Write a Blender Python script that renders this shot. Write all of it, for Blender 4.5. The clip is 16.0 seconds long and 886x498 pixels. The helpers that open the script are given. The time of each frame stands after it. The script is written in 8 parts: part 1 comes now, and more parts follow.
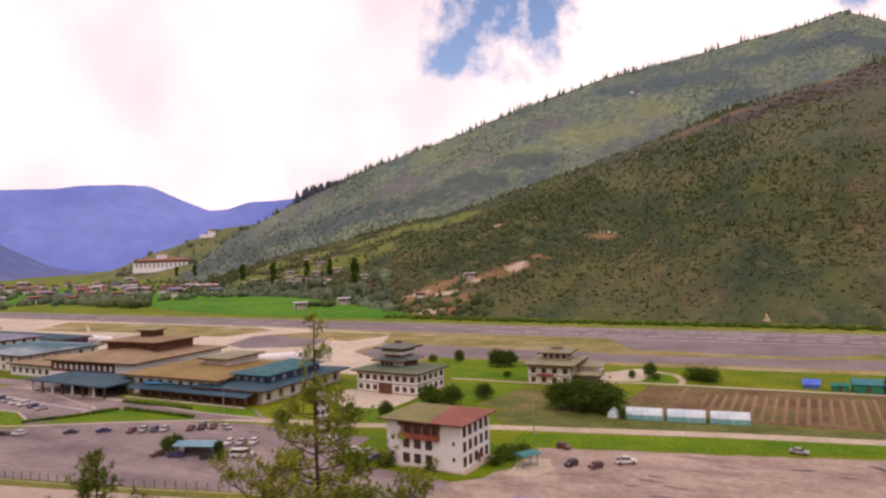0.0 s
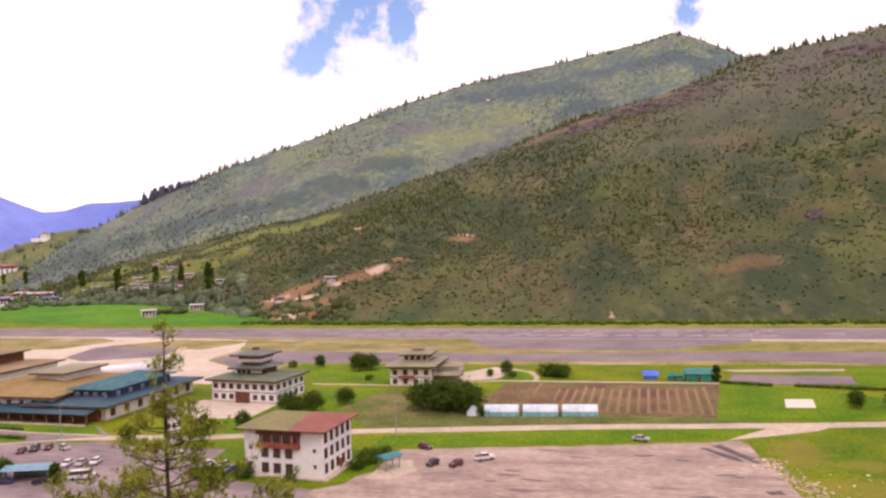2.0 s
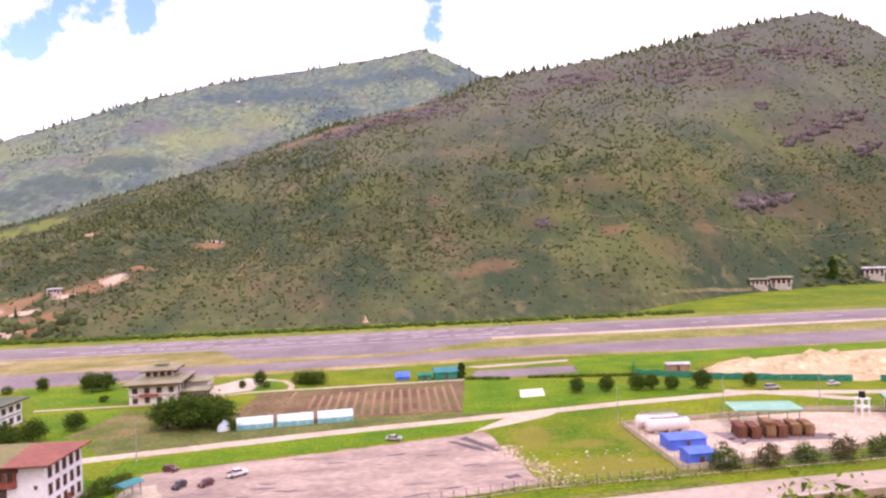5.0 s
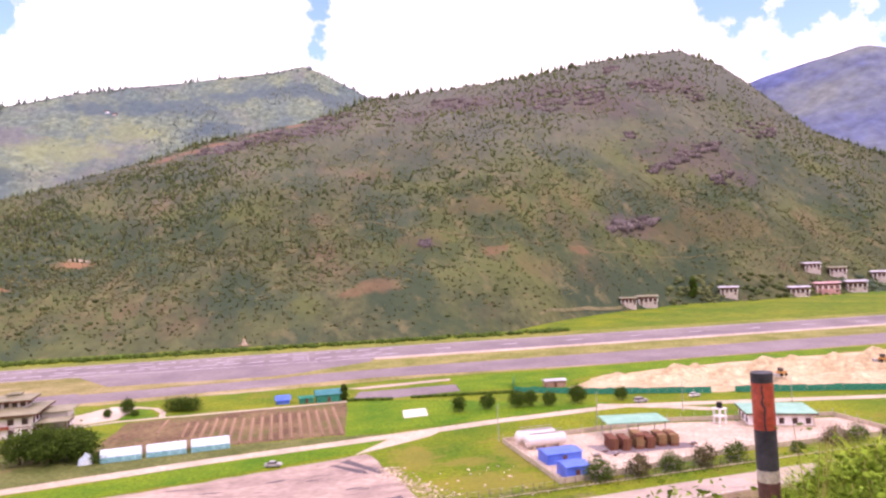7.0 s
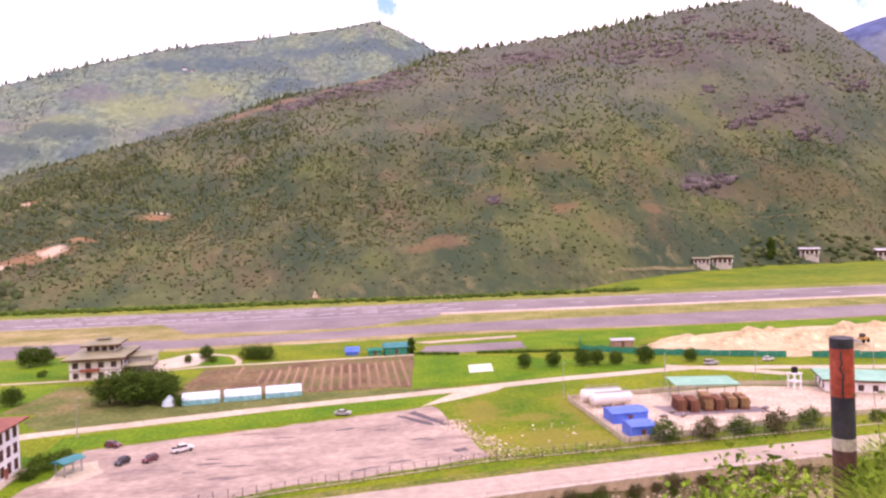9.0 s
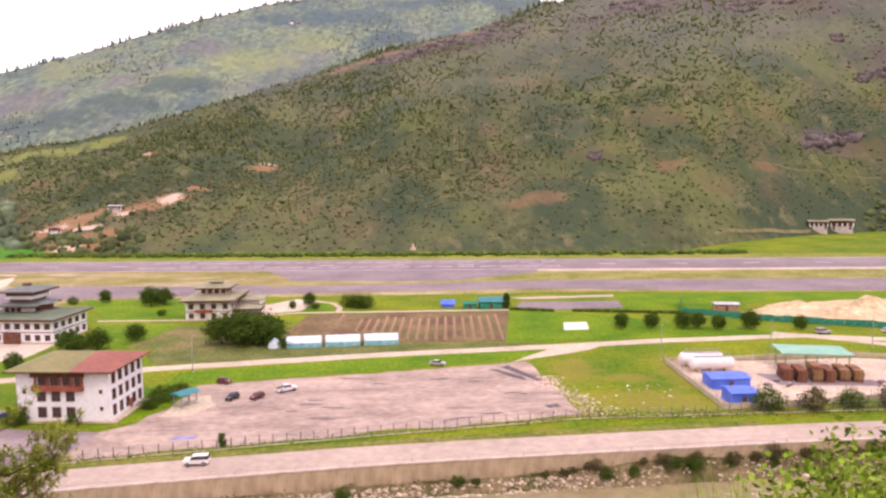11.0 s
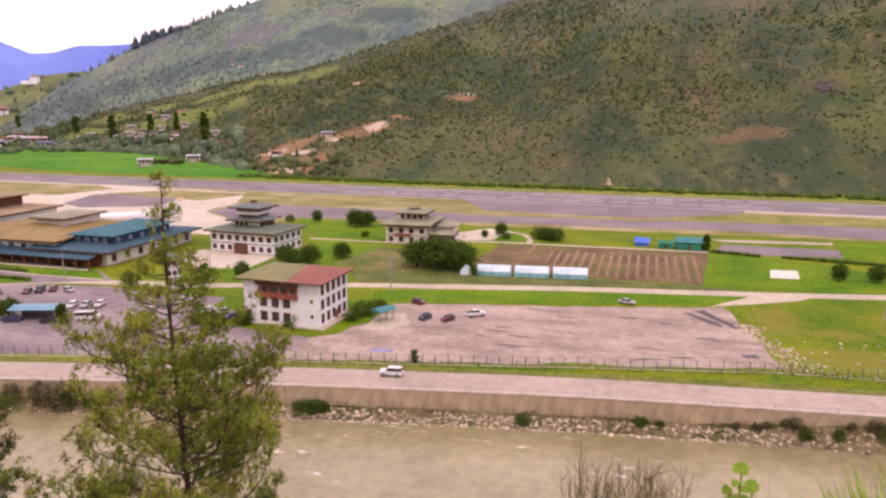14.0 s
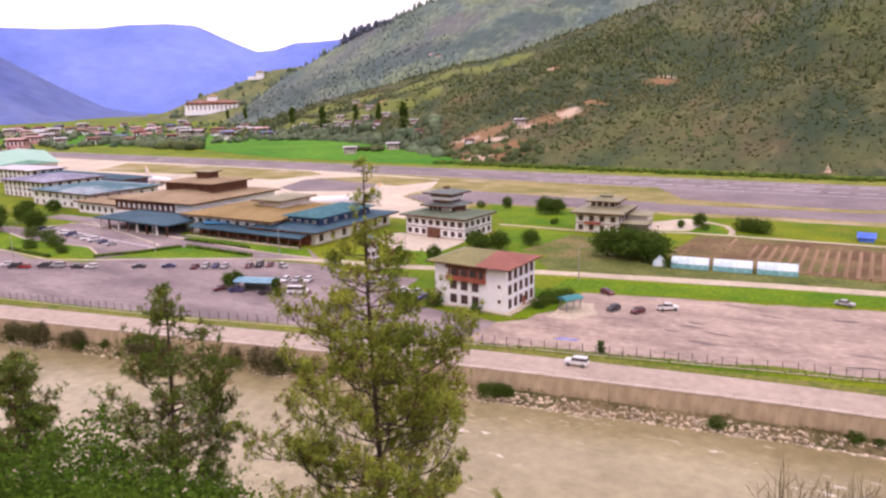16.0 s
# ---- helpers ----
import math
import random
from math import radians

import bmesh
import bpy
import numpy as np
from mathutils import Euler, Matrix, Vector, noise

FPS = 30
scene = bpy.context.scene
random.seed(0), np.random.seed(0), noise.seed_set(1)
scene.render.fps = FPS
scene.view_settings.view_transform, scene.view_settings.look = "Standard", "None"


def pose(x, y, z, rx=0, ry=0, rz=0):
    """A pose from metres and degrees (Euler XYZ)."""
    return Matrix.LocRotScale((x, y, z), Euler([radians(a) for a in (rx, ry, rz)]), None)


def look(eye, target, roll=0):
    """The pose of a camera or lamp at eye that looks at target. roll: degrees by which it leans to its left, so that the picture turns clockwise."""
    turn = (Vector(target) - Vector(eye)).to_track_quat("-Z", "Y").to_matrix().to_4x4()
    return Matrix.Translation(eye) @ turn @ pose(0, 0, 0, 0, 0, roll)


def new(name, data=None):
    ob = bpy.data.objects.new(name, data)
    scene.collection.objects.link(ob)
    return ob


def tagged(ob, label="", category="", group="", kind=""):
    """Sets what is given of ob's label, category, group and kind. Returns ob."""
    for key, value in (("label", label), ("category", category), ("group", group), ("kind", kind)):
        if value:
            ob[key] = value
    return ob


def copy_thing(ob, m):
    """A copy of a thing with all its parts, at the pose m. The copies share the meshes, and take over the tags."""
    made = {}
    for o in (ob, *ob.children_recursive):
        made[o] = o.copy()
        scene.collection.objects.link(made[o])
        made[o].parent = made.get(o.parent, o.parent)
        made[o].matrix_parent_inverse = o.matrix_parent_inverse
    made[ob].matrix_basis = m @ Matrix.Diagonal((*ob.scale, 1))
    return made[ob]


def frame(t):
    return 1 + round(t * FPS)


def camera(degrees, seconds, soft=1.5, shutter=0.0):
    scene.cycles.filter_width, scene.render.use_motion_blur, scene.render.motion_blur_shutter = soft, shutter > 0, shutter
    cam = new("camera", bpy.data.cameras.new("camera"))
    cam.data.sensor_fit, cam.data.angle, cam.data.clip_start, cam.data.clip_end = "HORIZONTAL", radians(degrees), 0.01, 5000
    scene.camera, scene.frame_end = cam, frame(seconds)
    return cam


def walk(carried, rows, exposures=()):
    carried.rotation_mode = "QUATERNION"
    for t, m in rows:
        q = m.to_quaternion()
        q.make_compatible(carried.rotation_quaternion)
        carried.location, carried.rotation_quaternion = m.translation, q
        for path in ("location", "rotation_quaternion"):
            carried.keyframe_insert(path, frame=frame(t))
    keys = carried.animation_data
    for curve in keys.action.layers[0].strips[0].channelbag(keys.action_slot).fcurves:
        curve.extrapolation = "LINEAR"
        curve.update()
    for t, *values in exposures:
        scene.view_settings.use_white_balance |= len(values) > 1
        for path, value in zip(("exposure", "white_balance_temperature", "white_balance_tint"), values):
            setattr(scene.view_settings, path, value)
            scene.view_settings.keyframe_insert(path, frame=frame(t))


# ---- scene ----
EYE = 51.0
cam = camera(64.0, 16.0, soft=2.5)
# seconds, then the turn in degrees; the camera stays where it is
TURNS = [
    (0.0, 90.0, 1.8, 28.67), (0.5, 89.99, 1.76, 25.58), (1.0, 89.84, 1.79, 22.92), (1.5, 89.8, 1.98, 20.42),
    (2.0, 89.86, 2.12, 17.46), (2.5, 89.76, 2.18, 14.2), (3.0, 89.68, 2.12, 11.31), (3.5, 89.78, 2.21, 8.41),
    (4.0, 89.75, 2.35, 5.48), (4.5, 89.6, 2.46, 1.97), (5.0, 89.59, 2.44, -2.22), (5.2, 89.62, 2.32, -3.8),
    (7.3, 90.89, 2.27, -11.77), (7.5, 90.64, 2.33, -11.57), (8.0, 89.62, 2.28, -10.29), (8.5, 88.46, 1.94, -8.16),
    (10.8, 84.49, 0.63, 0.77), (11.0, 84.01, 0.59, 1.79), (11.5, 82.83, 0.43, 4.69), (12.0, 81.51, 0.2, 7.47),
    (12.5, 80.2, -0.01, 9.72), (13.0, 79.42, -0.14, 12.14), (13.5, 78.87, -0.11, 14.75), (14.0, 78.6, -0.05, 17.46),
    (14.5, 78.48, 0.2, 20.87), (15.0, 78.27, 0.61, 24.86), (15.5, 78.03, 0.96, 28.99), (16.0, 77.72, 1.31, 32.65),
]
EXPOSURES = [(t, e, k, w) for t, e, k, w in ((0.0, -0.80, 7600, 34), (1.5, -0.47, 7550, 36), (3.0, -0.05, 7150, 38), (5.0, 0.18, 6700, 42), (7.5, 0.30, 6700, 50), (8.5, 0.26, 6750, 50),
                                             (11.0, 0.14, 7100, 37), (12.5, -0.02, 7200, 38), (14.5, -0.27, 7050, 37), (16.0, -0.12, 6800, 36))]
walk(cam, [(t, pose(0, 0, EYE, a, b, c)) for t, a, b, c in TURNS], EXPOSURES)


# ---- sky and sun ----
def node(tree, kind, **given):
    n = tree.nodes.new(kind)
    for key, value in given.items():
        n.inputs[key.replace("_", " ")].default_value = value
    return n


def polar(az, el):
    a, e = radians(az), radians(el)
    return Vector((math.sin(a) * math.cos(e), math.cos(a) * math.cos(e), math.sin(e)))


SUN_AZ, SUN_EL = 150.0, 58.0
world = bpy.data.worlds.new("sky")
scene.world = world
world.use_nodes = True
wt = world.node_tree
wt.nodes.clear()
w_out = wt.nodes.new("ShaderNodeOutputWorld")
sky = wt.nodes.new("ShaderNodeTexSky")
sky.sky_type, sky.sun_disc = "NISHITA", False
sky.sun_elevation, sky.sun_rotation = radians(SUN_EL), radians(SUN_AZ)
clear = node(wt, "ShaderNodeBackground", Strength=0.27)
deep = node(wt, "ShaderNodeHueSaturation", Saturation=1.2)
wt.links.new(sky.outputs[0], deep.inputs["Color"])
wt.links.new(deep.outputs[0], clear.inputs[0])
w_co = wt.nodes.new("ShaderNodeTexCoord")
fluff = node(wt, "ShaderNodeTexNoise", Scale=11.0, Detail=9.0, Roughness=0.62)
wt.links.new(w_co.outputs["Generated"], fluff.inputs["Vector"])
veil = node(wt, "ShaderNodeTexNoise", Scale=4.0, Detail=5.0, Roughness=0.5)
wt.links.new(w_co.outputs["Generated"], veil.inputs["Vector"])
tone = wt.nodes.new("ShaderNodeValToRGB")
tone.color_ramp.elements[0].position, tone.color_ramp.elements[0].color = 0.32, (0.72, 0.73, 0.82, 1)
tone.color_ramp.elements[1].position, tone.color_ramp.elements[1].color = 0.56, (1.0, 0.99, 0.99, 1)
wt.links.new(veil.outputs["Fac"], tone.inputs[0])
cloud = node(wt, "ShaderNodeBackground", Strength=1.95)
wt.links.new(tone.outputs[0], cloud.inputs[0])
# gaps in the cloud: direction, half-width
gap = None
for az, el, wide in ((-24.4, 18.6, 0.068), (-19.8, 18.0, 0.04), (-28.0, 15.3, 0.028), (2.3, 21.0, 0.035), (2.2, 19.3, 0.03), (2.3, 18.0, 0.028), (2.0, 16.8, 0.025), (36.0, 17.6, 0.05), (40.0, 16.6, 0.055), (45.0, 15.6, 0.06), (33.5, 18.5, 0.04),
                       (-100.0, 50.0, 0.35), (120.0, 40.0, 0.4), (20.0, 55.0, 0.3)):
    off = wt.nodes.new("ShaderNodeVectorMath")
    off.operation = "DISTANCE"
    off.inputs[1].default_value = polar(az, el)
    wt.links.new(w_co.outputs["Generated"], off.inputs[0])
    m = wt.nodes.new("ShaderNodeMath")
    m.operation = "DIVIDE"
    m.inputs[1].default_value = wide
    wt.links.new(off.outputs["Value"], m.inputs[0])
    if gap is None:
        gap = m
    else:
        least = wt.nodes.new("ShaderNodeMath")
        least.operation = "MINIMUM"
        wt.links.new(gap.outputs[0], least.inputs[0])
        wt.links.new(m.outputs[0], least.inputs[1])
        gap = least
ragged = wt.nodes.new("ShaderNodeMath")
ragged.operation = "MULTIPLY_ADD"
ragged.inputs[1].default_value, ragged.inputs[2].default_value = 5.0, -2.5
wt.links.new(fluff.outputs["Fac"], ragged.inputs[0])
edge = wt.nodes.new("ShaderNodeMath")
edge.operation = "ADD"
wt.links.new(gap.outputs[0], edge.inputs[0])
wt.links.new(ragged.outputs[0], edge.inputs[1])
cover = wt.nodes.new("ShaderNodeMapRange")
cover.inputs["From Min"].default_value, cover.inputs["From Max"].default_value = 0.45, 1.3
wt.links.new(edge.outputs[0], cover.inputs["Value"])
blend = wt.nodes.new("ShaderNodeMixShader")
wt.links.new(cover.outputs[0], blend.inputs[0])
wt.links.new(clear.outputs[0], blend.inputs[1])
wt.links.new(cloud.outputs[0], blend.inputs[2])
wt.links.new(blend.outputs[0], w_out.inputs[0])

sun = new("sun", bpy.data.lights.new("sun", "SUN"))
sun.data.energy, sun.data.angle, sun.data.color = 1.15, radians(10), (1.0, 0.95, 0.88)
sun.matrix_basis = look(polar(SUN_AZ, SUN_EL) * 100, (0, 0, 0))


# ---- materials ----
def surf(name, a, b, scale=0.3, rough=0.9, bump=0.25, fine=6.0, spread=(0.36, 0.64), metal=0.0, island=0.0, random_object=0.0, depth=0.05, fine_mix=0.35, stretch=None):
    """Two tones at two scales, with fine relief; island or random_object vary the lightness piece by piece."""
    m = bpy.data.materials.new(name)
    m.use_nodes = True
    t = m.node_tree
    s = t.nodes["Principled BSDF"]
    s.inputs["Roughness"].default_value, s.inputs["Metallic"].default_value = rough, metal
    s.inputs["Specular IOR Level"].default_value = 0.5 if rough < 0.7 else 0.15
    co = t.nodes.new("ShaderNodeTexCoord")
    n1 = node(t, "ShaderNodeTexNoise", Scale=scale, Detail=5.0, Roughness=0.6)
    n2 = node(t, "ShaderNodeTexNoise", Scale=scale * fine, Detail=4.0, Roughness=0.65)
    where = co.outputs["Object"]
    if stretch:
        mp = node(t, "ShaderNodeMapping", Scale=stretch, Rotation=(0, 0, radians(-13) if stretch[2] == 1 else 0))
        t.links.new(where, mp.inputs["Vector"])
        where = mp.outputs[0]
    for n in (n1, n2):
        t.links.new(where, n.inputs["Vector"])
    ramp = t.nodes.new("ShaderNodeValToRGB")
    for e, p, c in zip(ramp.color_ramp.elements, spread, (a, b)):
        e.position, e.color = p, (*c, 1)
    t.links.new(n1.outputs["Fac"], ramp.inputs[0])
    lift = t.nodes.new("ShaderNodeMapRange")
    lift.inputs["From Min"].default_value, lift.inputs["From Max"].default_value = 0.3, 0.7
    lift.inputs["To Min"].default_value, lift.inputs["To Max"].default_value = 1 - fine_mix, 1 + fine_mix
    t.links.new(n2.outputs["Fac"], lift.inputs["Value"])
    value = lift.outputs[0]
    for amount, kind, out in ((island, "ShaderNodeNewGeometry", "Random Per Island"), (random_object, "ShaderNodeObjectInfo", "Random")):
        if amount:
            g = t.nodes.new(kind)
            r = t.nodes.new("ShaderNodeMapRange")
            r.inputs["To Min"].default_value, r.inputs["To Max"].default_value = 1 - amount, 1 + amount
            t.links.new(g.outputs[out], r.inputs["Value"])
            k = t.nodes.new("ShaderNodeMath")
            k.operation = "MULTIPLY"
            t.links.new(value, k.inputs[0])
            t.links.new(r.outputs[0], k.inputs[1])
            value = k.outputs[0]
    mul = t.nodes.new("ShaderNodeVectorMath")
    mul.operation = "SCALE"
    t.links.new(ramp.outputs[0], mul.inputs[0])
    t.links.new(value, mul.inputs["Scale"])
    t.links.new(mul.outputs[0], s.inputs["Base Color"])
    if bump:
        bp = node(t, "ShaderNodeBump", Strength=bump, Distance=depth)
        t.links.new(n2.outputs["Fac"], bp.inputs["Height"])
        t.links.new(bp.outputs[0], s.inputs["Normal"])
    m["colour"] = mul.name
    return m


def mottle(m, colour, scale, lo, hi, amount, stretch=(1, 1, 1), seed=0.0):
    """A second growth or soil of that colour over a ground material, where a noise runs from lo to hi."""
    t = m.node_tree
    s = t.nodes["Principled BSDF"]
    co = t.nodes.new("ShaderNodeTexCoord")
    mp = node(t, "ShaderNodeMapping", Scale=stretch, Location=(seed * 37.0, seed * 91.0, 0))
    t.links.new(co.outputs["Object"], mp.inputs["Vector"])
    n = node(t, "ShaderNodeTexNoise", Scale=scale, Detail=6.0, Roughness=0.62)
    t.links.new(mp.outputs[0], n.inputs["Vector"])
    r = t.nodes.new("ShaderNodeMapRange")
    r.inputs["From Min"].default_value, r.inputs["From Max"].default_value = lo, hi
    r.inputs["To Max"].default_value = amount
    t.links.new(n.outputs["Fac"], r.inputs["Value"])
    mix = t.nodes.new("ShaderNodeMix")
    mix.data_type = "RGBA"
    link = s.inputs["Base Color"].links[0].from_socket
    t.links.new(r.outputs[0], mix.inputs[0])
    t.links.new(link, mix.inputs[6])
    mix.inputs[7].default_value = (*colour, 1)
    t.links.new(mix.outputs[2], s.inputs["Base Color"])
    return m


def patches(m, spots, a, warp=0.02, amount=0.6):
    """Bare earth, growth, painted sun or shade of the colour a on a ground material, at (place, half-width) spots with
    ragged edges.
    """
    t = m.node_tree
    s = t.nodes["Principled BSDF"]
    co = t.nodes.new("ShaderNodeTexCoord")
    n = node(t, "ShaderNodeTexNoise", Scale=warp, Detail=6.0, Roughness=0.7)
    t.links.new(co.outputs["Object"], n.inputs["Vector"])
    far = None
    for place, size in spots:
        off = t.nodes.new("ShaderNodeVectorMath")
        off.operation = "SUBTRACT"
        off.inputs[1].default_value = place
        t.links.new(co.outputs["Object"], off.inputs[0])
        sc = t.nodes.new("ShaderNodeVectorMath")
        sc.operation = "DIVIDE"
        sc.inputs[1].default_value = size
        t.links.new(off.outputs[0], sc.inputs[0])
        ln = t.nodes.new("ShaderNodeVectorMath")
        ln.operation = "LENGTH"
        t.links.new(sc.outputs[0], ln.inputs[0])
        if far is None:
            far = ln.outputs["Value"]
        else:
            k = t.nodes.new("ShaderNodeMath")
            k.operation = "MINIMUM"
            t.links.new(far, k.inputs[0])
            t.links.new(ln.outputs["Value"], k.inputs[1])
            far = k.outputs[0]
    w = t.nodes.new("ShaderNodeMath")
    w.operation = "MULTIPLY_ADD"
    w.inputs[1].default_value = 2.6
    t.links.new(n.outputs["Fac"], w.inputs[0])
    t.links.new(far, w.inputs[2])
    r = t.nodes.new("ShaderNodeMapRange")
    r.inputs["From Min"].default_value, r.inputs["From Max"].default_value = 1.85, 2.35
    r.inputs["To Min"].default_value, r.inputs["To Max"].default_value = amount, 0.0
    t.links.new(w.outputs[0], r.inputs["Value"])
    mix = t.nodes.new("ShaderNodeMix")
    mix.data_type = "RGBA"
    link = s.inputs["Base Color"].links[0].from_socket
    t.links.new(r.outputs[0], mix.inputs[0])
    t.links.new(link, mix.inputs[6])
    mix.inputs[7].default_value = (*a, 1)
    t.links.new(mix.outputs[2], s.inputs["Base Color"])


GRASS = surf("grass", (0.074, 0.150, 0.003), (0.190, 0.226, 0.007), 0.035, fine=26, fine_mix=0.45)
LAWN = surf("lawn", (0.060, 0.162, 0.002), (0.145, 0.232, 0.005), 0.06, fine=16, fine_mix=0.42)
mottle(GRASS, (0.25, 0.19, 0.03), 0.07, 0.55, 0.68, 0.55, (0.8, 1, 1), 11)
DRY = surf("dry_grass", (0.19, 0.175, 0.045), (0.36, 0.29, 0.13), 0.045, fine=14, fine_mix=0.4)
mottle(DRY, (0.50, 0.41, 0.29), 0.03, 0.54, 0.66, 0.75, (0.4, 1, 1), 8)
mottle(DRY, (0.13, 0.15, 0.03), 0.022, 0.54, 0.66, 0.6, (0.4, 1, 1), 9)
PADDY = surf("paddy", (0.03, 0.175, 0.004), (0.080, 0.25, 0.008), 0.012, fine=10)
ASPHALT = surf("asphalt", (0.19, 0.153, 0.158), (0.27, 0.223, 0.22), 0.03, fine=14, fine_mix=0.18)
LOT = surf("worn_asphalt", (0.295, 0.22, 0.182), (0.45, 0.345, 0.275), 0.10, fine=8, fine_mix=0.24, stretch=(0.6, 1.15, 1))
mottle(LOT, (0.56, 0.43, 0.34), 0.09, 0.55, 0.68, 0.6, (0.5, 1.3, 1), 1)
mottle(LOT, (0.165, 0.125, 0.125), 0.16, 0.58, 0.68, 0.6, (0.3, 1.3, 1), 2)
LOTLEFT = surf("grey_worn_asphalt", (0.205, 0.16, 0.16), (0.33, 0.265, 0.25), 0.06, fine=9, fine_mix=0.2, stretch=(0.5, 1.15, 1))
mottle(LOTLEFT, (0.145, 0.115, 0.12), 0.05, 0.54, 0.66, 0.6, (0.5, 1.3, 1), 3)
ROAD = surf("road_surface", (0.385, 0.305, 0.245), (0.495, 0.395, 0.32), 0.04, fine=12, fine_mix=0.15)
CONCRETE = surf("concrete", (0.43, 0.36, 0.26), (0.56, 0.47, 0.35), 0.1, fine=8, fine_mix=0.2)
APRON = surf("apron_concrete", (0.52, 0.44, 0.335), (0.64, 0.55, 0.43), 0.03, fine=10, fine_mix=0.15)
STONEWALL = surf("retaining_wall_render", (0.28, 0.19, 0.115), (0.50, 0.38, 0.255), 0.16, fine=5, fine_mix=0.16, stretch=(1, 1, 0.3), spread=(0.28, 0.55))
mottle(STONEWALL, (0.16, 0.115, 0.07), 0.22, 0.54, 0.68, 0.65, (1.6, 1.6, 0.25), 4)
PARAPET = surf("pale_parapet", (0.45, 0.36, 0.29), (0.58, 0.48, 0.40), 0.3, fine=6, fine_mix=0.15)
BANK = surf("river_bank_earth", (0.10, 0.095, 0.035), (0.27, 0.20, 0.11), 0.12, fine=8, bump=0.6, depth=0.3)
SLOPE = surf("hillside_scrub", (0.05, 0.085, 0.015), (0.16, 0.17, 0.04), 0.05, fine=10)
SAND = surf("sand", (0.43, 0.325, 0.18), (0.59, 0.465, 0.285), 0.08, fine=7, bump=0.4, depth=0.3)
SOIL = surf("tilled_soil", (0.135, 0.080, 0.045), (0.215, 0.150, 0.070), 0.08, fine=8)
mottle(SOIL, (0.10, 0.125, 0.025), 0.06, 0.52, 0.66, 0.7)
WHITE = surf("whitewash", (0.78, 0.76, 0.77), (0.87, 0.85, 0.85), 0.2, fine=6, fine_mix=0.08)
CREAM = surf("cream_render", (0.70, 0.64, 0.59), (0.81, 0.76, 0.71), 0.2, fine=6, fine_mix=0.1)
TIMBER = surf("brown_timber", (0.10, 0.045, 0.03), (0.20, 0.09, 0.055), 0.6, fine=8)
REDWOOD = surf("red_painted_timber", (0.26, 0.075, 0.05), (0.38, 0.12, 0.075), 0.6, fine=8)
GLASS = surf("dark_window", (0.045, 0.035, 0.035), (0.09, 0.07, 0.07), 0.8, rough=0.2, bump=0)
OLIVE = surf("olive_roof_sheet", (0.15, 0.14, 0.035), (0.22, 0.195, 0.06), 0.15, rough=0.6, fine=7, fine_mix=0.15)
RED = surf("red_roof_sheet", (0.23, 0.06, 0.038), (0.32, 0.10, 0.06), 0.15, rough=0.6, fine=7, fine_mix=0.2)
TAN = surf("tan_roof_sheet", (0.25, 0.175, 0.10), (0.35, 0.255, 0.155), 0.08, rough=0.75, fine=7, fine_mix=0.2)
OCHRE = surf("ochre_roof_sheet", (0.235, 0.155, 0.055), (0.325, 0.225, 0.095), 0.08, rough=0.75, fine=7, fine_mix=0.15)
SLATE = surf("slate_grey_roof_sheet", (0.12, 0.14, 0.13), (0.18, 0.20, 0.185), 0.12, rough=0.72, fine=7, fine_mix=0.2)
GREENROOF = surf("grey_green_roof_sheet", (0.105, 0.135, 0.09), (0.165, 0.195, 0.135), 0.12, rough=0.72, fine=7, fine_mix=0.15)
KHAKI = surf("khaki_roof_sheet", (0.19, 0.175, 0.09), (0.27, 0.245, 0.14), 0.12, rough=0.55, fine=7, fine_mix=0.15)
BLUEROOF = surf("blue_roof_sheet", (0.03, 0.075, 0.105), (0.058, 0.118, 0.15), 0.1, rough=0.72, fine=7, fine_mix=0.15)
TEALROOF = surf("teal_roof_sheet", (0.03, 0.19, 0.20), (0.07, 0.27, 0.28), 0.15, rough=0.7, fine=7, fine_mix=0.15)
MINTROOF = surf("mint_roof_sheet", (0.17, 0.41, 0.29), (0.26, 0.51, 0.38), 0.2, rough=0.5, fine=7, fine_mix=0.1)
SKYROOF = surf("bright_blue_sheet", (0.03, 0.22, 0.45), (0.06, 0.33, 0.55), 0.2, rough=0.45, fine=7, fine_mix=0.1)
COBALT = surf("cobalt_sheet", (0.05, 0.13, 0.58), (0.09, 0.20, 0.75), 0.3, rough=0.45, fine=7, fine_mix=0.1)
GREYROOF = surf("grey_roof_sheet", (0.40, 0.38, 0.40), (0.60, 0.57, 0.58), 0.15, rough=0.5, fine=7, fine_mix=0.15)
NET = surf("green_netting", (0.01, 0.17, 0.11), (0.03, 0.27, 0.18), 0.4, fine=5)
FILM = surf("greenhouse_film", (0.46, 0.60, 0.67), (0.72, 0.80, 0.83), 0.25, rough=0.3, fine=5, fine_mix=0.1, bump=0.1)
STEEL = surf("grey_steel", (0.30, 0.28, 0.28), (0.42, 0.40, 0.39), 0.5, rough=0.5, metal=0.3)
PAINT = surf("white_road_paint", (0.42, 0.37, 0.40), (0.58, 0.52, 0.55), 0.4, fine=8, fine_mix=0.2)
RUBBER = surf("tyre_rubber", (0.012, 0.012, 0.012), (0.025, 0.025, 0.025), 2, rough=0.8)
ROCK = surf("pale_boulder", (0.38, 0.29, 0.20), (0.66, 0.54, 0.40), 0.5, fine=6, island=0.35)
HILL = surf("hill_ground", (0.050, 0.065, 0.027), (0.098, 0.104, 0.043), 0.02, fine=9, bump=0.35, depth=2.0, fine_mix=0.42, spread=(0.34, 0.66), stretch=(1, 0.4, 0.9))
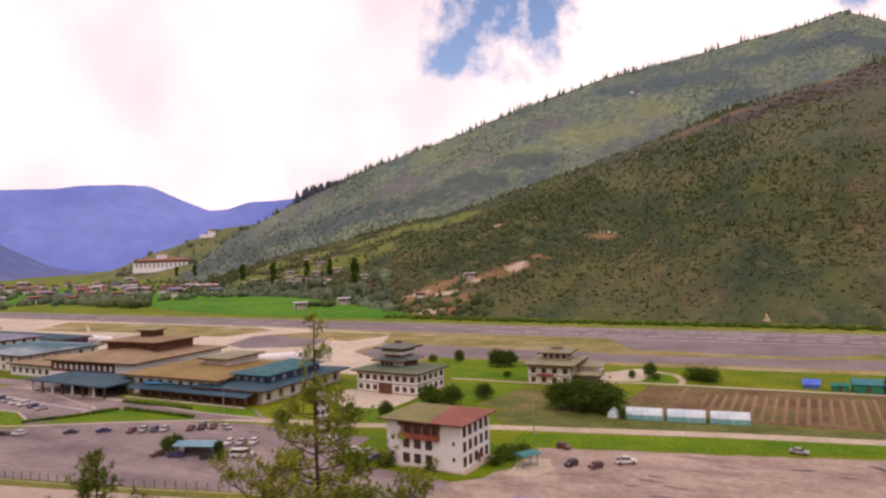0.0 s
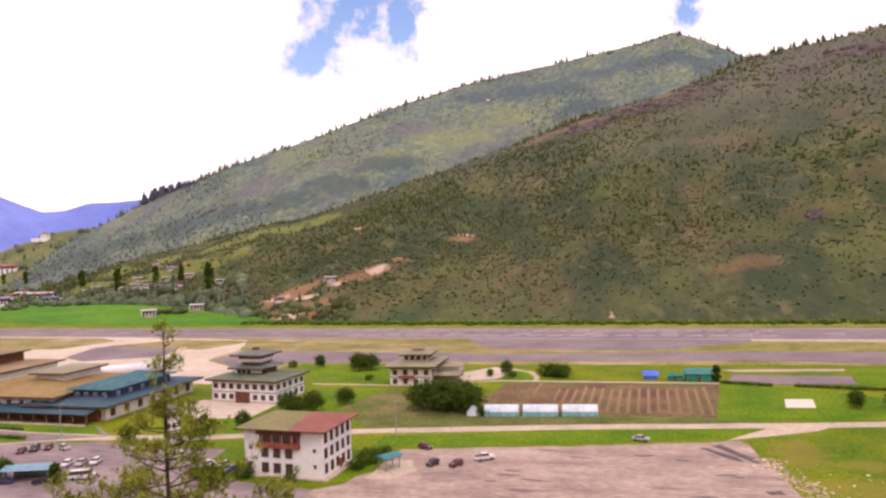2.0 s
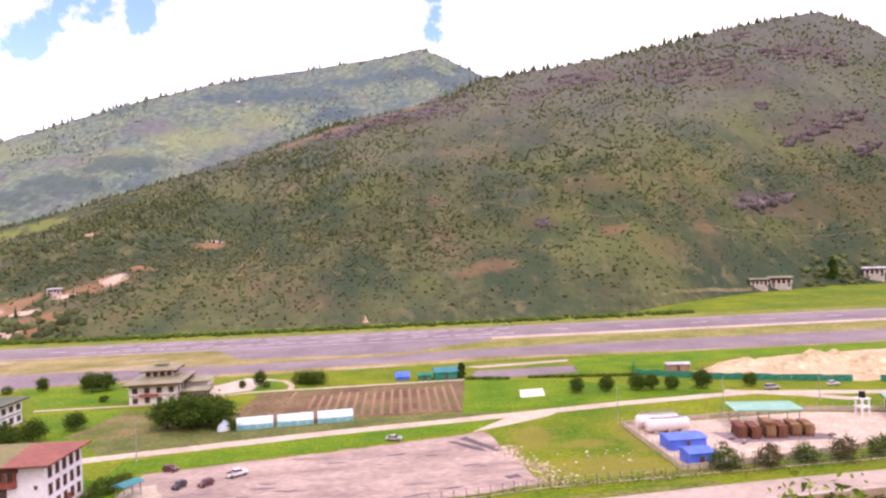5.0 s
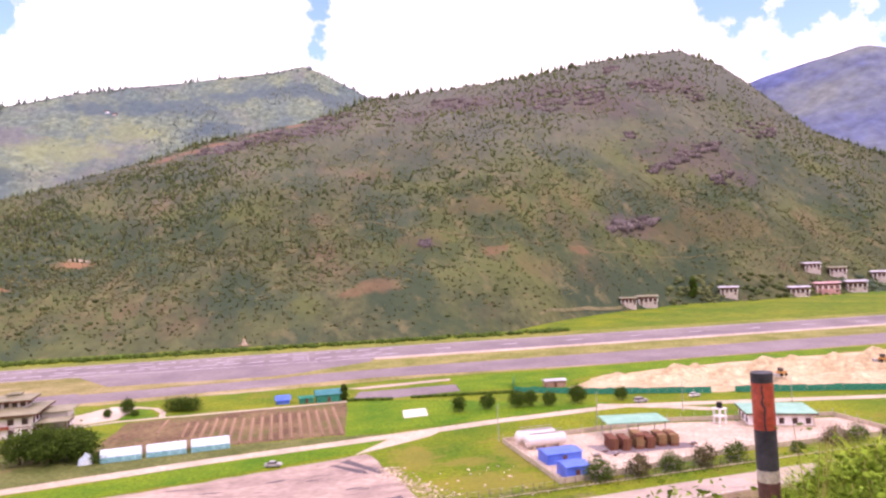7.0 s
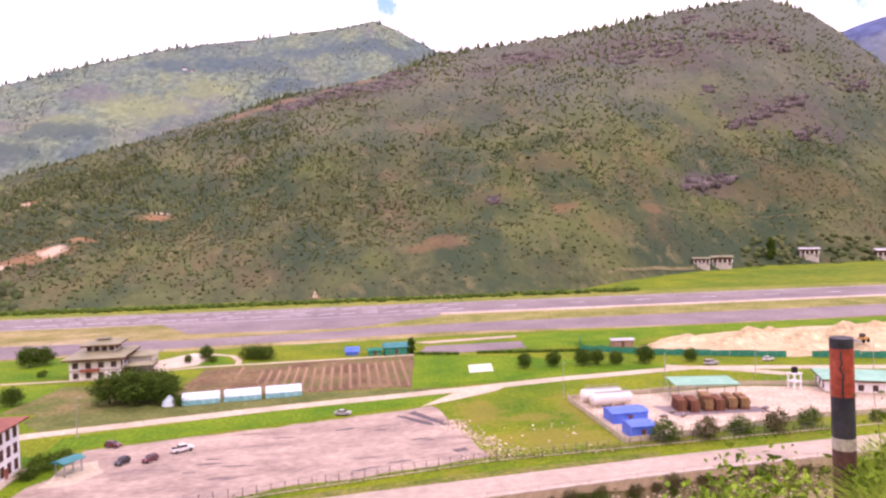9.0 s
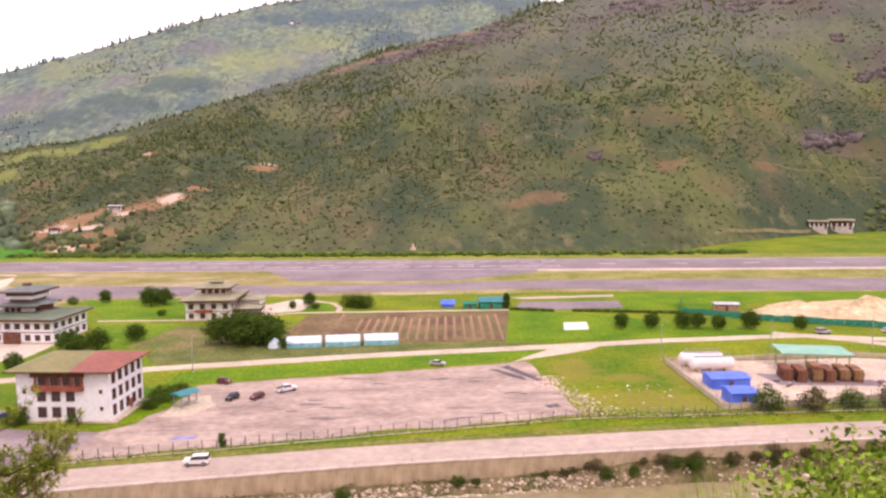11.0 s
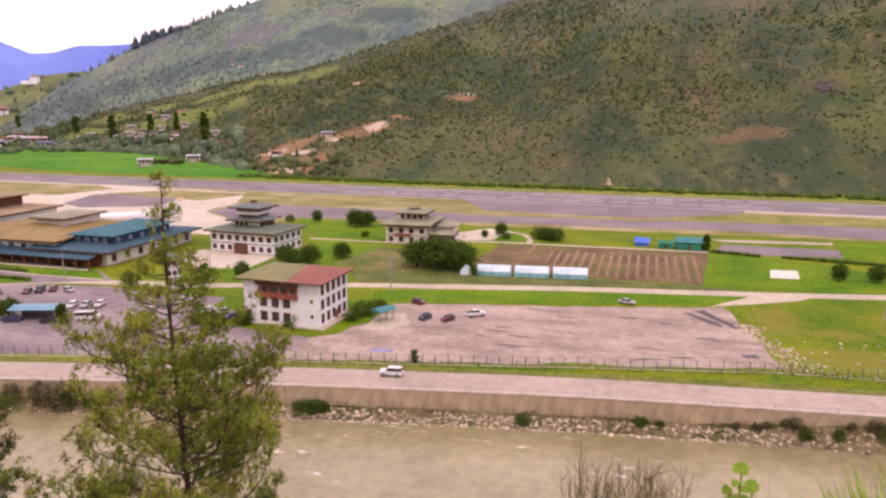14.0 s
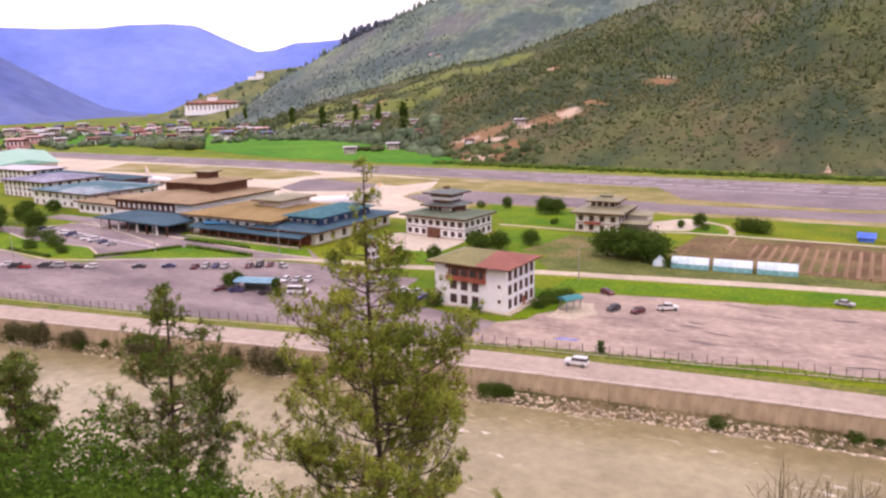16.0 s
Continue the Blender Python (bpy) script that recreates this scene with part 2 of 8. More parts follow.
for colour_, scale_, lo_, hi_, amount_, seed_ in (((0.108, 0.130, 0.034), 0.009, 0.48, 0.63, 0.65, 1), ((0.150, 0.092, 0.055), 0.016, 0.54, 0.68, 0.55, 2), ((0.030, 0.055, 0.028), 0.011, 0.47, 0.58, 0.8, 3), ((0.190, 0.165, 0.075), 0.06, 0.55, 0.68, 0.6, 4)):
    mottle(HILL, colour_, scale_, lo_, hi_, amount_, (1, 0.4, 0.9), seed_)
# stony grey gains on the scrub towards the heights, with haze painted into it
t_ = HILL.node_tree
s_ = t_.nodes["Principled BSDF"]
co_, xyz_ = t_.nodes.new("ShaderNodeTexCoord"), t_.nodes.new("ShaderNodeSeparateXYZ")
t_.links.new(co_.outputs["Object"], xyz_.inputs[0])
nz_ = node(t_, "ShaderNodeTexNoise", Scale=0.012, Detail=5.0)
t_.links.new(co_.outputs["Object"], nz_.inputs["Vector"])
up_ = t_.nodes.new("ShaderNodeMath")
up_.operation = "MULTIPLY_ADD"
up_.inputs[1].default_value = 260.0
t_.links.new(nz_.outputs["Fac"], up_.inputs[0])
t_.links.new(xyz_.outputs["Z"], up_.inputs[2])
rg_ = t_.nodes.new("ShaderNodeMapRange")
rg_.inputs["From Min"].default_value, rg_.inputs["From Max"].default_value, rg_.inputs["To Max"].default_value = 230.0, 470.0, 0.75
t_.links.new(up_.outputs[0], rg_.inputs["Value"])
mx_ = t_.nodes.new("ShaderNodeMix")
mx_.data_type = "RGBA"
t_.links.new(rg_.outputs[0], mx_.inputs[0])
t_.links.new(s_.inputs["Base Color"].links[0].from_socket, mx_.inputs[6])
mx_.inputs[7].default_value = (0.132, 0.134, 0.112, 1)
t_.links.new(mx_.outputs[2], s_.inputs["Base Color"])
# far mountain ground, paled and blued to paint haze into it
HILLBACK = surf("haze_paled_hill_ground", (0.102, 0.148, 0.132), (0.180, 0.222, 0.132), 0.010, fine=8, bump=0.4, depth=8.0, fine_mix=0.42, stretch=(1, 0.5, 0.9))
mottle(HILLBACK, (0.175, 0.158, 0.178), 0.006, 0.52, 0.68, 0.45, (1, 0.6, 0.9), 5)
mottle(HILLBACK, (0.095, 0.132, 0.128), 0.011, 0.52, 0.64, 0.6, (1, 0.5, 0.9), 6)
# the blue is haze put into the base colour
FARBLUE = surf("haze_blue_range", (0.125, 0.185, 0.52), (0.19, 0.26, 0.61), 0.0014, fine=5, bump=0.3, depth=30.0, fine_mix=0.12)
# green slopes shifted to blue: painted haze, not their own colour
FARRIGHT = surf("haze_blue_right_range", (0.085, 0.11, 0.22), (0.15, 0.175, 0.17), 0.004, fine=6, bump=0.4, depth=10.0, fine_mix=0.3)
FARGREEN = surf("haze_blue_slope", (0.085, 0.12, 0.32), (0.14, 0.18, 0.36), 0.002, fine=6, bump=0.3, depth=10.0, fine_mix=0.2)
FOREST = surf("forest_leaves", (0.088, 0.124, 0.046), (0.146, 0.170, 0.064), 0.02, fine=9, island=0.45)
SCRUB = surf("olive_scrub_leaves", (0.085, 0.106, 0.038), (0.158, 0.152, 0.063), 0.03, fine=6, island=0.45)
# FARFOREST takes the same painted haze as the ground under it
FARFOREST = surf("haze_paled_forest_leaves", (0.120, 0.160, 0.148), (0.170, 0.205, 0.158), 0.01, fine=9, island=0.22)
# leaf green greyed to stand for haze over the town
TOWNLEAF = surf("haze_tinted_tree_leaves", (0.065, 0.10, 0.055), (0.12, 0.15, 0.08), 0.02, fine=8, island=0.35)
LEAF = surf("broad_leaves", (0.052, 0.102, 0.013), (0.115, 0.172, 0.025), 0.3, fine=8, island=0.3)
BARK = surf("bark", (0.05, 0.033, 0.022), (0.13, 0.09, 0.06), 3, fine=6, bump=0.6)
PINE = surf("pine_needles", (0.165, 0.220, 0.028), (0.385, 0.405, 0.060), 0.35, fine=6, island=0.5)


def translucent(m, amount):
    """Thin leaves: part of the light goes through."""
    t = m.node_tree
    s = t.nodes["Principled BSDF"]
    out = t.nodes["Material Output"]
    back_ = t.nodes.new("ShaderNodeBsdfTranslucent")
    t.links.new(s.inputs["Base Color"].links[0].from_socket, back_.inputs["Color"])
    mix = t.nodes.new("ShaderNodeMixShader")
    mix.inputs[0].default_value = amount
    t.links.new(s.outputs[0], mix.inputs[1])
    t.links.new(back_.outputs[0], mix.inputs[2])
    t.links.new(mix.outputs[0], out.inputs["Surface"])
    return m


for m_ in (PINE, LEAF, FOREST, SCRUB):
    translucent(m_, 0.35)


# ---- helpers for meshes ----
from mathutils.geometry import tessellate_polygon


def mesh_object(name, verts, faces, material, parent=None, smooth=False):
    me = bpy.data.meshes.new(name)
    me.from_pydata(verts, [], faces)
    me.materials.append(material)
    if smooth:
        me.shade_smooth()
    ob = new(name, me)
    ob.parent = parent
    return ob


def part(name, bm, material, parent, label=""):
    me = bpy.data.meshes.new(name)
    bmesh.ops.recalc_face_normals(bm, faces=bm.faces)
    bm.to_mesh(me)
    bm.free()
    me.materials.append(material)
    ob = new(name, me)
    ob.parent = parent
    return tagged(ob, label)


def share(name, ob, m, parent):
    """Another object on ob's mesh."""
    o = new(name, ob.data)
    o.parent = parent
    o.matrix_basis = m
    return o


def thing(name, m, label, category, group="", kind=""):
    ob = new(name)
    ob.empty_display_size = 0.2
    ob.matrix_basis = m
    return tagged(ob, label, category, group, kind)


def box(bm, x0, x1, y0, y1, z0, z1, bevel=0.0):
    made = bmesh.ops.create_cube(bm, size=1.0, matrix=Matrix.LocRotScale(((x0 + x1) / 2, (y0 + y1) / 2, (z0 + z1) / 2), None, (x1 - x0, y1 - y0, z1 - z0)))
    if bevel:
        edges = list({e for v in made["verts"] for e in v.link_edges})
        bmesh.ops.bevel(bm, geom=edges, offset=bevel, segments=1, affect="EDGES")
    return bm


def tube(bm, a, b, ra, rb, n=8):
    a, b = Vector(a), Vector(b)
    m = Matrix.Translation((a + b) / 2) @ (b - a).to_track_quat("Z", "Y").to_matrix().to_4x4()
    bmesh.ops.create_cone(bm, cap_ends=True, segments=n, radius1=ra, radius2=rb, depth=(b - a).length, matrix=m)
    return bm


def solid(bm, verts, faces):
    vs = [bm.verts.new(v) for v in verts]
    for f in faces:
        bm.faces.new([vs[i] for i in f])
    return bm


def cubes(x0=0, x1=1, y0=0, y1=1, z0=0, z1=1, bevel=0.0):
    return box(bmesh.new(), x0, x1, y0, y1, z0, z1, bevel)


def table(x, rows):
    return float(np.interp(x, [r[0] for r in rows], [r[1] for r in rows]))


def slab(name, corners, z, material, label, category, ragged=0.0, step=4.0, kind="structure", thick=0.3):
    """A flat sheet on the ground with its own edge; ragged: how far the edge wanders."""
    pts = []
    for i, p in enumerate(corners):
        a, b = Vector(p), Vector(corners[(i + 1) % len(corners)])
        n = max(1, int((b - a).length / step)) if ragged else 1
        side = Vector((b.y - a.y, a.x - b.x)).normalized()
        for k in range(n):
            q = a.lerp(b, k / n)
            w = noise.noise(Vector((q.x * 0.13, q.y * 0.13, z * 7))) * ragged + noise.noise(Vector((q.x * 0.5, q.y * 0.5, 3))) * ragged * 0.4
            pts.append(q + side * (w if k else 0))
    bm = bmesh.new()
    top = [bm.verts.new((p.x, p.y, z)) for p in pts]
    bottom = [bm.verts.new((p.x, p.y, z - thick)) for p in pts]
    for f in tessellate_polygon([[Vector((p.x, p.y, 0)) for p in pts]]):
        bm.faces.new([top[i] for i in f])
    n = len(pts)
    for i in range(n):
        bm.faces.new((top[i], bottom[i], bottom[(i + 1) % n], top[(i + 1) % n]))
    ob = part(name, bm, material, None)
    return tagged(ob, label, category, kind=kind)


def loft(profile, half, taper=1.0):
    """A closed side profile (x, z) drawn out to both sides; taper narrows the upper points."""
    bm = bmesh.new()
    zs = [z for _, z in profile]
    lo, hi = min(zs), max(zs)
    L = [bm.verts.new((x, half * (1 - (1 - taper) * (z - lo) / (hi - lo)), z)) for x, z in profile]
    R_ = [bm.verts.new((x, -half * (1 - (1 - taper) * (z - lo) / (hi - lo)), z)) for x, z in profile]
    bm.faces.new(L)
    bm.faces.new(R_[::-1])
    n = len(profile)
    for i in range(n):
        bm.faces.new((L[i], L[(i + 1) % n], R_[(i + 1) % n], R_[i]))
    return bm


# ---- the lie of the land ----
ROAD_LINE = ((-900, -90), (-600, -40), (-400, 15), (-260, 62), (-195, 82.5), (-123, 100), (-70, 114), (-15, 125.5), (2, 128), (66, 137), (150, 145), (260, 150), (600, 150), (2000, 120))


def road_y(x):
    return sum(table(x + d, ROAD_LINE) for d in (-12, -6, 0, 6, 12)) / 5


def shelf(x, y):
    """How far the level verge reaches in front of the camera: further out beyond the painted post."""
    k = min(1, max(0, (math.degrees(math.atan2(x, max(0.1, y))) - 35.8) / 4.2))
    return 1.3 + 3.9 * k * k * (3 - 2 * k)


def land(x, v):
    """Height of the ground at x, v metres beyond the river road's middle."""
    y = v + road_y(x)
    if v >= -5.0:
        return 0.0
    if v > -9.5:
        return -2.9 + 1.9 * min(1, max(0, (x - 8) / 30)) - (-5.0 - v) * (1.0 + 0.42 * min(1, max(0, (x - 8) / 30))) + (0.25 + 0.4 * min(1, max(0, (x - 8) / 30))) * noise.noise(Vector((x * 0.3, v * 0.3, 1)))
    k = min(1, max(0, (abs(x) - 24) / 30))
    out = math.hypot(max(0, y), 0.85 * max(0, -x) * min(1, max(0, (y + 9) / 9)))
    near = (49.3 - 0.83 * max(0.0, out - shelf(x, y))) * (1 - k) + (49.3 - 0.83 * max(0, v + 125.5)) * k
    if near > 1:
        near += noise.noise(Vector((x * 0.08, y * 0.08, 5))) * min(2.0, max(0, y - 6) * 0.1)
        near += noise.noise(Vector((x * 0.9, y * 0.9, 7))) * 0.06
    if v < -134:
        near += (-134 - v) * 0.7
    return max(-9.0, near)


xs = [0.0]
while xs[-1] < 4300:
    xs.append(xs[-1] + max(0.3 if xs[-1] < 7 else 0.7, min(xs[-1] * 0.06, 250)))
xs = [-x for x in xs[:0:-1]] + xs
vs = list(np.arange(-260, -136, 12)) + list(np.arange(-136, -118, 0.6)) + list(np.arange(-118, -50, 4)) + list(np.arange(-50, -10, 5)) + [-9.6, -8.0, -6.5, -5.05, -5.0, 0, 20]
vs += list(np.geomspace(40, 4200, 26))
verts, faces = [], []
for x in xs:
    ry = road_y(x)
    for v in vs:
        verts.append((x, v + ry, land(x, v)))
n = len(vs)
for i in range(len(xs) - 1):
    for j in range(n - 1):
        a = i * n + j
        faces.append((a, a + n, a + n + 1, a + 1))
ground = mesh_object("ground", verts, faces, GRASS, smooth=False)
ground.data.materials.append(SLOPE)
ground.data.materials.append(BANK)
for p in ground.data.polygons:
    if vs[p.index % (n - 1)] < -5.0:
        p.material_index = 1 if vs[p.index % (n - 1)] < -9.7 else 2
tagged(ground, "green grassy valley floor and steep scrub hillside above the river", "ground", kind="structure")


class Hill:
    """A slope that rises from a foot to a ridge, both given by bearing."""

    def __init__(self, name, rows, material, label, rough, n_az, n_s, seed, power=1.1, back=0.3, lump=0.004):
        az0, az1 = rows[0][0], rows[-1][0]
        self.az = np.linspace(az0, az1, n_az)
        self.s = np.linspace(0, 1 + back, n_s)
        self.rows, self.rough, self.seed, self.power, self.lump = rows, rough, seed, power, lump
        self.z = np.array([[self.height(a, s) for s in self.s] for a in self.az])
        verts, faces = [], []
        for i, a in enumerate(self.az):
            for j, s in enumerate(self.s):
                r = self.reach(a, s)
                verts.append((r * math.sin(radians(a)), r * math.cos(radians(a)), self.z[i, j]))
        for i in range(n_az - 1):
            for j in range(n_s - 1):
                q = i * n_s + j
                faces.append((q, q + n_s, q + n_s + 1, q + 1))
        self.ob = tagged(mesh_object(name, verts, faces, material, smooth=True), label, "hill", kind="structure")

    def reach(self, a, s):
        k = [float(np.interp(a, [r[0] for r in self.rows], [r[c] for r in self.rows])) for c in (2, 3)]
        return k[0] + (k[1] - k[0]) * s

    def height(self, a, s):
        top = EYE + self.reach(a, 1) * math.tan(radians(table(a, self.rows)))
        r = self.reach(a, s)
        p = Vector((r * math.sin(radians(a)), r * math.cos(radians(a)), self.seed * 100))
        z = -3 + (top + 3) * (s ** self.power if s <= 1 else 1 - (s - 1) * 1.2)
        w = noise.fractal(p * self.lump, 1.0, 2.0, 5) * self.rough * min(1, s * 4) * (0.35 + 0.65 * min(1, abs(1 - s) * 4))
        w -= abs(noise.noise(Vector((a * 0.35, s * 1.2, self.seed)))) * self.rough * 0.8 * max(0, math.sin(min(1, s) * math.pi))
        return z + w

    def at(self, a, s):
        i = min(len(self.az) - 1.001, max(0, (a - self.az[0]) / (self.az[1] - self.az[0])))
        j = min(len(self.s) - 1.001, max(0, s / self.s[1]))
        i0, j0 = int(i), int(j)
        u, w = i - i0, j - j0
        z = self.z
        h = z[i0, j0] * (1 - u) * (1 - w) + z[i0 + 1, j0] * u * (1 - w) + z[i0, j0 + 1] * (1 - u) * w + z[i0 + 1, j0 + 1] * u * w
        r = self.reach(a, s)
        return Vector((r * math.sin(radians(a)), r * math.cos(radians(a)), h))

    def seen(self, a, el):
        """The place on the slope at a bearing and an elevation."""
        for s in np.linspace(0, 1, 200):
            p = self.at(a, s)
            if math.degrees(math.atan2(p.z - EYE, math.hypot(p.x, p.y))) >= el:
                return p, s
        return self.at(a, 1), 1.0


# bearing, elevation of the ridge from the eye, distance of foot and ridge
front = Hill("hill", ((-48.4, -3.0, 1010, 1060), (-46.4, -1.6, 960, 1150), (-41, 0.1, 860, 1200), (-36.8, 1.0, 740, 1200), (-34.4, 1.5, 640, 1170), (-32.0, 2.2, 560, 1130), (-28.9, 2.75, 515, 1110), (-24.7, 3.9, 498, 1090), (-21, 5.0, 487, 1085), (-18.5, 5.7, 480, 1085),
             (-14.3, 7.1, 470, 1120), (-6, 9.8, 458, 1170), (3.6, 11.7, 456, 1210), (5.8, 12.85, 457, 1230), (11, 13.5, 463, 1250), (17, 13.95, 480, 1250), (24, 14.8, 600, 1250),
             (30.6, 15.1, 700, 1250), (33.5, 13.7, 720, 1270), (35.6, 12.0, 740, 1290), (39.5, 8.3, 800, 1300), (43.8, 6.0, 870, 1330), (50, 3.0, 960, 1400), (58, 0.0, 1050, 1450), (66, -2.0, 1200, 1500)),
             HILL, "dry scrub-covered mountainside with red earth scars behind the runway", 14, 300, 90, 1, lump=0.006)
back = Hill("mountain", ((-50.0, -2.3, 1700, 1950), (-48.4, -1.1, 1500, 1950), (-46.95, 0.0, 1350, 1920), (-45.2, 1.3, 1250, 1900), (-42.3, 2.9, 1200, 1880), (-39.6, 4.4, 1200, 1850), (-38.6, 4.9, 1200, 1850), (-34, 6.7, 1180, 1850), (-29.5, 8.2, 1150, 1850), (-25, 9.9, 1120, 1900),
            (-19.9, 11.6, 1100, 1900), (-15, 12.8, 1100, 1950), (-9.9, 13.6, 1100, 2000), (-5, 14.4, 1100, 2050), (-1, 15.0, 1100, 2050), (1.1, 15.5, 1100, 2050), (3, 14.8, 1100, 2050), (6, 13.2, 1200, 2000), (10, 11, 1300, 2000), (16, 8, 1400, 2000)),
            HILLBACK, "green mountainside with forest and meadows, haze and sunlight painted into its colour", 24, 180, 70, 2, lump=0.003)
# FARRIGHT carries the haze in its colour
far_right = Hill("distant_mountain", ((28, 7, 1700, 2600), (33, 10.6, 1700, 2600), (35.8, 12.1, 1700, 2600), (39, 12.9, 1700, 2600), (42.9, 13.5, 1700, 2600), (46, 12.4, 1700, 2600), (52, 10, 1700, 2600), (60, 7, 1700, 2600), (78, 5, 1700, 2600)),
                 FARRIGHT, "distant green mountain with haze painted into its colour", 30, 80, 40, 3, lump=0.002)
spur = Hill("valley_spur", ((-60, -1.4, 2000, 2500), (-54.5, -1.1, 1950, 2450), (-53, -0.55, 1900, 2400), (-51.4, 0.2, 1850, 2380), (-49.4, 0.85, 1800, 2350), (-48.2, 1.35, 1750, 2340), (-45.9, 2.15, 1650, 2300), (-43.5, 2.45, 1600, 2300), (-40, 2.6, 1500, 2200), (-36, 2.2, 1400, 2100)),
            surf("spur_meadow", (0.085, 0.115, 0.05), (0.20, 0.20, 0.07), 0.008, fine=6, bump=0.3, depth=3.0), "green valley spur below the fortress", 10, 70, 30, 4)
# FARGREEN is tinted blue for haze
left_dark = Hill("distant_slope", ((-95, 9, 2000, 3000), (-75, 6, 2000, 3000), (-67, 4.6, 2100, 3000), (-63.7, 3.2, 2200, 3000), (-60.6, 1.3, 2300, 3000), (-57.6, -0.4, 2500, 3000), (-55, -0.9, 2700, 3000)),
                 FARGREEN, "dark green slope at the valley side with blue haze in its colour", 20, 60, 30, 5, lump=0.002)
# farthest range; its haze is painted in by FARBLUE
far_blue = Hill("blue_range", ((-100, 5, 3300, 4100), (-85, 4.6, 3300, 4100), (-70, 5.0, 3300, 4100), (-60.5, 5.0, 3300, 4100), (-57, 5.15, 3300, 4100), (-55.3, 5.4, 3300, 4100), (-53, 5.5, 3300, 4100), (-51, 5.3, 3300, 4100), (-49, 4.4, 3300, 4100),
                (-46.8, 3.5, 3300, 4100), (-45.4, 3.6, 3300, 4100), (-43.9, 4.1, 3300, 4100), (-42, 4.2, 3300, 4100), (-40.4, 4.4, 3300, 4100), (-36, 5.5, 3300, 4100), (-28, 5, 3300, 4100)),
                FARBLUE, "distant mountain range with blue haze painted into its colour", 30, 150, 40, 6, lump=0.0016)

RIVER = surf("muddy_river", (0.265, 0.215, 0.105), (0.35, 0.29, 0.155), 0.05, rough=0.22, fine=8, bump=0.6, depth=0.4, fine_mix=0.12)
river = slab("water", [(x, road_y(x) - 7.3) for x in range(-900, 601, 30)] + [(x, road_y(x) - 66) for x in range(600, -901, -30)], -5.4, RIVER, "muddy grey-brown river flowing in low rapids", "river")
# streaks of foam along the current
t = RIVER.node_tree
co = t.nodes.new("ShaderNodeTexCoord")
mp = node(t, "ShaderNodeMapping", Rotation=(0, 0, radians(-13)), Scale=(0.22, 0.62, 1))
t.links.new(co.outputs["Object"], mp.inputs["Vector"])
fm = node(t, "ShaderNodeTexNoise", Scale=1.0, Detail=7.0, Roughness=0.7)
t.links.new(mp.outputs[0], fm.inputs["Vector"])
rm = t.nodes.new("ShaderNodeMapRange")
rm.inputs["From Min"].default_value, rm.inputs["From Max"].default_value = 0.60, 0.68
t.links.new(fm.outputs["Fac"], rm.inputs["Value"])
mx = t.nodes.new("ShaderNodeMix")
mx.data_type = "RGBA"
s_ = t.nodes["Principled BSDF"]
broad = node(t, "ShaderNodeTexNoise", Scale=0.035, Detail=2.0)
t.links.new(co.outputs["Object"], broad.inputs["Vector"])
bm_ = t.nodes.new("ShaderNodeMapRange")
bm_.inputs["From Min"].default_value, bm_.inputs["From Max"].default_value = 0.50, 0.62
t.links.new(broad.outputs["Fac"], bm_.inputs["Value"])
both = t.nodes.new("ShaderNodeMath")
both.operation = "MULTIPLY"
t.links.new(rm.outputs[0], both.inputs[0])
t.links.new(bm_.outputs[0], both.inputs[1])
t.links.new(both.outputs[0], mx.inputs[0])
t.links.new(s_.inputs["Base Color"].links[0].from_socket, mx.inputs[6])
mx.inputs[7].default_value = (0.72, 0.64, 0.50, 1)
t.links.new(mx.outputs[2], s_.inputs["Base Color"])


# ---- roads, runway, yards ----
def strip(name, offsets, x0, x1, z, material, label, category, line=road_y, step=6, kind="structure"):
    a = [(x, line(x) + offsets[0]) for x in np.arange(x0, x1 + 1, step)]
    b = [(x, line(x) + offsets[1]) for x in np.arange(x1, x0 - 1, -step)]
    return slab(name, a + b, z, material, label, category, kind=kind)


def band(name, points, width, z, material, label, category, ragged=0.0):
    """A path of even width along points."""
    p = [Vector(q) for q in points]
    left, right = [], []
    for i, q in enumerate(p):
        d = (p[min(i + 1, len(p) - 1)] - p[max(i - 1, 0)]).normalized()
        s = Vector((-d.y, d.x)) * width / 2
        left.append(tuple(q + s))
        right.append(tuple(q - s))
    return slab(name, left + right[::-1], z, material, label, category, ragged)


strip("road", (-4.6, 4.4), -420, 400, 0.03, ROAD, "pale grey asphalt road along the river", "road")
slab("road_verge", [(x, road_y(x) + 4.5) for x in range(-240, 61, 10)] + [(x, road_y(x) + 7.2) for x in range(60, -241, -10)], 0.05, mottle(surf("verge_weeds", (0.085, 0.125, 0.012), (0.20, 0.20, 0.04), 0.12, fine=8, fine_mix=0.45), (0.27, 0.20, 0.09), 0.2, 0.54, 0.66, 0.6), "strip of rough green grass beside the road", "verge", ragged=0.6)
airfield = slab("airfield", [(-1900, 300), (-640, 300), (-640, 262), (-430, 262), (-180, 236), (-160, 290), (60, 305), (140, 303), (1300, 312), (1300, 430), (-260, 428), (-1900, 420)], 0.02, DRY, "dry grass strip around the runway", "airfield", ragged=1.5)
slab("airfield_edge", [(-700, 421), (-300, 424), (1300, 431), (1300, 440), (165, 446), (-54, 440), (-290, 436), (-700, 430)], 0.06, surf("edge_grass", (0.13, 0.17, 0.02), (0.25, 0.25, 0.05), 0.05, fine=9), "yellow-green grass edge beyond the runway", "verge", ragged=1.5)
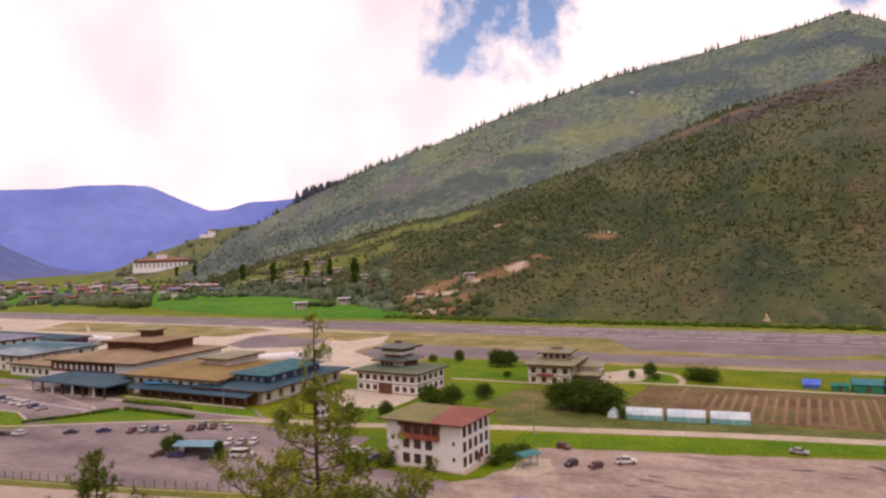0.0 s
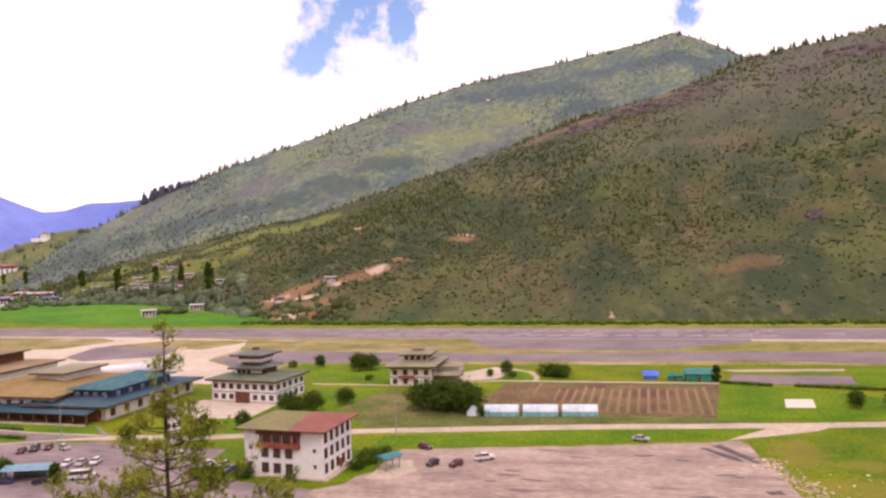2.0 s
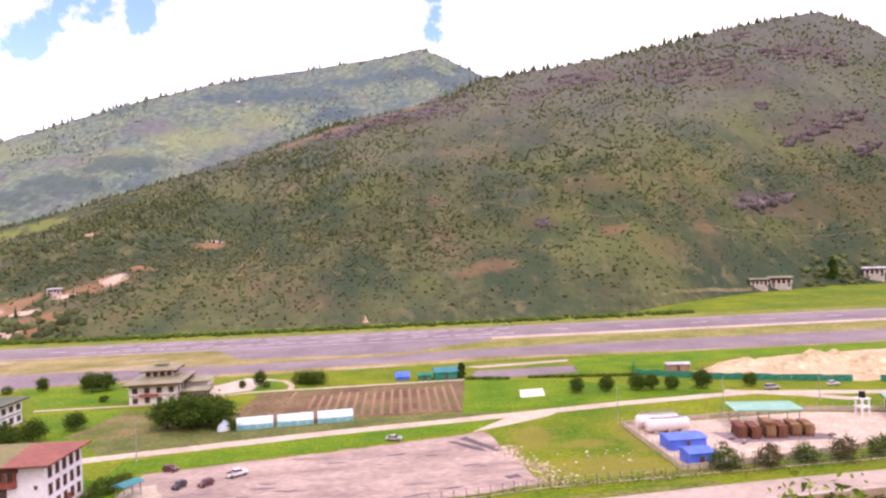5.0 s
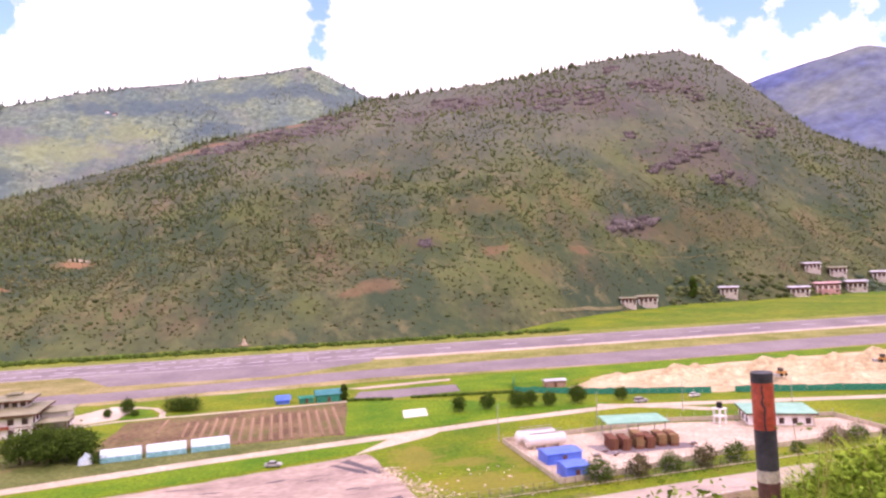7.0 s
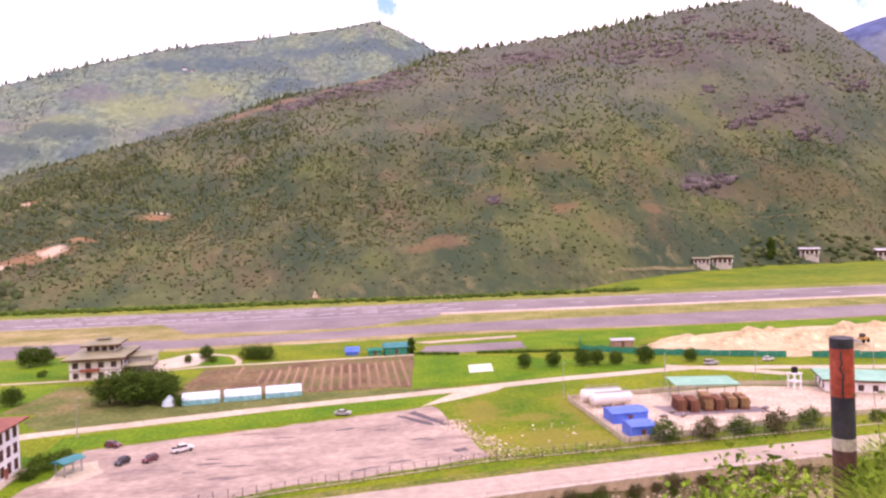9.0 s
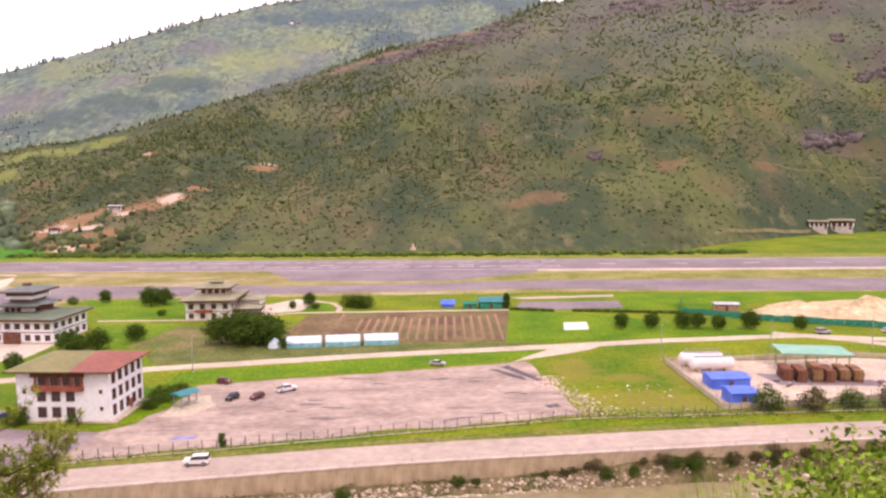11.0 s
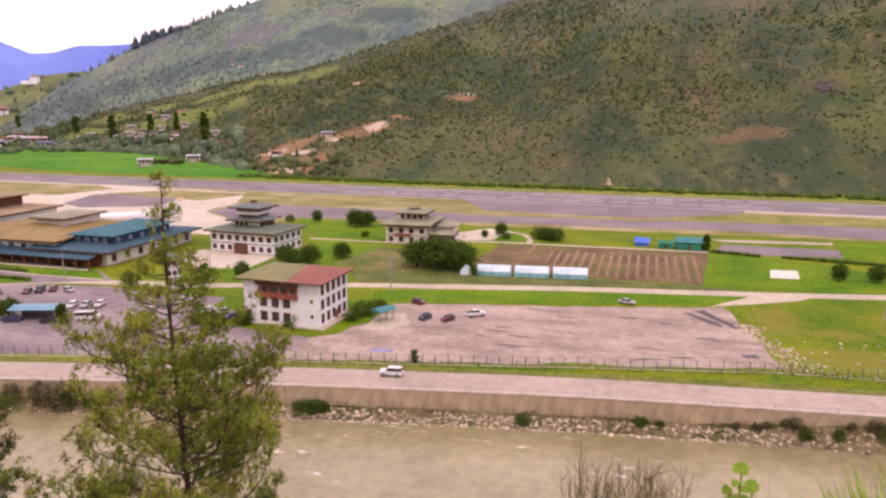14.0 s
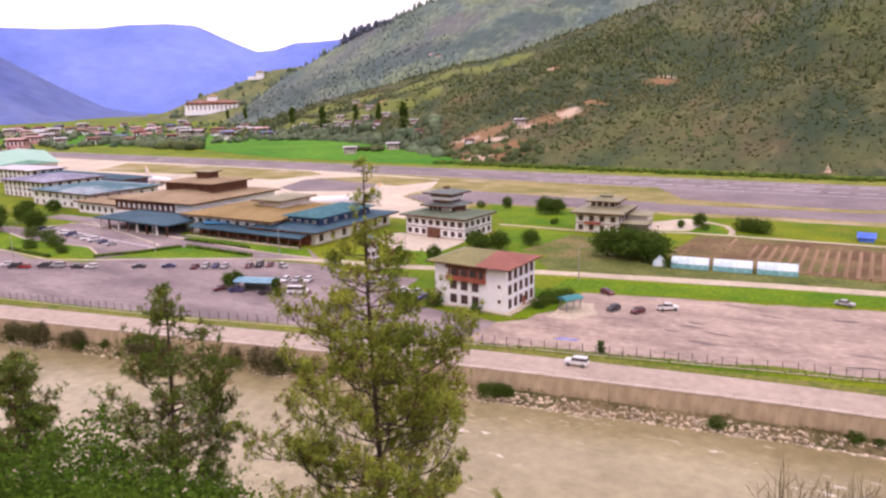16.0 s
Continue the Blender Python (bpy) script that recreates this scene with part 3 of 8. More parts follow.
slab("apron", [(-1900, 330), (-640, 330), (-520, 280), (-430, 255), (-236, 248), (-175, 240), (-172, 262), (-188, 276), (-216, 296), (-220, 330), (-240, 368), (-330, 377), (-1900, 372)], 0.04, APRON, "pale concrete aircraft apron", "apron", ragged=1.0)
runway = slab("runway", [(-1900, 377), (-1900, 419), (1300, 426), (1300, 381)], 0.07, ASPHALT, "long grey asphalt runway", "runway", thick=0.05)
slab("runway_shoulder", [(38, 371), (38, 379.5), (1300, 381), (1300, 374)], 0.055, surf("worn_shoulder", (0.44, 0.35, 0.25), (0.58, 0.47, 0.36), 0.05, fine=8), "pale concrete runway shoulder", "runway")
taxi = slab("taxiway", [(-214, 296), (-209, 317), (-190, 327), (-120, 325), (60, 339), (1300, 346), (1300, 322), (145, 305), (33, 314), (-60, 305), (-110, 299), (-173, 290), (-186, 277)], 0.07, ASPHALT, "grey asphalt taxiway beside the runway", "taxiway", ragged=0.3)
slab("taxiway_link", [(-107, 377), (39, 381), (32, 352), (12, 346), (-15, 338), (-85, 341)], 0.075, ASPHALT, "grey asphalt link from taxiway to runway", "taxiway", ragged=0.8)
slab("taxiway_edge", [(-95, 333), (-13, 338), (10, 337), (-12, 330), (-92, 323)], 0.08, DRY, "dry grass taxiway edge", "taxiway", ragged=0.6)
slab("turning_pad", [(-305, 296), (-319, 333), (-294, 357), (-262, 340), (-250, 304), (-284, 287)], 0.075, ASPHALT, "grey asphalt turning pad", "apron", ragged=1.0)
slab("grass_island", [(-521, 316), (-555, 366), (-443, 372), (-349, 372), (-330, 361), (-337, 326), (-364, 322), (-428, 326), (-469, 318)], 0.08, DRY, "dry grass island beside the apron", "grass", ragged=2.0)
slab("grass_island", [(-318, 340), (-284, 368), (-235, 364), (-236, 351), (-244, 329), (-281, 334)], 0.085, DRY, "dry grass island between taxi links", "grass", ragged=1.5)
slab("grass_island", [(-210, 352), (-194, 370), (-154, 370), (-114, 357), (-130, 335), (-182, 332)], 0.085, DRY, "dry grass island beside the taxiway", "grass", ragged=2.0)
slab("grass_island", [(-7, 336), (15, 353), (38, 367), (300, 372), (1300, 372), (1300, 349), (153, 343), (60, 341), (14, 338)], 0.085, surf("mixed_grass", (0.15, 0.17, 0.03), (0.30, 0.27, 0.09), 0.05, fine=9), "yellow-green grass between taxiway and runway", "grass", ragged=1.5)
# painted marks on the runway
lines = bmesh.new()
for y in (378.6, 421.5):
    box(lines, -1900, 1300, y - 0.45, y + 0.45, 0.075, 0.085)
part("edge_line", lines, PAINT, runway, "white painted edge lines")
dash = part("mark", cubes(-4.5, 4.5, -0.9, 0.9, 0, 0.012), PAINT, runway)
dash.matrix_basis = pose(-820, 399.5, 0.075)
for i in range(46):
    share("mark", dash, pose(-800 + i * 40, 399.5 + i * 0.02, 0.075), runway)
for i in range(20):
    for y in (391.0, 412.0):
        share("mark", dash, pose(-180 + i * 12.0, y + i * 0.025, 0.075, 0, 0, 12), runway)
lot = slab("parking_lot", [(-74, 121.5), (-74, 136), (-69, 141), (-66, 150), (-66, 168), (-20, 180), (16, 190), (20, 170), (25, 147), (-20, 136.5), (-46, 129)], 0.06, LOT, "large cracked pale asphalt parking lot", "parking lot", ragged=1.4)
lot_left = slab("parking_lot", [(-330, 60), (-330, 128), (-273, 124), (-246, 121), (-222, 126), (-212, 138), (-190, 150), (-152, 160), (-138, 158), (-112, 160), (-108, 139), (-97, 138), (-74, 136), (-74, 121.5), (-110, 113), (-145, 103.5), (-205, 90)], 0.05, LOTLEFT, "wide worn asphalt parking lot with parked cars", "parking lot", ragged=0.5)
# tar repairs and stains on the lot
random.seed(5)
TAR = surf("tar", (0.09, 0.075, 0.08), (0.15, 0.125, 0.13), 0.4, fine=5)
for i in range(16):
    x, y = random.uniform(-40, 14), random.uniform(142, 184)
    if y > 168 + (x + 66) * 0.23:
        continue
    w, d, a = random.uniform(2, 8), random.uniform(0.1, 0.4), random.uniform(-0.3, 0.5)
    c = [(x + math.cos(a + k) * w * random.uniform(0.5, 1) * 0.5, y + math.sin(k) * d + math.sin(a) * math.cos(k) * w * 0.4) for k in np.arange(0, 6.2, 0.7)]
    slab("tar_patch", c, 0.075, TAR, "dark tar repair in the lot surface", "patch", thick=0.03)
for c in ([(11, 186), (15, 179), (19, 173), (18, 171), (14, 177), (9, 184)], [(8, 182), (14, 175), (15, 172), (12, 174), (6, 182)], [(17, 153), (20, 154), (21, 152), (18, 151)]):
    slab("tar_patch", c, 0.075, TAR, "dark tar repair in the lot surface", "patch", ragged=0.4, step=1, thick=0.03)
slab("tarpaulin", [(-58, 131.6), (-53.6, 132.6), (-53.2, 134.2), (-57.4, 133.6)], 0.10, surf("faded_tarpaulin", (0.20, 0.20, 0.42), (0.32, 0.31, 0.52), 0.5), "faded blue tarpaulin spread on the asphalt", "tarpaulin", ragged=0.15, step=1, kind="object", thick=0.035)
slab("gravel_patch", [(-66, 145), (-60, 146), (-56, 152), (-60, 160), (-66, 158)], 0.07, CONCRETE, "pale gravel at the edge of the lot", "gravel", ragged=1.0)
band("service_road", [(-168, 161), (-150, 165), (-130, 168), (-84, 183), (-24, 197.5), (25, 206.5), (60, 214), (104, 220), (150, 210), (190, 201), (330, 170)], 5.2, 0.06, CONCRETE, "pale dusty service road", "road", ragged=0.4)
slab("service_road", [(13, 190), (24, 204), (42, 210), (36, 203), (24, 196)], 0.065, CONCRETE, "pale dusty road junction", "road", ragged=0.6)
band("service_road", [(97, 224), (116, 214), (128, 205)], 4.5, 0.068, CONCRETE, "pale dusty branch road", "road", ragged=0.4)
slab("lawn", [(-75, 179), (-24, 194), (22, 203), (16, 193), (-20, 182), (-66, 170), (-75, 166)], 0.05, LAWN, "strip of bright green grass beside the lot", "lawn", ragged=0.8)
slab("lawn", [(-97, 140), (-74, 140.5), (-68.5, 142), (-66.5, 150), (-66.5, 164), (-72, 166), (-97, 166)], 0.045, LAWN, "bright green lawn around the office building", "lawn", ragged=0.5)
slab("lawn", [(-162, 291), (-116, 287), (-101, 252), (-131, 248)], 0.05, LAWN, "bright green lawn behind the control tower", "lawn", ragged=0.6)
slab("lawn", [(-130, 240), (-99, 242), (-90, 205), (-109, 200), (-122, 225)], 0.05, LAWN, "bright green lawn beside the control tower", "lawn", ragged=0.8)
slab("lawn", [(-144, 192), (-136, 207), (-124, 195), (-100, 180), (-119, 172)], 0.05, LAWN, "green lawn in front of the control tower", "lawn", ragged=0.6)
slab("forecourt", [(-161, 203), (-158, 214), (-127, 211), (-126, 192), (-143, 188)], 0.055, APRON, "pale paved forecourt of the control tower", "forecourt", ragged=0.4)
slab("lawn", [(16, 263), (35, 259), (103, 227), (97, 222), (60, 218), (12, 211)], 0.056, LAWN, "bright green lawn around the landing pad", "lawn", ragged=0.5)
slab("lawn", [(62, 298), (110, 300), (250, 302), (250, 290), (120, 280), (90, 262), (60, 268)], 0.05, LAWN, "green grass beside the taxiway", "lawn", ragged=1.0)
slab("landing_pad", [(33.3, 240.6), (41.4, 241.6), (40.2, 229.8), (32.0, 228.8)], 0.08, surf("pale_pad", (0.62, 0.58, 0.48), (0.74, 0.69, 0.58), 0.5, fine=5, fine_mix=0.1), "pale concrete landing pad on the lawn", "pad")
slab("paved_gate", [(22, 281), (61, 282), (60, 268), (34, 264), (18, 266)], 0.05, ASPHALT, "grey paved area behind the hedge", "pavement", ragged=0.5)
slab("paved_gate", [(18, 291), (62, 297), (61, 292.5), (24, 287)], 0.06, ROAD, "pale gravel strip beside the taxiway", "pavement", ragged=0.6)
band("path", [(-132, 246), (-98, 247)], 1.8, 0.06, CONCRETE, "pale garden path", "path")
band("path", [(-100, 250), (-74, 256), (-62, 260), (-49, 261), (-40, 261), (16, 264)], 2.2, 0.06, CONCRETE, "pale garden path", "path", ragged=0.2)
band("path", [(-62, 285), (-53, 279), (-49, 270), (-48, 262)], 2.2, 0.065, CONCRETE, "pale curved garden path", "path", ragged=0.2)
slab("forecourt", [(-82, 274), (-70, 289), (-60, 285), (-63, 264), (-75, 258)], 0.055, APRON, "pale paved court beside the guest building", "forecourt", ragged=0.5)
slab("lawn", [(-62, 262), (-59, 281), (-54, 277), (-51, 268), (-51, 262)], 0.075, LAWN, "round lawn in the drive", "lawn", ragged=0.5)
slab("car_park", [(-330, 150), (-302, 153), (-301, 167), (-294, 173), (-223, 155), (-220, 146), (-228, 135), (-243, 141), (-263, 140), (-284, 139), (-300, 142), (-330, 146)], 0.07, LOTLEFT, "asphalt car park with white bay lines", "parking lot", ragged=0.3)
slab("drive", [(-330, 180), (-240, 185), (-168, 175), (-155, 166), (-169, 159), (-196, 145), (-221, 130), (-229, 134), (-221, 146), (-224, 155), (-294, 172), (-330, 171)], 0.064, LOTLEFT, "grey terminal drive", "road", ragged=0.4)
slab("lawn", [(-235, 173), (-236, 178), (-204, 176), (-169, 175), (-158, 166), (-181, 165), (-212, 167)], 0.075, LAWN, "green lawn in front of the terminal", "lawn", ragged=0.5)
slab("lawn", [(-222, 132), (-218, 146), (-212, 158), (-194, 158.5), (-176, 157.5), (-197, 146)], 0.075, LAWN, "green traffic island", "lawn", ragged=0.5)
slab("lawn", [(-330, 146), (-287, 139.5), (-263, 139.5), (-243, 140.5), (-231, 135), (-226, 131), (-244, 124.5), (-272, 125), (-330, 129)], 0.075, LAWN, "green verge with bushes by the car park", "lawn", ragged=0.6)
band("bay_line", [(-290, 157.6), (-271.5, 156.0), (-248.7, 153.8), (-223.6, 152.4)], 0.9, 0.088, PAINT, "white painted line along the car park bays", "marking")
for k in range(20):
    x_ = -288 + k * 3.2
    band("bay_line", [(x_, 157.4 - (x_ + 290) * 0.078), (x_ - 0.8, 152.4 - (x_ + 290) * 0.078)], 0.14, 0.088, PAINT, "thin white painted bay divider", "marking")
band("kerb", [(-295, 169.4), (-271.4, 168.9), (-248, 168.3), (-221, 168.4), (-203, 166.6)], 0.8, 0.2, APRON, "pale concrete kerb of the terminal drive", "kerb")
field = slab("field", [(-60, 212), (-58, 256), (16, 266), (14, 213), (-20, 213)], 0.05, SOIL, "tilled brown vegetable field", "field", ragged=0.6)
ridge = bmesh.new()
solid(ridge, [(-0.55, 0, 0), (0.55, 0, 0), (0, 0, 0.42), (-0.55, 1, 0), (0.55, 1, 0), (0, 1, 0.42)], [(0, 2, 1), (3, 4, 5), (0, 3, 5, 2), (2, 5, 4, 1)])
ridge = part("ridge", ridge, surf("field_rows", (0.33, 0.205, 0.13), (0.24, 0.175, 0.085), 0.12, fine=6), field)
random.seed(8)
ridge.matrix_basis = pose(-45, 236, 0.05) @ Matrix.Diagonal((1, 20, 1, 1))
for i in range(17):
    x = -36.5 + i * 3.0
    y0 = 214.5 + max(0, -22 - x) * 0.9
    share("ridge", ridge, pose(x, y0, 0.05, 0, 0, 1.5) @ Matrix.Diagonal((1.0, random.uniform(35, 40) - (y0 - 214.5) + x * 0.1, random.uniform(0.8, 1.3), 1)), field)
slab("field_margin", [(-92, 206), (-66, 211), (-20, 212), (14, 212.5), (25, 209), (-24, 200.5), (-84, 186), (-92, 196)], 0.045, surf("weeds", (0.075, 0.10, 0.02), (0.16, 0.17, 0.05), 0.1, fine=8), "weedy margin beside the service road", "grass", ragged=0.8)
slab("bare_ground", [(-103, 206), (-98, 238), (-66, 240), (-62, 212), (-82, 201)], 0.057, surf("bare_scrub", (0.095, 0.13, 0.025), (0.21, 0.165, 0.065), 0.1, fine=8), "brown bare scrub beside the lawn", "ground", ragged=1.2)
for i, c in enumerate(([(-1200, 520), (-644, 505), (-480, 452), (-290, 442), (-268, 454), (-300, 490), (-330, 540), (-470, 620), (-683, 675), (-1200, 820)],)):
    slab("paddy_field", c, 0.06, PADDY, "bright green rice paddies", "field", ragged=5, step=18)
slab("paddy_field", [(165, 450), (240, 480), (320, 560), (460, 585), (700, 690), (1200, 900), (1200, 470), (500, 446)], 0.06, surf("right_meadow", (0.075, 0.150, 0.005), (0.165, 0.20, 0.014), 0.02, fine=9), "green meadow at the foot of the hill", "field", ragged=4, step=18)
for i in range(7):
    p0 = Vector((-640 + i * 55, 530 - i * 12))
    band("field_bank", [tuple(p0), tuple(p0 + Vector((60, 55))), tuple(p0 + Vector((130, 120 - i * 10)))], 2.2, 0.12, GRASS, "low grassy bank between paddies", "bank", ragged=0.8)

# ---- river bank ----
wall = thing("retaining_wall", pose(0, 0, 0), "stained concrete retaining wall below the road", "wall", kind="structure")
random.seed(3)
for i in range(-30, 14):
    x = i * 10.0
    a, b = Vector((x, road_y(x) - 5.0, 0)), Vector((x + 10, road_y(x + 10) - 5.0, 0))
    d = (b - a)
    bm = cubes(0.02, d.length - 0.02, -0.45 + random.uniform(-0.03, 0.03), 0.38, -5.2, 0.0)
    o = part("panel", bm, STONEWALL, wall)
    turn = pose(a.x, a.y, 0, 0, 0, math.degrees(math.atan2(d.y, d.x)))
    o.matrix_basis = turn
    o = part("coping", cubes(0, d.length, -0.55, 0.42, 0.004, 0.34, 0.03), PARAPET, wall)
    o.matrix_basis = turn
    o = part("rail", tube(bmesh.new(), (0, -0.1, 0.95), (d.length, -0.1, 0.95), 0.05, 0.05, 6), PARAPET, wall)
    o.matrix_basis = turn
    o = part("rail_post", tube(bmesh.new(), (0.2, -0.1, 0.3), (0.2, -0.1, 1.05), 0.06, 0.06, 6), STEEL, wall)
    o.matrix_basis = turn


def lump(rng, detail=1):
    bm = bmesh.new()
    bmesh.ops.create_icosphere(bm, subdivisions=detail, radius=1.0)
    for v in bm.verts:
        v.co *= rng.uniform(0.72, 1.12)
    v = np.array([v.co[:] for v in bm.verts])
    f = np.array([[q.index for q in p.verts] for p in bm.faces])
    bm.free()
    return v, f


def scatter(name, templates, places, material, label, category, smooth=False, parent=None):
    """Many small forms in one mesh: (template, place, size xyz, turn)."""
    vv, ff, n = [], [], 0
    for k, p, s, a in places:
        v, f = templates[k]
        c, q = math.cos(a), math.sin(a)
        w = v * np.array(s)
        w = np.stack([w[:, 0] * c - w[:, 1] * q, w[:, 0] * q + w[:, 1] * c, w[:, 2]], 1) + np.array(p)
        vv.append(w)
        ff.append(f + n)
        n += len(v)
    vv, ff = np.concatenate(vv), np.concatenate(ff)
    me = bpy.data.meshes.new(name)
    me.vertices.add(len(vv))
    me.vertices.foreach_set("co", vv.astype(np.float32).ravel())
    me.loops.add(len(ff) * 3)
    me.loops.foreach_set("vertex_index", ff.astype(np.int32).ravel())
    me.polygons.add(len(ff))
    me.polygons.foreach_set("loop_start", np.arange(0, len(ff) * 3, 3, dtype=np.int32))
    me.update()
    me.validate()
    me.materials.append(material)
    if smooth:
        me.shade_smooth()
    ob = new(name, me)
    ob.parent = parent
    if parent is None:
        tagged(ob, label, category, kind="stuff")
    return ob


rng = random.Random(11)
STONES = [lump(rng) for _ in range(5)]
heap = []
for i in range(5200):
    x = rng.uniform(-230, 110)
    v = -5.9 - rng.random() ** 0.9 * 2.3
    s = rng.choice((0.13, 0.16, 0.2, 0.25, 0.32, 0.42)) * rng.uniform(0.75, 1.25)
    if noise.noise(Vector((x * 0.06, v * 0.5, 2))) < rng.uniform(-0.5, -0.1) or x < -95 and rng.random() < 0.6 or x > 30 and rng.random() < 0.55:
        continue
    heap.append((rng.randrange(5), (x, road_y(x) + v, max(-5.5, land(x, v)) + s * 0.2), (s * rng.uniform(0.8, 1.6), s, s * 0.75), rng.uniform(0, 6)))
scatter("boulders", STONES, heap, ROCK, "pale river boulders along the foot of the wall", "boulders")
heap = []
for i in range(420):
    y = rng.uniform(146, 176)
    x = 26.5 - (y - 146) * 0.22 + rng.gauss(0, 1.6 if y > 152 else 3.5) + 3.5 * (150 < y < 160) * rng.random()
    s = rng.uniform(0.1, 0.38)
    heap.append((rng.randrange(5), (x, y, s * 0.25), (s * 1.3, s, s * 0.7), rng.uniform(0, 6)))
for i in range(40):
    s = rng.uniform(0.15, 0.4)
    heap.append((rng.randrange(5), (rng.uniform(28, 55), rng.uniform(145, 168), s * 0.2), (s * 1.3, s, s * 0.6), rng.uniform(0, 6)))
scatter("rubble", STONES, heap, ROCK, "pale rubble at the edge of the parking lot", "rubble")


# ---- bare places on the slopes, painted sun and shade ----
BARE = []


def bare(rows):
    out = []
    for a, el, w, h in rows:
        p, _ = front.seen(a, el)
        out.append((tuple(p), (w, w * 0.9, h)))
        BARE.append((p, w))
    return out


patches(HILL, bare(((-15.9, 0.7, 18, 14), (-30.5, -3.7, 30, 14), (-23.2, -1.8, 26, 14), (-25.3, -2.3, 22, 12), (-29.0, -2.9, 30, 14), (-24.3, 1.7, 16, 12), (-29.4, -4.9, 36, 14), (-27.3, -4.0, 20, 10), (-21, -0.8, 16, 8))), (0.30, 0.155, 0.075), warp=0.05, amount=0.75)
patches(HILL, bare(((-15.6, 0.9, 10, 6), (-30.6, -3.6, 18, 7), (-22.9, -1.7, 15, 6), (-26.0, -2.7, 12, 6), (-24.3, 1.7, 7, 5), (-28.6, -3.6, 14, 6), (-29.8, -5.0, 14, 6))), (0.60, 0.46, 0.34), warp=0.06, amount=0.8)
patches(HILL, bare(((-9.6, 8.2, 24, 12), (-7.6, 8.9, 30, 14), (-5.8, 9.4, 24, 12), (-2.6, 10.2, 22, 12), (0.2, 10.9, 20, 12))), (0.25, 0.125, 0.072), warp=0.06, amount=0.6)
patches(HILL, bare(((6.1, -1.9, 22, 9), (4.2, -2.4, 14, 7), (22.5, 0.2, 14, 7), (16, 0.5, 16, 8))), (0.24, 0.125, 0.065), warp=0.05, amount=0.45)
patches(HILL, bare(((-1.5, 9.9, 80, 40), (2.5, 10.7, 75, 40), (20.1, 12.6, 95, 50), (26.2, 2.1, 45, 24), (31.8, 6.9, 85, 40), (14, 12.2, 80, 40), (34, 5.5, 45, 24), (25, 11.5, 70, 40), (10, 11.5, 70, 30), (30, 12.5, 60, 30), (-5, 9.2, 40, 20))), (0.105, 0.08, 0.078), warp=0.04, amount=0.6)
patches(HILL, bare(((33.5, 1.8, 70, 30), (29, 1.2, 40, 24), (14.5, 4.2, 40, 20), (10, 1.5, 30, 20), (19, -1.0, 30, 16))), (0.17, 0.115, 0.05), warp=0.06, amount=0.32)


def high(rows):
    return [(tuple(back.seen(a, el)[0]), (w, w, h)) for a, el, w, h in rows]


patches(HILLBACK, high(((-38.6, 4.9, 70, 40), (-31.3, 5.2, 90, 40), (-25.3, 7.0, 70, 30), (-34.5, 3.5, 80, 30), (-20, 9.5, 80, 40))), (0.150, 0.132, 0.150), 0.03, 0.5)
# sunlit stretches of the mountain, painted as paler green meadow
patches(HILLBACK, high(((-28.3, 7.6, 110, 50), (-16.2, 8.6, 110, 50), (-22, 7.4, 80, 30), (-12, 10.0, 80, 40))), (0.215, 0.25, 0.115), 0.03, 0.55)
patches(HILL, bare(((-32.4, 1.5, 42, 16), (-35, 0.6, 44, 16), (-38.5, -0.2, 44, 14), (-42, -0.9, 42, 14), (-30, 1.9, 40, 14), (-40, -1.5, 44, 14), (-44, -1.9, 42, 14), (-36.5, -0.8, 44, 14), (-27, 2.5, 38, 14), (-33.5, 0.2, 36, 12))), (0.195, 0.225, 0.050), 0.04, 0.7)
patches(HILL, bare(((-37.6, -0.5, 20, 9), (-39.4, -0.7, 14, 7), (-35.6, -2.6, 12, 8))), (0.36, 0.20, 0.10), 0.03, 0.7)
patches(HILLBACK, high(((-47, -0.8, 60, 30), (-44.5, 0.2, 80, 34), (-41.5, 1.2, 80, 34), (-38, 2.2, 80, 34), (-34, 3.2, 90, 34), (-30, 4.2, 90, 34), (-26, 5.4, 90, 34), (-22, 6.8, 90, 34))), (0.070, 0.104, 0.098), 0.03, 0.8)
# upper forest, darkened and blued to put cloud shade into the colour
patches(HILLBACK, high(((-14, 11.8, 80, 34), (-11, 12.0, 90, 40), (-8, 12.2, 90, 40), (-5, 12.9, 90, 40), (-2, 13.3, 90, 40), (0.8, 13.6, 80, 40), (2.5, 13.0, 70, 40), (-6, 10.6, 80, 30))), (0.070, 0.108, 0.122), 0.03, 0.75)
patches(GRASS, [((42, 157, 0), (17, 9, 9)), ((28, 182, 0), (7, 14, 9)), ((56, 178, 0), (8, 20, 9)), ((40, 174, 0), (9, 4, 9))], (0.25, 0.195, 0.04), 0.25, 0.55)


# ---- craggy outcrops ----
CRAG = surf("purple_brown_crag", (0.078, 0.065, 0.062), (0.158, 0.130, 0.118), 0.12, fine=4, bump=0.8, depth=1.5, island=0.35, stretch=(1, 1, 0.3))
rng = random.Random(17)


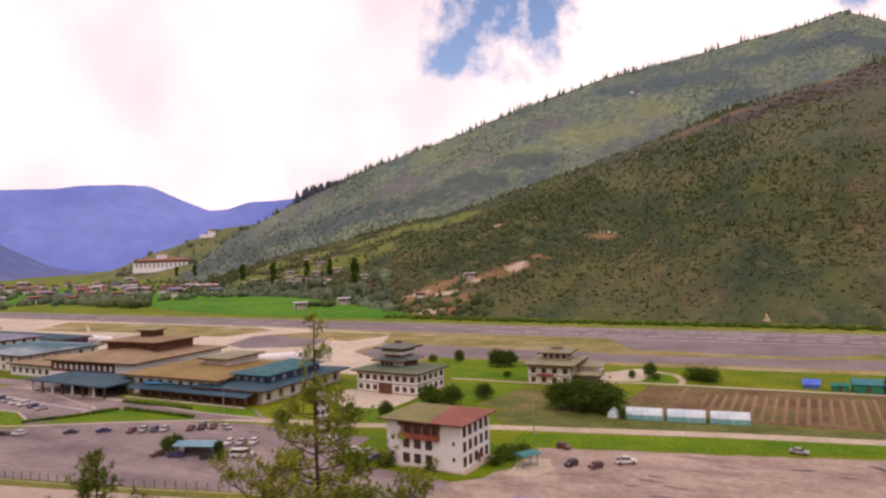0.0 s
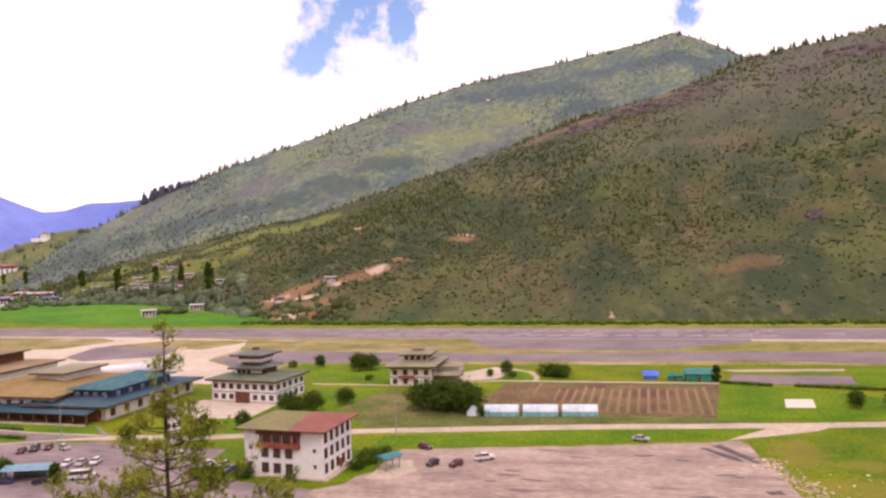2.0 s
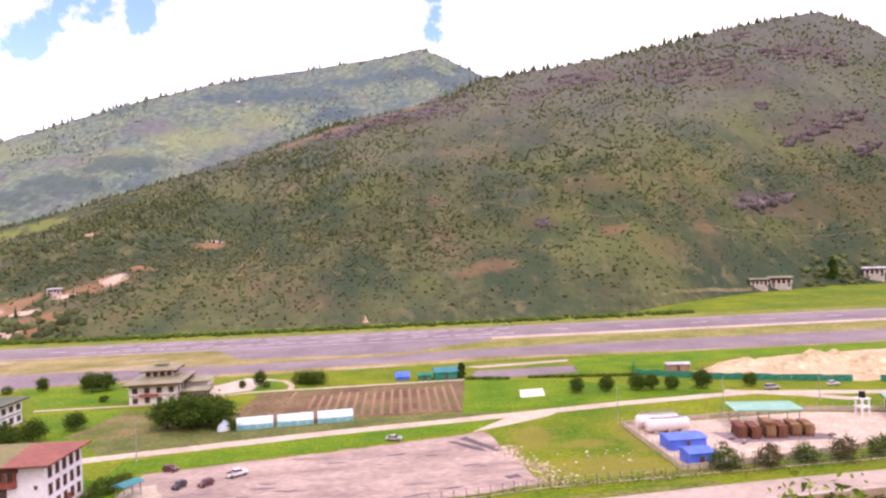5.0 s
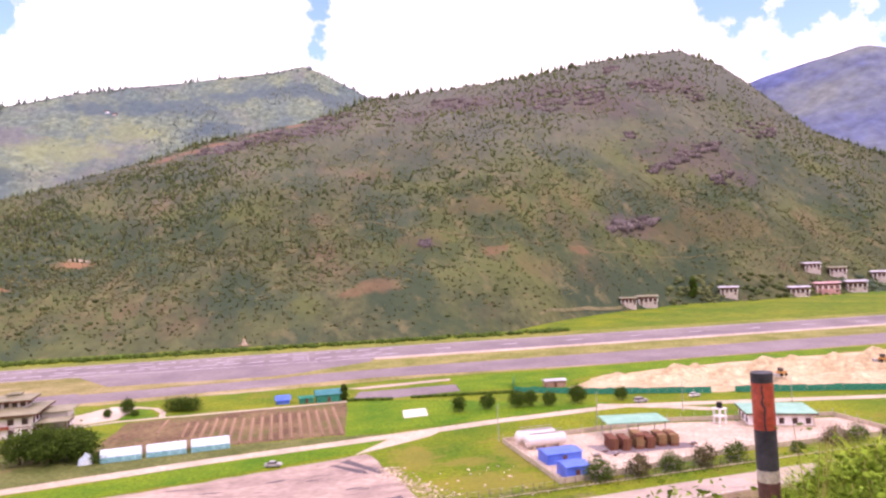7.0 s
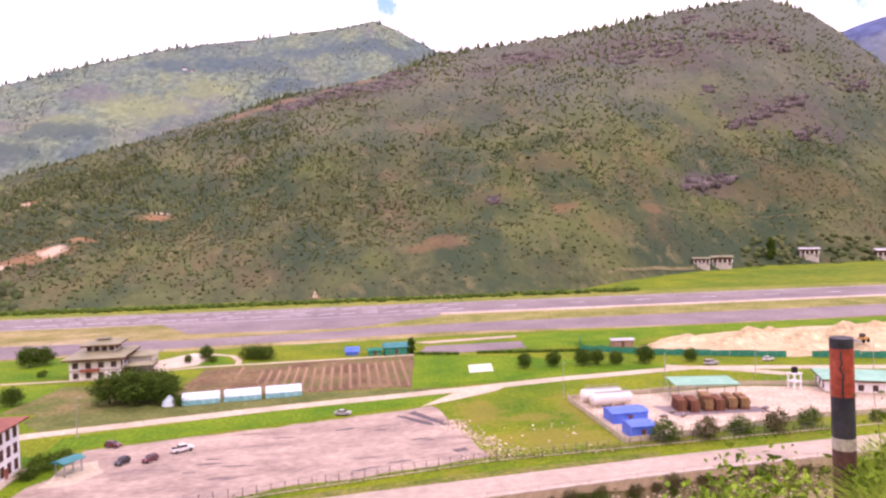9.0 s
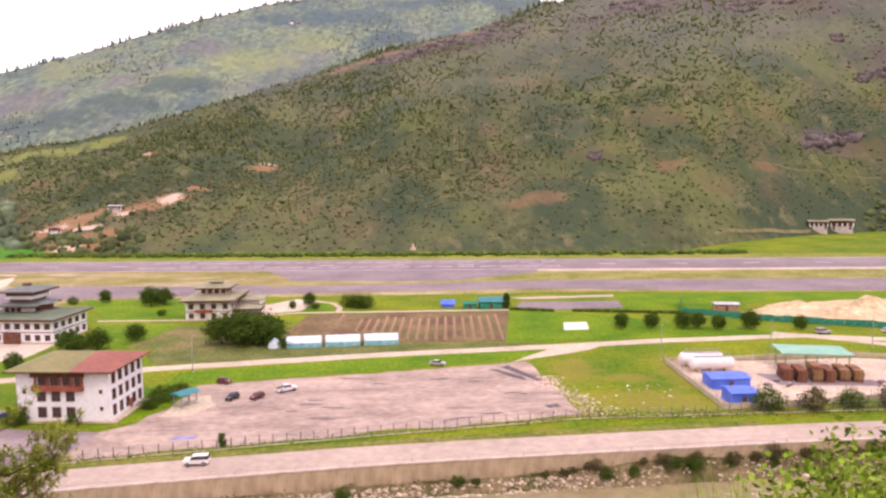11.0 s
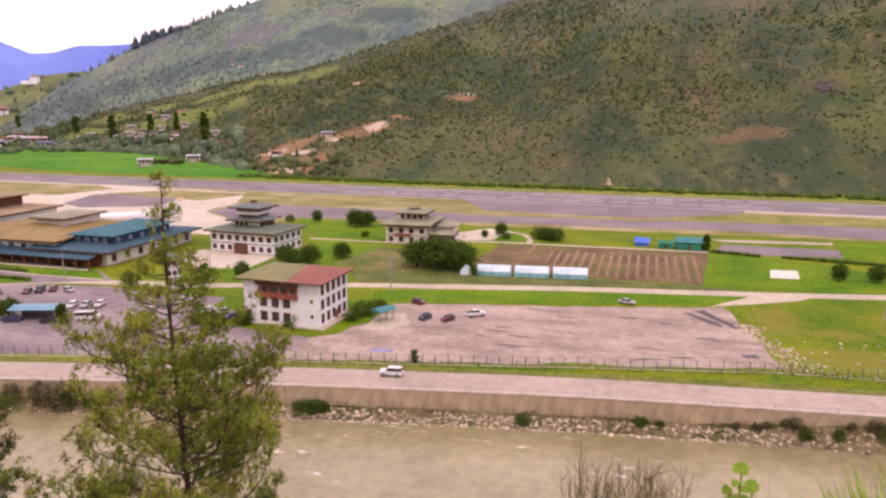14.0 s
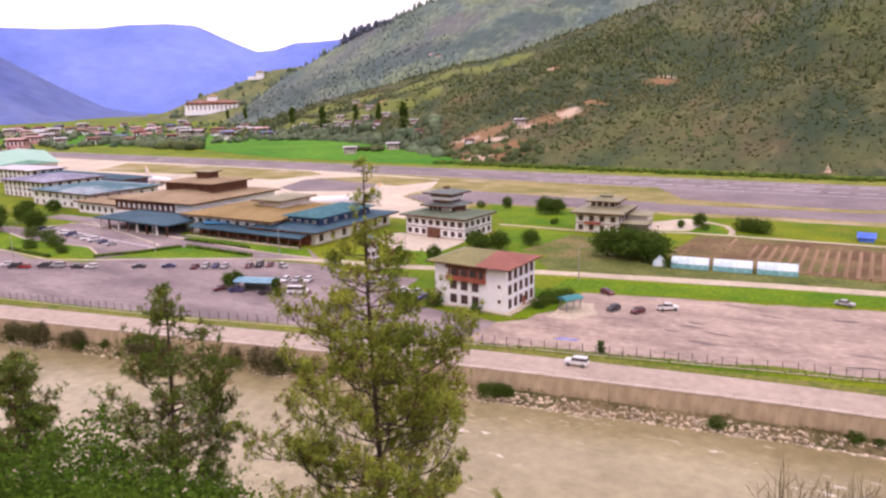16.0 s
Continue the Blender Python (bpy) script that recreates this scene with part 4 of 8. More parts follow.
def ledge(rng):
    """A broken block of rock with a steep face."""
    bm = cubes(-1, 1, -1, 1, -1, 1)
    bmesh.ops.subdivide_edges(bm, edges=[e for e in bm.edges if abs(e.verts[0].co.x - e.verts[1].co.x) > 1], cuts=2)
    for v in bm.verts:
        v.co += Vector((rng.uniform(-0.3, 0.3), rng.uniform(-0.35, 0.35), rng.uniform(-0.45, 0.35) * (v.co.z > 0)))
        if v.co.z > 0:
            v.co.y += 0.35
    bmesh.ops.triangulate(bm, faces=bm.faces)
    v = np.array([v.co[:] for v in bm.verts])
    bm.verts.index_update()
    f = np.array([[q.index for q in p.verts] for p in bm.faces])
    bm.free()
    return v, f


CRAGS = [ledge(rng) for _ in range(8)]
crag = []
# bearing, elevation, half-width, half-height, tilt of the band, blocks
for a, el, w, h, lean_, n in ((-4.6, 9.2, 2.4, 0.25, 0.5, 34), (-0.5, 10.2, 2.6, 0.35, 0.45, 44), (3.2, 11.4, 1.6, 0.25, 0.3, 18), (13, 12.3, 2.4, 0.35, 0.1, 34), (20.9, 12.1, 1.3, 0.7, 0.1, 34), (23.9, 12.3, 1.2, 0.6, 0.2, 30), (28.3, 12.6, 1.6, 0.4, -0.3, 24), (25.5, 14.0, 0.8, 0.25, 0, 10),
                             (30.6, 7.0, 2.6, 0.35, 0.9, 56), (33.6, 5.2, 1.0, 0.4, 0, 16), (35.6, 8.6, 1.3, 0.5, -0.3, 26), (26.7, 2.1, 1.9, 0.32, 0.4, 34), (26.6, 8.9, 0.6, 0.25, 0, 8), (31.5, 11.5, 0.9, 0.4, -0.6, 14), (10.3, 1.2, 0.4, 0.2, 0, 5)):
    for _ in range(n):
        u = rng.uniform(-1, 1)
        p, _s = front.seen(a + u * w, el + rng.choice((-1, -0.35, 0.3, 1)) * h * (1 - u * u * 0.6) + u * lean_)
        s = rng.uniform(2.2, 4.8)
        crag.append((rng.randrange(8), (p.x, p.y, p.z - s * 0.1), (s * rng.uniform(0.9, 1.9), s * 0.9, s * rng.uniform(0.5, 0.95)), rng.uniform(-0.35, 0.35) - radians(a)))
scatter("rock_outcrops", CRAGS, crag, CRAG, "weathered purple-brown rock outcrops on the slope", "rocks")


# ---- woods on the slopes ----
def conifer(rng):
    v, f = [(0, 0, 0)], []
    n = 6
    for z0, z1, r in ((0.12, 0.62, 0.30), (0.42, 1.0, 0.20)):
        base = len(v)
        for k in range(n):
            q = r * rng.uniform(0.7, 1.25)
            v.append((math.cos(k * 6.283 / n) * q, math.sin(k * 6.283 / n) * q, z0 + rng.uniform(-0.06, 0.06)))
        v.append((rng.uniform(-0.03, 0.03), rng.uniform(-0.03, 0.03), z1))
        for k in range(n):
            f.append((base + k, base + (k + 1) % n, base + n))
            f.append((base + (k + 1) % n, base + k, 0))
    return np.array(v), np.array(f)


FIRS = [conifer(rng) for _ in range(5)]
SHRUBS = [lump(rng) for _ in range(6)]


def plant(hill, count, size, rng, firs, s_range=(0.01, 1.02), az_range=None, thin=0.42, scale=0.006, w_pale=True):
    out = []
    az0, az1 = az_range or (hill.rows[0][0], hill.rows[-1][0])
    tries = 0
    while len(out) < count and tries < count * 8:
        tries += 1
        a, s = rng.uniform(az0, az1), s_range[0] + (s_range[1] - s_range[0]) * math.sqrt(rng.random())
        p = hill.at(a, s)
        d = 0.5 + 1.0 * noise.fractal(p * scale, 1.0, 2.0, 3)
        if d < thin + rng.uniform(-0.2, 0.2):
            continue
        if w_pale and any((p - q).length < w * 0.75 and w < 45 for q, w in BARE) and rng.random() < 0.85:
            continue
        h = size * rng.uniform(0.55, 1.35) * (0.75 + 0.5 * min(1, max(0, d)))
        if rng.random() < firs(a, s, d):
            out.append((rng.randrange(5), (p.x, p.y, p.z - 0.3), (h * 0.9, h * 0.9, h * 1.5), rng.uniform(0, 6)))
        else:
            out.append((5 + rng.randrange(6), (p.x, p.y, p.z + h * 0.1), (h * 0.55, h * 0.55, h * 0.42), rng.uniform(0, 6)))
    return out


KINDS = FIRS + SHRUBS
rng = random.Random(21)
scatter("hill_woods", KINDS, plant(front, 5600, 3.8, rng, lambda a, s, d: 0.3 + 0.2 * (-16 < a < 8) * (s > 0.25) + 0.2 * (s > 0.9)) +
        plant(front, 5000, 2.2, rng, lambda a, s, d: 0.3, thin=0.36) +
        [p for p in plant(front, 5200, 4.0, rng, lambda a, s, d: 0.7, s_range=(0.2, 0.85), az_range=(-30, 22), thin=0.5, scale=0.004) if rng.random() < table(math.degrees(math.atan2(p[1][0], p[1][1])), ((-30, 0.0), (-15, 0.75), (4, 0.75), (22, 0.0)))] +
        plant(front, 300, 7.5, rng, lambda a, s, d: 0.95, s_range=(0.985, 1.012), az_range=(2, 33), thin=-0.3) +
        plant(front, 1300, 5.0, rng, lambda a, s, d: 0.85, s_range=(0.96, 1.02), thin=-0.3), FOREST, "scattered dark pines and scrub bushes on the slope", "trees")
scatter("hill_scrub", KINDS, plant(front, 15000, 2.3, rng, lambda a, s, d: 0.12, thin=0.22, scale=0.02) + plant(front, 15000, 1.8, rng, lambda a, s, d: 0.1, s_range=(0.004, 0.42), thin=0.1, scale=0.03), SCRUB, "low olive and brown scrub bushes on the slope", "scrub")
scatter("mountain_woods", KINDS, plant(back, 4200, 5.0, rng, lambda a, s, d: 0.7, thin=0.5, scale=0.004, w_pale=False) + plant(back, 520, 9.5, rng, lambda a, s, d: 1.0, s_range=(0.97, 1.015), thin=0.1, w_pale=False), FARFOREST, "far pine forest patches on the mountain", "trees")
clump = []
for i in range(46):
    a = rng.uniform(-40.3, -36.3)
    p = back.at(a, rng.uniform(0.97, 1.0))
    h = float(np.interp(a, (-40.3, -36.3), (40, 13))) * rng.uniform(0.7, 1.0)
    clump.append((rng.randrange(5), (p.x, p.y, p.z - 3), (h * 0.9, h * 0.9, h), rng.uniform(0, 6)))
scatter("ridge_grove", FIRS, clump, surf("dark_grove", (0.05, 0.062, 0.085), (0.08, 0.095, 0.11), 0.02, island=0.3), "dark grove of tall pines on the ridge", "trees")


# ---- buildings ----
def hip(bm, x0, x1, y0, y1, z, rise, thick=0.25, inset=None):
    """A hipped roof over a rectangle, with the ridge along its longer side."""
    w, d = x1 - x0, y1 - y0
    k = min(w, d) / 2 if inset is None else inset
    xm, ym = (x0 + x1) / 2, (y0 + y1) / 2
    ends = [(x0 + k, ym, z + rise), (x1 - k, ym, z + rise)] if w >= d else [(xm, y0 + k, z + rise), (xm, y1 - k, z + rise)]
    low = [(x0, y0, z - thick), (x1, y0, z - thick), (x1, y1, z - thick), (x0, y1, z - thick)]
    top = [(x, y, z) for x, y, _ in low]
    verts = low + top + ends
    faces = [(0, 3, 2, 1), (0, 1, 5, 4), (1, 2, 6, 5), (2, 3, 7, 6), (3, 0, 4, 7)]
    if w >= d:
        faces += [(4, 5, 9, 8), (6, 7, 8, 9), (5, 6, 9), (7, 4, 8)]
    else:
        faces += [(4, 5, 8), (5, 6, 9, 8), (6, 7, 9), (7, 4, 8, 9)]
    return solid(bm, verts, faces)


def tier(o, x0, x1, y0, y1, z, rise, material, name="roof"):
    """A hipped roof on boxed dark eaves."""
    part(name, hip(bmesh.new(), x0, x1, y0, y1, z, rise, thick=0.16), material, o)
    part("soffit", cubes(x0 + 0.08, x1 - 0.08, y0 + 0.08, y1 - 0.08, z - 0.62, z - 0.164), TIMBER, o, "dark boxed timber eaves")


WINDOWS = {}


def window_pair(w, h, frame_mat, pane_mat, trim):
    """Meshes of a window that faces -y: a frame with a lintel, and the dark pane behind its bars."""
    key = (round(w, 2), round(h, 2), frame_mat.name)
    if key not in WINDOWS:
        f = bmesh.new()
        b = 0.11
        for x0, x1, z0, z1 in ((-w / 2 - b, -w / 2, 0, h), (w / 2, w / 2 + b, 0, h), (-w / 2 - b, w / 2 + b, -b, 0), (-w / 2 - b * 1.8, w / 2 + b * 1.8, h, h + b * 2), (-0.04, 0.04, 0, h)):
            box(f, x0, x1, -0.16, 0.04, z0, z1)
        me = bpy.data.meshes.new("window")
        f.to_mesh(me)
        f.free()
        me.materials.append(frame_mat)
        p = box(bmesh.new(), -w / 2, w / 2, -0.05, 0.03, 0, h)
        mp = bpy.data.meshes.new("pane")
        p.to_mesh(mp)
        p.free()
        mp.materials.append(pane_mat)
        WINDOWS[key] = (me, mp)
    return WINDOWS[key]


def add_window(parent, x, y, z, turn, w, h, frame_mat=TIMBER, name="window"):
    me, mp = window_pair(w, h, frame_mat, GLASS, 0.1)
    o = new(name, me)
    o.parent = parent
    o.matrix_basis = pose(x, y, z, 0, 0, turn)
    p = new("pane", mp)
    p.parent = o
    return o


def block(name, rect, height, storeys, label, category="building", wall=WHITE, roof=GREENROOF, over=1.3, rise=2.2, turn=0.0, front=6, side=4, win=(1.1, 1.5), cornice=TIMBER, sides="fr",
          group="", roof_name="roof", band_mat=None, skip=()):
    """A rendered building with a timber cornice, a hipped roof and windows; sides: f, r, l for those that have windows."""
    x0, x1, y0, y1 = rect
    cx, cy = (x0 + x1) / 2, (y0 + y1) / 2
    w, d = x1 - x0, y1 - y0
    o = thing(name, pose(cx, cy, 0, 0, 0, turn), label, category, group)
    part("wall", cubes(-w / 2, w / 2, -d / 2, d / 2, 0, height - 1.1), wall, o)
    part("plinth", cubes(-w / 2 - 0.15, w / 2 + 0.15, -d / 2 - 0.15, d / 2 + 0.15, 0, 0.45), CONCRETE, o)
    part("cornice", cubes(-w / 2 - 0.12, w / 2 + 0.12, -d / 2 - 0.12, d / 2 + 0.12, height - 1.1, height - 0.625), cornice, o, "dark timber cornice")
    tier(o, -w / 2 - over, w / 2 + over, -d / 2 - over, d / 2 + over, height, rise, roof, roof_name)
    step = (height - 0.9) / storeys
    if band_mat:
        for k in range(1, storeys):
            part("string_course", cubes(-w / 2 - 0.06, w / 2 + 0.06, -d / 2 - 0.06, d / 2 + 0.06, step * k - 0.15, step * k + 0.15), band_mat, o)
    for k in range(storeys):
        z = step * k + (step - win[1]) * 0.5 + 0.1
        if "f" in sides:
            for i in range(front):
                if (k, i) not in skip:
                    add_window(o, -w / 2 + w * (i + 0.5) / front, -d / 2, z, 0, *win)
        if "r" in sides:
            for i in range(side):
                add_window(o, w / 2, -d / 2 + d * (i + 0.5) / side, z, 90, *win)
        if "l" in sides:
            for i in range(side):
                add_window(o, -w / 2, -d / 2 + d * (i + 0.5) / side, z, -90, *win)
    return o


# white office building with the two-coloured roof
office = thing("office_building", pose(-84.6, 149.6, 0, 0, 0, -1.0), "white three-storey office building with olive and red roof", "building")
W2, D2, EAVE = 10.0, 7.4, 11.2
part("wall", cubes(-W2, W2, -D2, D2, 0.3, EAVE - 0.3), WHITE, office)
part("plinth", cubes(-W2 - 0.5, W2 + 1.6, -D2 - 1.0, D2 + 0.3, 0, 0.35), CONCRETE, office, "pale concrete plinth and walk")
part("cornice", cubes(-W2 - 0.1, W2 + 0.1, -D2 - 0.12, D2 + 0.1, EAVE - 0.75, EAVE - 0.3), TIMBER, office, "dark timber cornice")
E_X, E_Y, RZ = W2 + 1.6, D2 + 1.7, EAVE + 2.0
bm = bmesh.new()
solid(bm, [(-E_X, -E_Y, EAVE), (2.5, -E_Y, EAVE), (3.2, 0.6, RZ), (-4.5, 0.6, RZ), (-E_X, E_Y, EAVE), (2.5, E_Y, EAVE)], [(0, 1, 2, 3), (0, 3, 4), (4, 3, 2, 5)])
part("roof", bm, OLIVE, office, "olive painted metal roof slopes")
bm = bmesh.new()
solid(bm, [(2.5, -E_Y, EAVE), (E_X, -E_Y, EAVE), (E_X, E_Y, EAVE), (2.5, E_Y, EAVE), (3.2, 0.6, RZ), (5.5, 0.6, RZ)], [(0, 1, 5, 4), (1, 2, 5), (2, 3, 4, 5)])
part("roof", bm, RED, office, "faded red metal roof slopes")
part("soffit", cubes(-E_X, E_X, -E_Y, E_Y, EAVE - 0.3, EAVE - 0.02), TIMBER, office, "dark boxed timber eaves")
for k in range(3):
    for i in range(4):
        if k < 2 and i == 3:
            continue
        add_window(office, -4.6 + i * 3.1 if k < 2 else -4.2 + i * 2.6, -D2, 1.1 + k * 3.45, 0, 1.6, 1.9, TIMBER)
    for i in range(5):
        add_window(office, W2, -5.6 + i * 2.8, 1.2 + k * 3.4, 90, 1.05, 1.9, TIMBER)
for x in (-W2 + 1.7, W2 - 1.8):
    for z in (2.6, 6.2):
        add_window(office, x, -D2, z, 0, 0.35, 0.5)
part("balcony", cubes(-6.4, 4.6, -D2 - 0.75, -D2, 6.75, 7.85), REDWOOD, office, "red-brown timber bay below the upper windows")
part("bay_head", cubes(-6.6, 4.8, -D2 - 0.55, -D2 - 0.001, 9.7, 10.44), TIMBER, office)
for x in (-5.6, -2.9, -0.3, 2.3, 4.2):
    part("bay_post", cubes(x - 0.16, x + 0.16, -D2 - 0.5, -D2 - 0.17, 7.85, 9.7), REDWOOD, office)
part("door", cubes(W2, W2 + 0.12, 1.0, 2.2, 0.4, 2.5), REDWOOD, office, "red wooden side door")

# control tower on its two-storey base
tower = block("control_tower", (-153.5, -127.5, 212.2, 230.5), 8.0, 2, "white two-storey control tower with grey-green tiered roofs", "control tower", roof=GREENROOF, over=1.8, rise=1.5, turn=-3, front=8, side=5, win=(1.5, 1.5), band_mat=TIMBER, skip=((0, 3), (0, 4)))
part("porch", cubes(-2.6, 2.6, -10.2, -9.15, 0, 3.4), TIMBER, tower, "dark timber entrance porch")
part("lantern_wall", cubes(-6.8, 3.4, -3.6, 5.6, 8.2, 10.9), WHITE, tower)
tier(tower, -9.0, 5.6, -5.8, 7.8, 11.2, 1.3, SLATE, "lantern_roof")
for i in range(3):
    add_window(tower, -5.4 + i * 2.0, -3.6, 9.2, 0, 1.2, 1.2)
part("drum", tube(bmesh.new(), (2.6, 1.0, 8.4), (2.6, 1.0, 11.2), 3.8, 3.8, 12), TIMBER, tower)
part("drum_roof", tube(bmesh.new(), (2.6, 1.0, 11.2), (2.6, 1.0, 12.2), 5.4, 3.2, 12), SLATE, tower)
part("shaft", cubes(-5.2, 2.4, -2.4, 4.4, 11.2, 13.0), TIMBER, tower)
part("cab", cubes(-6.0, 3.2, -3.2, 5.2, 12.9, 14.0), WHITE, tower, "white control cab wall")
part("cab_glass", cubes(-5.9, 3.1, -3.1, 5.1, 14.0, 15.0), GLASS, tower, "dark control cab windows")
tier(tower, -8.2, 5.4, -5.4, 7.4, 15.7, 1.2, SLATE, "cab_roof")
part("cap", cubes(-2.4, -0.4, 0.2, 1.8, 16.6, 17.5), TIMBER, tower)
part("annex", cubes(-21, -14, 1, 7, 0, 3.4), GREYROOF, tower, "low grey annex")

# slim white tower beside the drive
stair = thing("stair_tower", pose(-131.5, 163.5, 0, 0, 0, 30), "slim white rendered tower with small dark windows", "tower")
part("wall", loft(((-1.9, 0), (1.9, 0), (1.7, 9.2), (-1.7, 9.2)), 1.9, 0.9), WHITE, stair)
part("cornice", cubes(-1.85, 1.85, -1.85, 1.85, 9.204, 9.6), TIMBER, stair, "dark timber cornice")
part("roof", hip(bmesh.new(), -2.3, 2.3, -2.3, 2.3, 9.8, 0.7), SLATE, stair)
for k in range(3):
    for turn_ in (0, -90, 90):
        c_, q_ = math.cos(radians(turn_)), math.sin(radians(turn_))
        for x_ in (-0.75, 0.75):
            y_ = -1.92 + 0.028 * k * 2.8
            add_window(stair, x_ * c_ - y_ * q_, x_ * q_ + y_ * c_, 1.6 + k * 2.7, turn_, 0.6, 1.2)

# guest building beside the garden
guest = block("guest_building", (-100.5, -84.5, 246.0, 266.0), 7.6, 2, "cream two-storey guest building with khaki roofs", roof=KHAKI, wall=CREAM, over=1.8, rise=1.3, turn=4, front=4, side=5, win=(1.5, 1.6), band_mat=TIMBER)
part("lantern_wall", cubes(-4.5, 4.5, -2.5, 7.0, 8.1, 10.4), CREAM, guest)
for i in range(4):
    add_window(guest, -3.6 + i * 2.4, -2.5, 8.8, 0, 1.3, 1.2)
for i in range(3):
    add_window(guest, 4.5, -0.5 + i * 2.6, 8.8, 90, 1.3, 1.2)
tier(guest, -6.2, 6.2, -4.2, 8.7, 10.9, 1.2, KHAKI, "lantern_roof")
part("cap", cubes(-1.6, 1.6, 1.0, 3.4, 11.6, 12.3), TIMBER, guest)
part("cap_roof", hip(bmesh.new(), -2.3, 2.3, 0.3, 4.1, 12.4, 0.5), KHAKI, guest)
part("balcony", cubes(-4.5, 1.5, -10.9, -10.1, 3.1, 4.0), REDWOOD, guest, "red-brown timber balcony")
part("wing", cubes(8, 16.0, 0.0, 9.0, 0, 5.6), CREAM, guest)
part("wing_roof", hip(bmesh.new(), 7.5, 17.5, -1.5, 10.5, 5.9, 1.0), KHAKI, guest)
for i in range(3):
    add_window(guest, 16.0, 1.6 + i * 2.8, 1.4, 90, 1.3, 1.6)
part("porch_roof", hip(bmesh.new(), 8.2, 18.0, -8.5, 0.2, 3.9, 0.7), KHAKI, guest)
for x in (9.2, 17.0):
    for y in (-7.6, -3.5):
        part("porch_post", cubes(x - 0.2, x + 0.2, y - 0.2, y + 0.2, 0, 3.7), TIMBER, guest)

# terminal: main hall with its canopy, middle hall, blue hall with its colonnade, offices
hall = block("terminal_hall", (-296.0, -246.5, 187.0, 236.0), 9.4, 2, "large terminal hall with tan tiered roofs", "terminal", roof=TAN, over=2.2, rise=2.6, front=0, side=0, turn=3, cornice=TIMBER)
for i in range(11):
    part("window", cubes(-23 + i * 3.4, -21.6 + i * 3.4, -24.75, -24.6, 5.4, 7.4), WHITE, hall, "white framed window panel")
part("dark_band", cubes(-24.85, 14.0, -24.62, -24.45, 4.2, 8.28), TIMBER, hall, "dark timber window band")
part("dark_band", cubes(24.6, 24.72, -14.0, 24.4, 5.0, 8.28), TIMBER, hall, "dark timber side band")
part("lantern_wall", cubes(-15.5, 15.0, -4.0, 17.0, 10.0, 14.2), TIMBER, hall, "dark timber clerestory")
tier(hall, -17.5, 17.0, -6.0, 19.0, 14.8, 1.2, TAN, "lantern_roof")
part("cupola", cubes(-3.6, 4.2, 4.0, 10.0, 15.4, 18.4), TIMBER, hall)
tier(hall, -5.0, 5.6, 2.6, 11.4, 19.0, 0.6, KHAKI, "cupola_roof")
canopy = thing("entrance_canopy", pose(-256, 176, 0, 0, 0, 0), "blue-green roofed entrance canopy on columns", "canopy")
part("roof", hip(bmesh.new(), -23.5, 23.5, -10.5, 11.5, 4.9, 1.6, thick=0.5), BLUEROOF, canopy)
for i in range(8):
    for y in (-9.0, 5.0):
        part("column", cubes(-21.7 + i * 6.2, -21.1 + i * 6.2, y - 0.3, y + 0.3, 0, 4.5), TIMBER if i % 2 else CREAM, canopy)
mid = block("terminal_wing", (-238.0, -192.0, 180.0, 220.0), 7.4, 2, "terminal wing with broad ochre roof", "terminal", roof=OCHRE, over=2.0, rise=2.2, front=9, side=6, win=(1.6, 1.4), turn=2)
part("lantern_wall", cubes(-1.0, 11, -2.5, 15.0, 8.4, 11.2), CREAM, mid)
tier(mid, -3.0, 13.0, -4.5, 17.0, 11.8, 0.9, KHAKI, "lantern_roof")
blue = block("departure_hall", (-199.0, -171.5, 180.5, 226.0), 5.2, 1, "departure hall with stepped blue metal roofs", "terminal", roof=BLUEROOF, over=3.0, rise=2.0, wall=CREAM, front=5, side=7, win=(1.8, 2.2), turn=2)
part("lantern_wall", cubes(-4.5, 10.5, -16, 14, 5.6, 8.6), surf("navy_boarding", (0.03, 0.05, 0.11), (0.05, 0.08, 0.16), 0.3), blue, "navy boarded clerestory")
for i in range(5):
    add_window(blue, 10.5, -13 + i * 6, 6.3, 90, 1.2, 1.0, WHITE)
for i in range(4):
    add_window(blue, -3.0 + i * 3.6, -16, 6.3, 0, 1.2, 1.0, WHITE)
part("lantern_roof", hip(bmesh.new(), -6.2, 12.2, -17.7, 15.7, 8.8, 2.2), surf("slate_blue_sheet", (0.03, 0.12, 0.145), (0.055, 0.17, 0.19), 0.1, rough=0.72, fine=7), blue, "slate blue upper roof")
walkway = thing("covered_walkway", pose(-200, 177, 0, 0, 0, 1), "low blue-roofed covered walkway with dark columns", "walkway")
bm = solid(bmesh.new(), [(-30, -3, 3.5), (28, -3, 3.5), (28, 4.5, 4.9), (-30, 4.5, 4.9), (-30, -3, 3.2), (28, -3, 3.2), (28, 4.5, 4.6), (-30, 4.5, 4.6)], [(0, 1, 2, 3), (4, 7, 6, 5), (0, 4, 5, 1), (1, 5, 6, 2), (2, 6, 7, 3), (3, 7, 4, 0)])
part("roof", bm, BLUEROOF, walkway)
for i in range(12):
    part("column", cubes(-29 + i * 5.1, -28.5 + i * 5.1, -2.5, -2.0, 0, 3.35), TIMBER, walkway)
bm = solid(bmesh.new(), [(-23, -1, 5.0), (-12, 3, 5.0), (-27, 14, 6.0), (-34, 11, 6.0), (-23, -1, 4.8), (-12, 3, 4.8), (-27, 14, 5.8), (-34, 11, 5.8)], [(0, 1, 2, 3), (4, 7, 6, 5), (0, 4, 5, 1), (1, 5, 6, 2), (2, 6, 7, 3), (3, 7, 4, 0)])
part("lean_to_roof", bm, SKYROOF, walkway, "bright blue sheet lean-to roof")
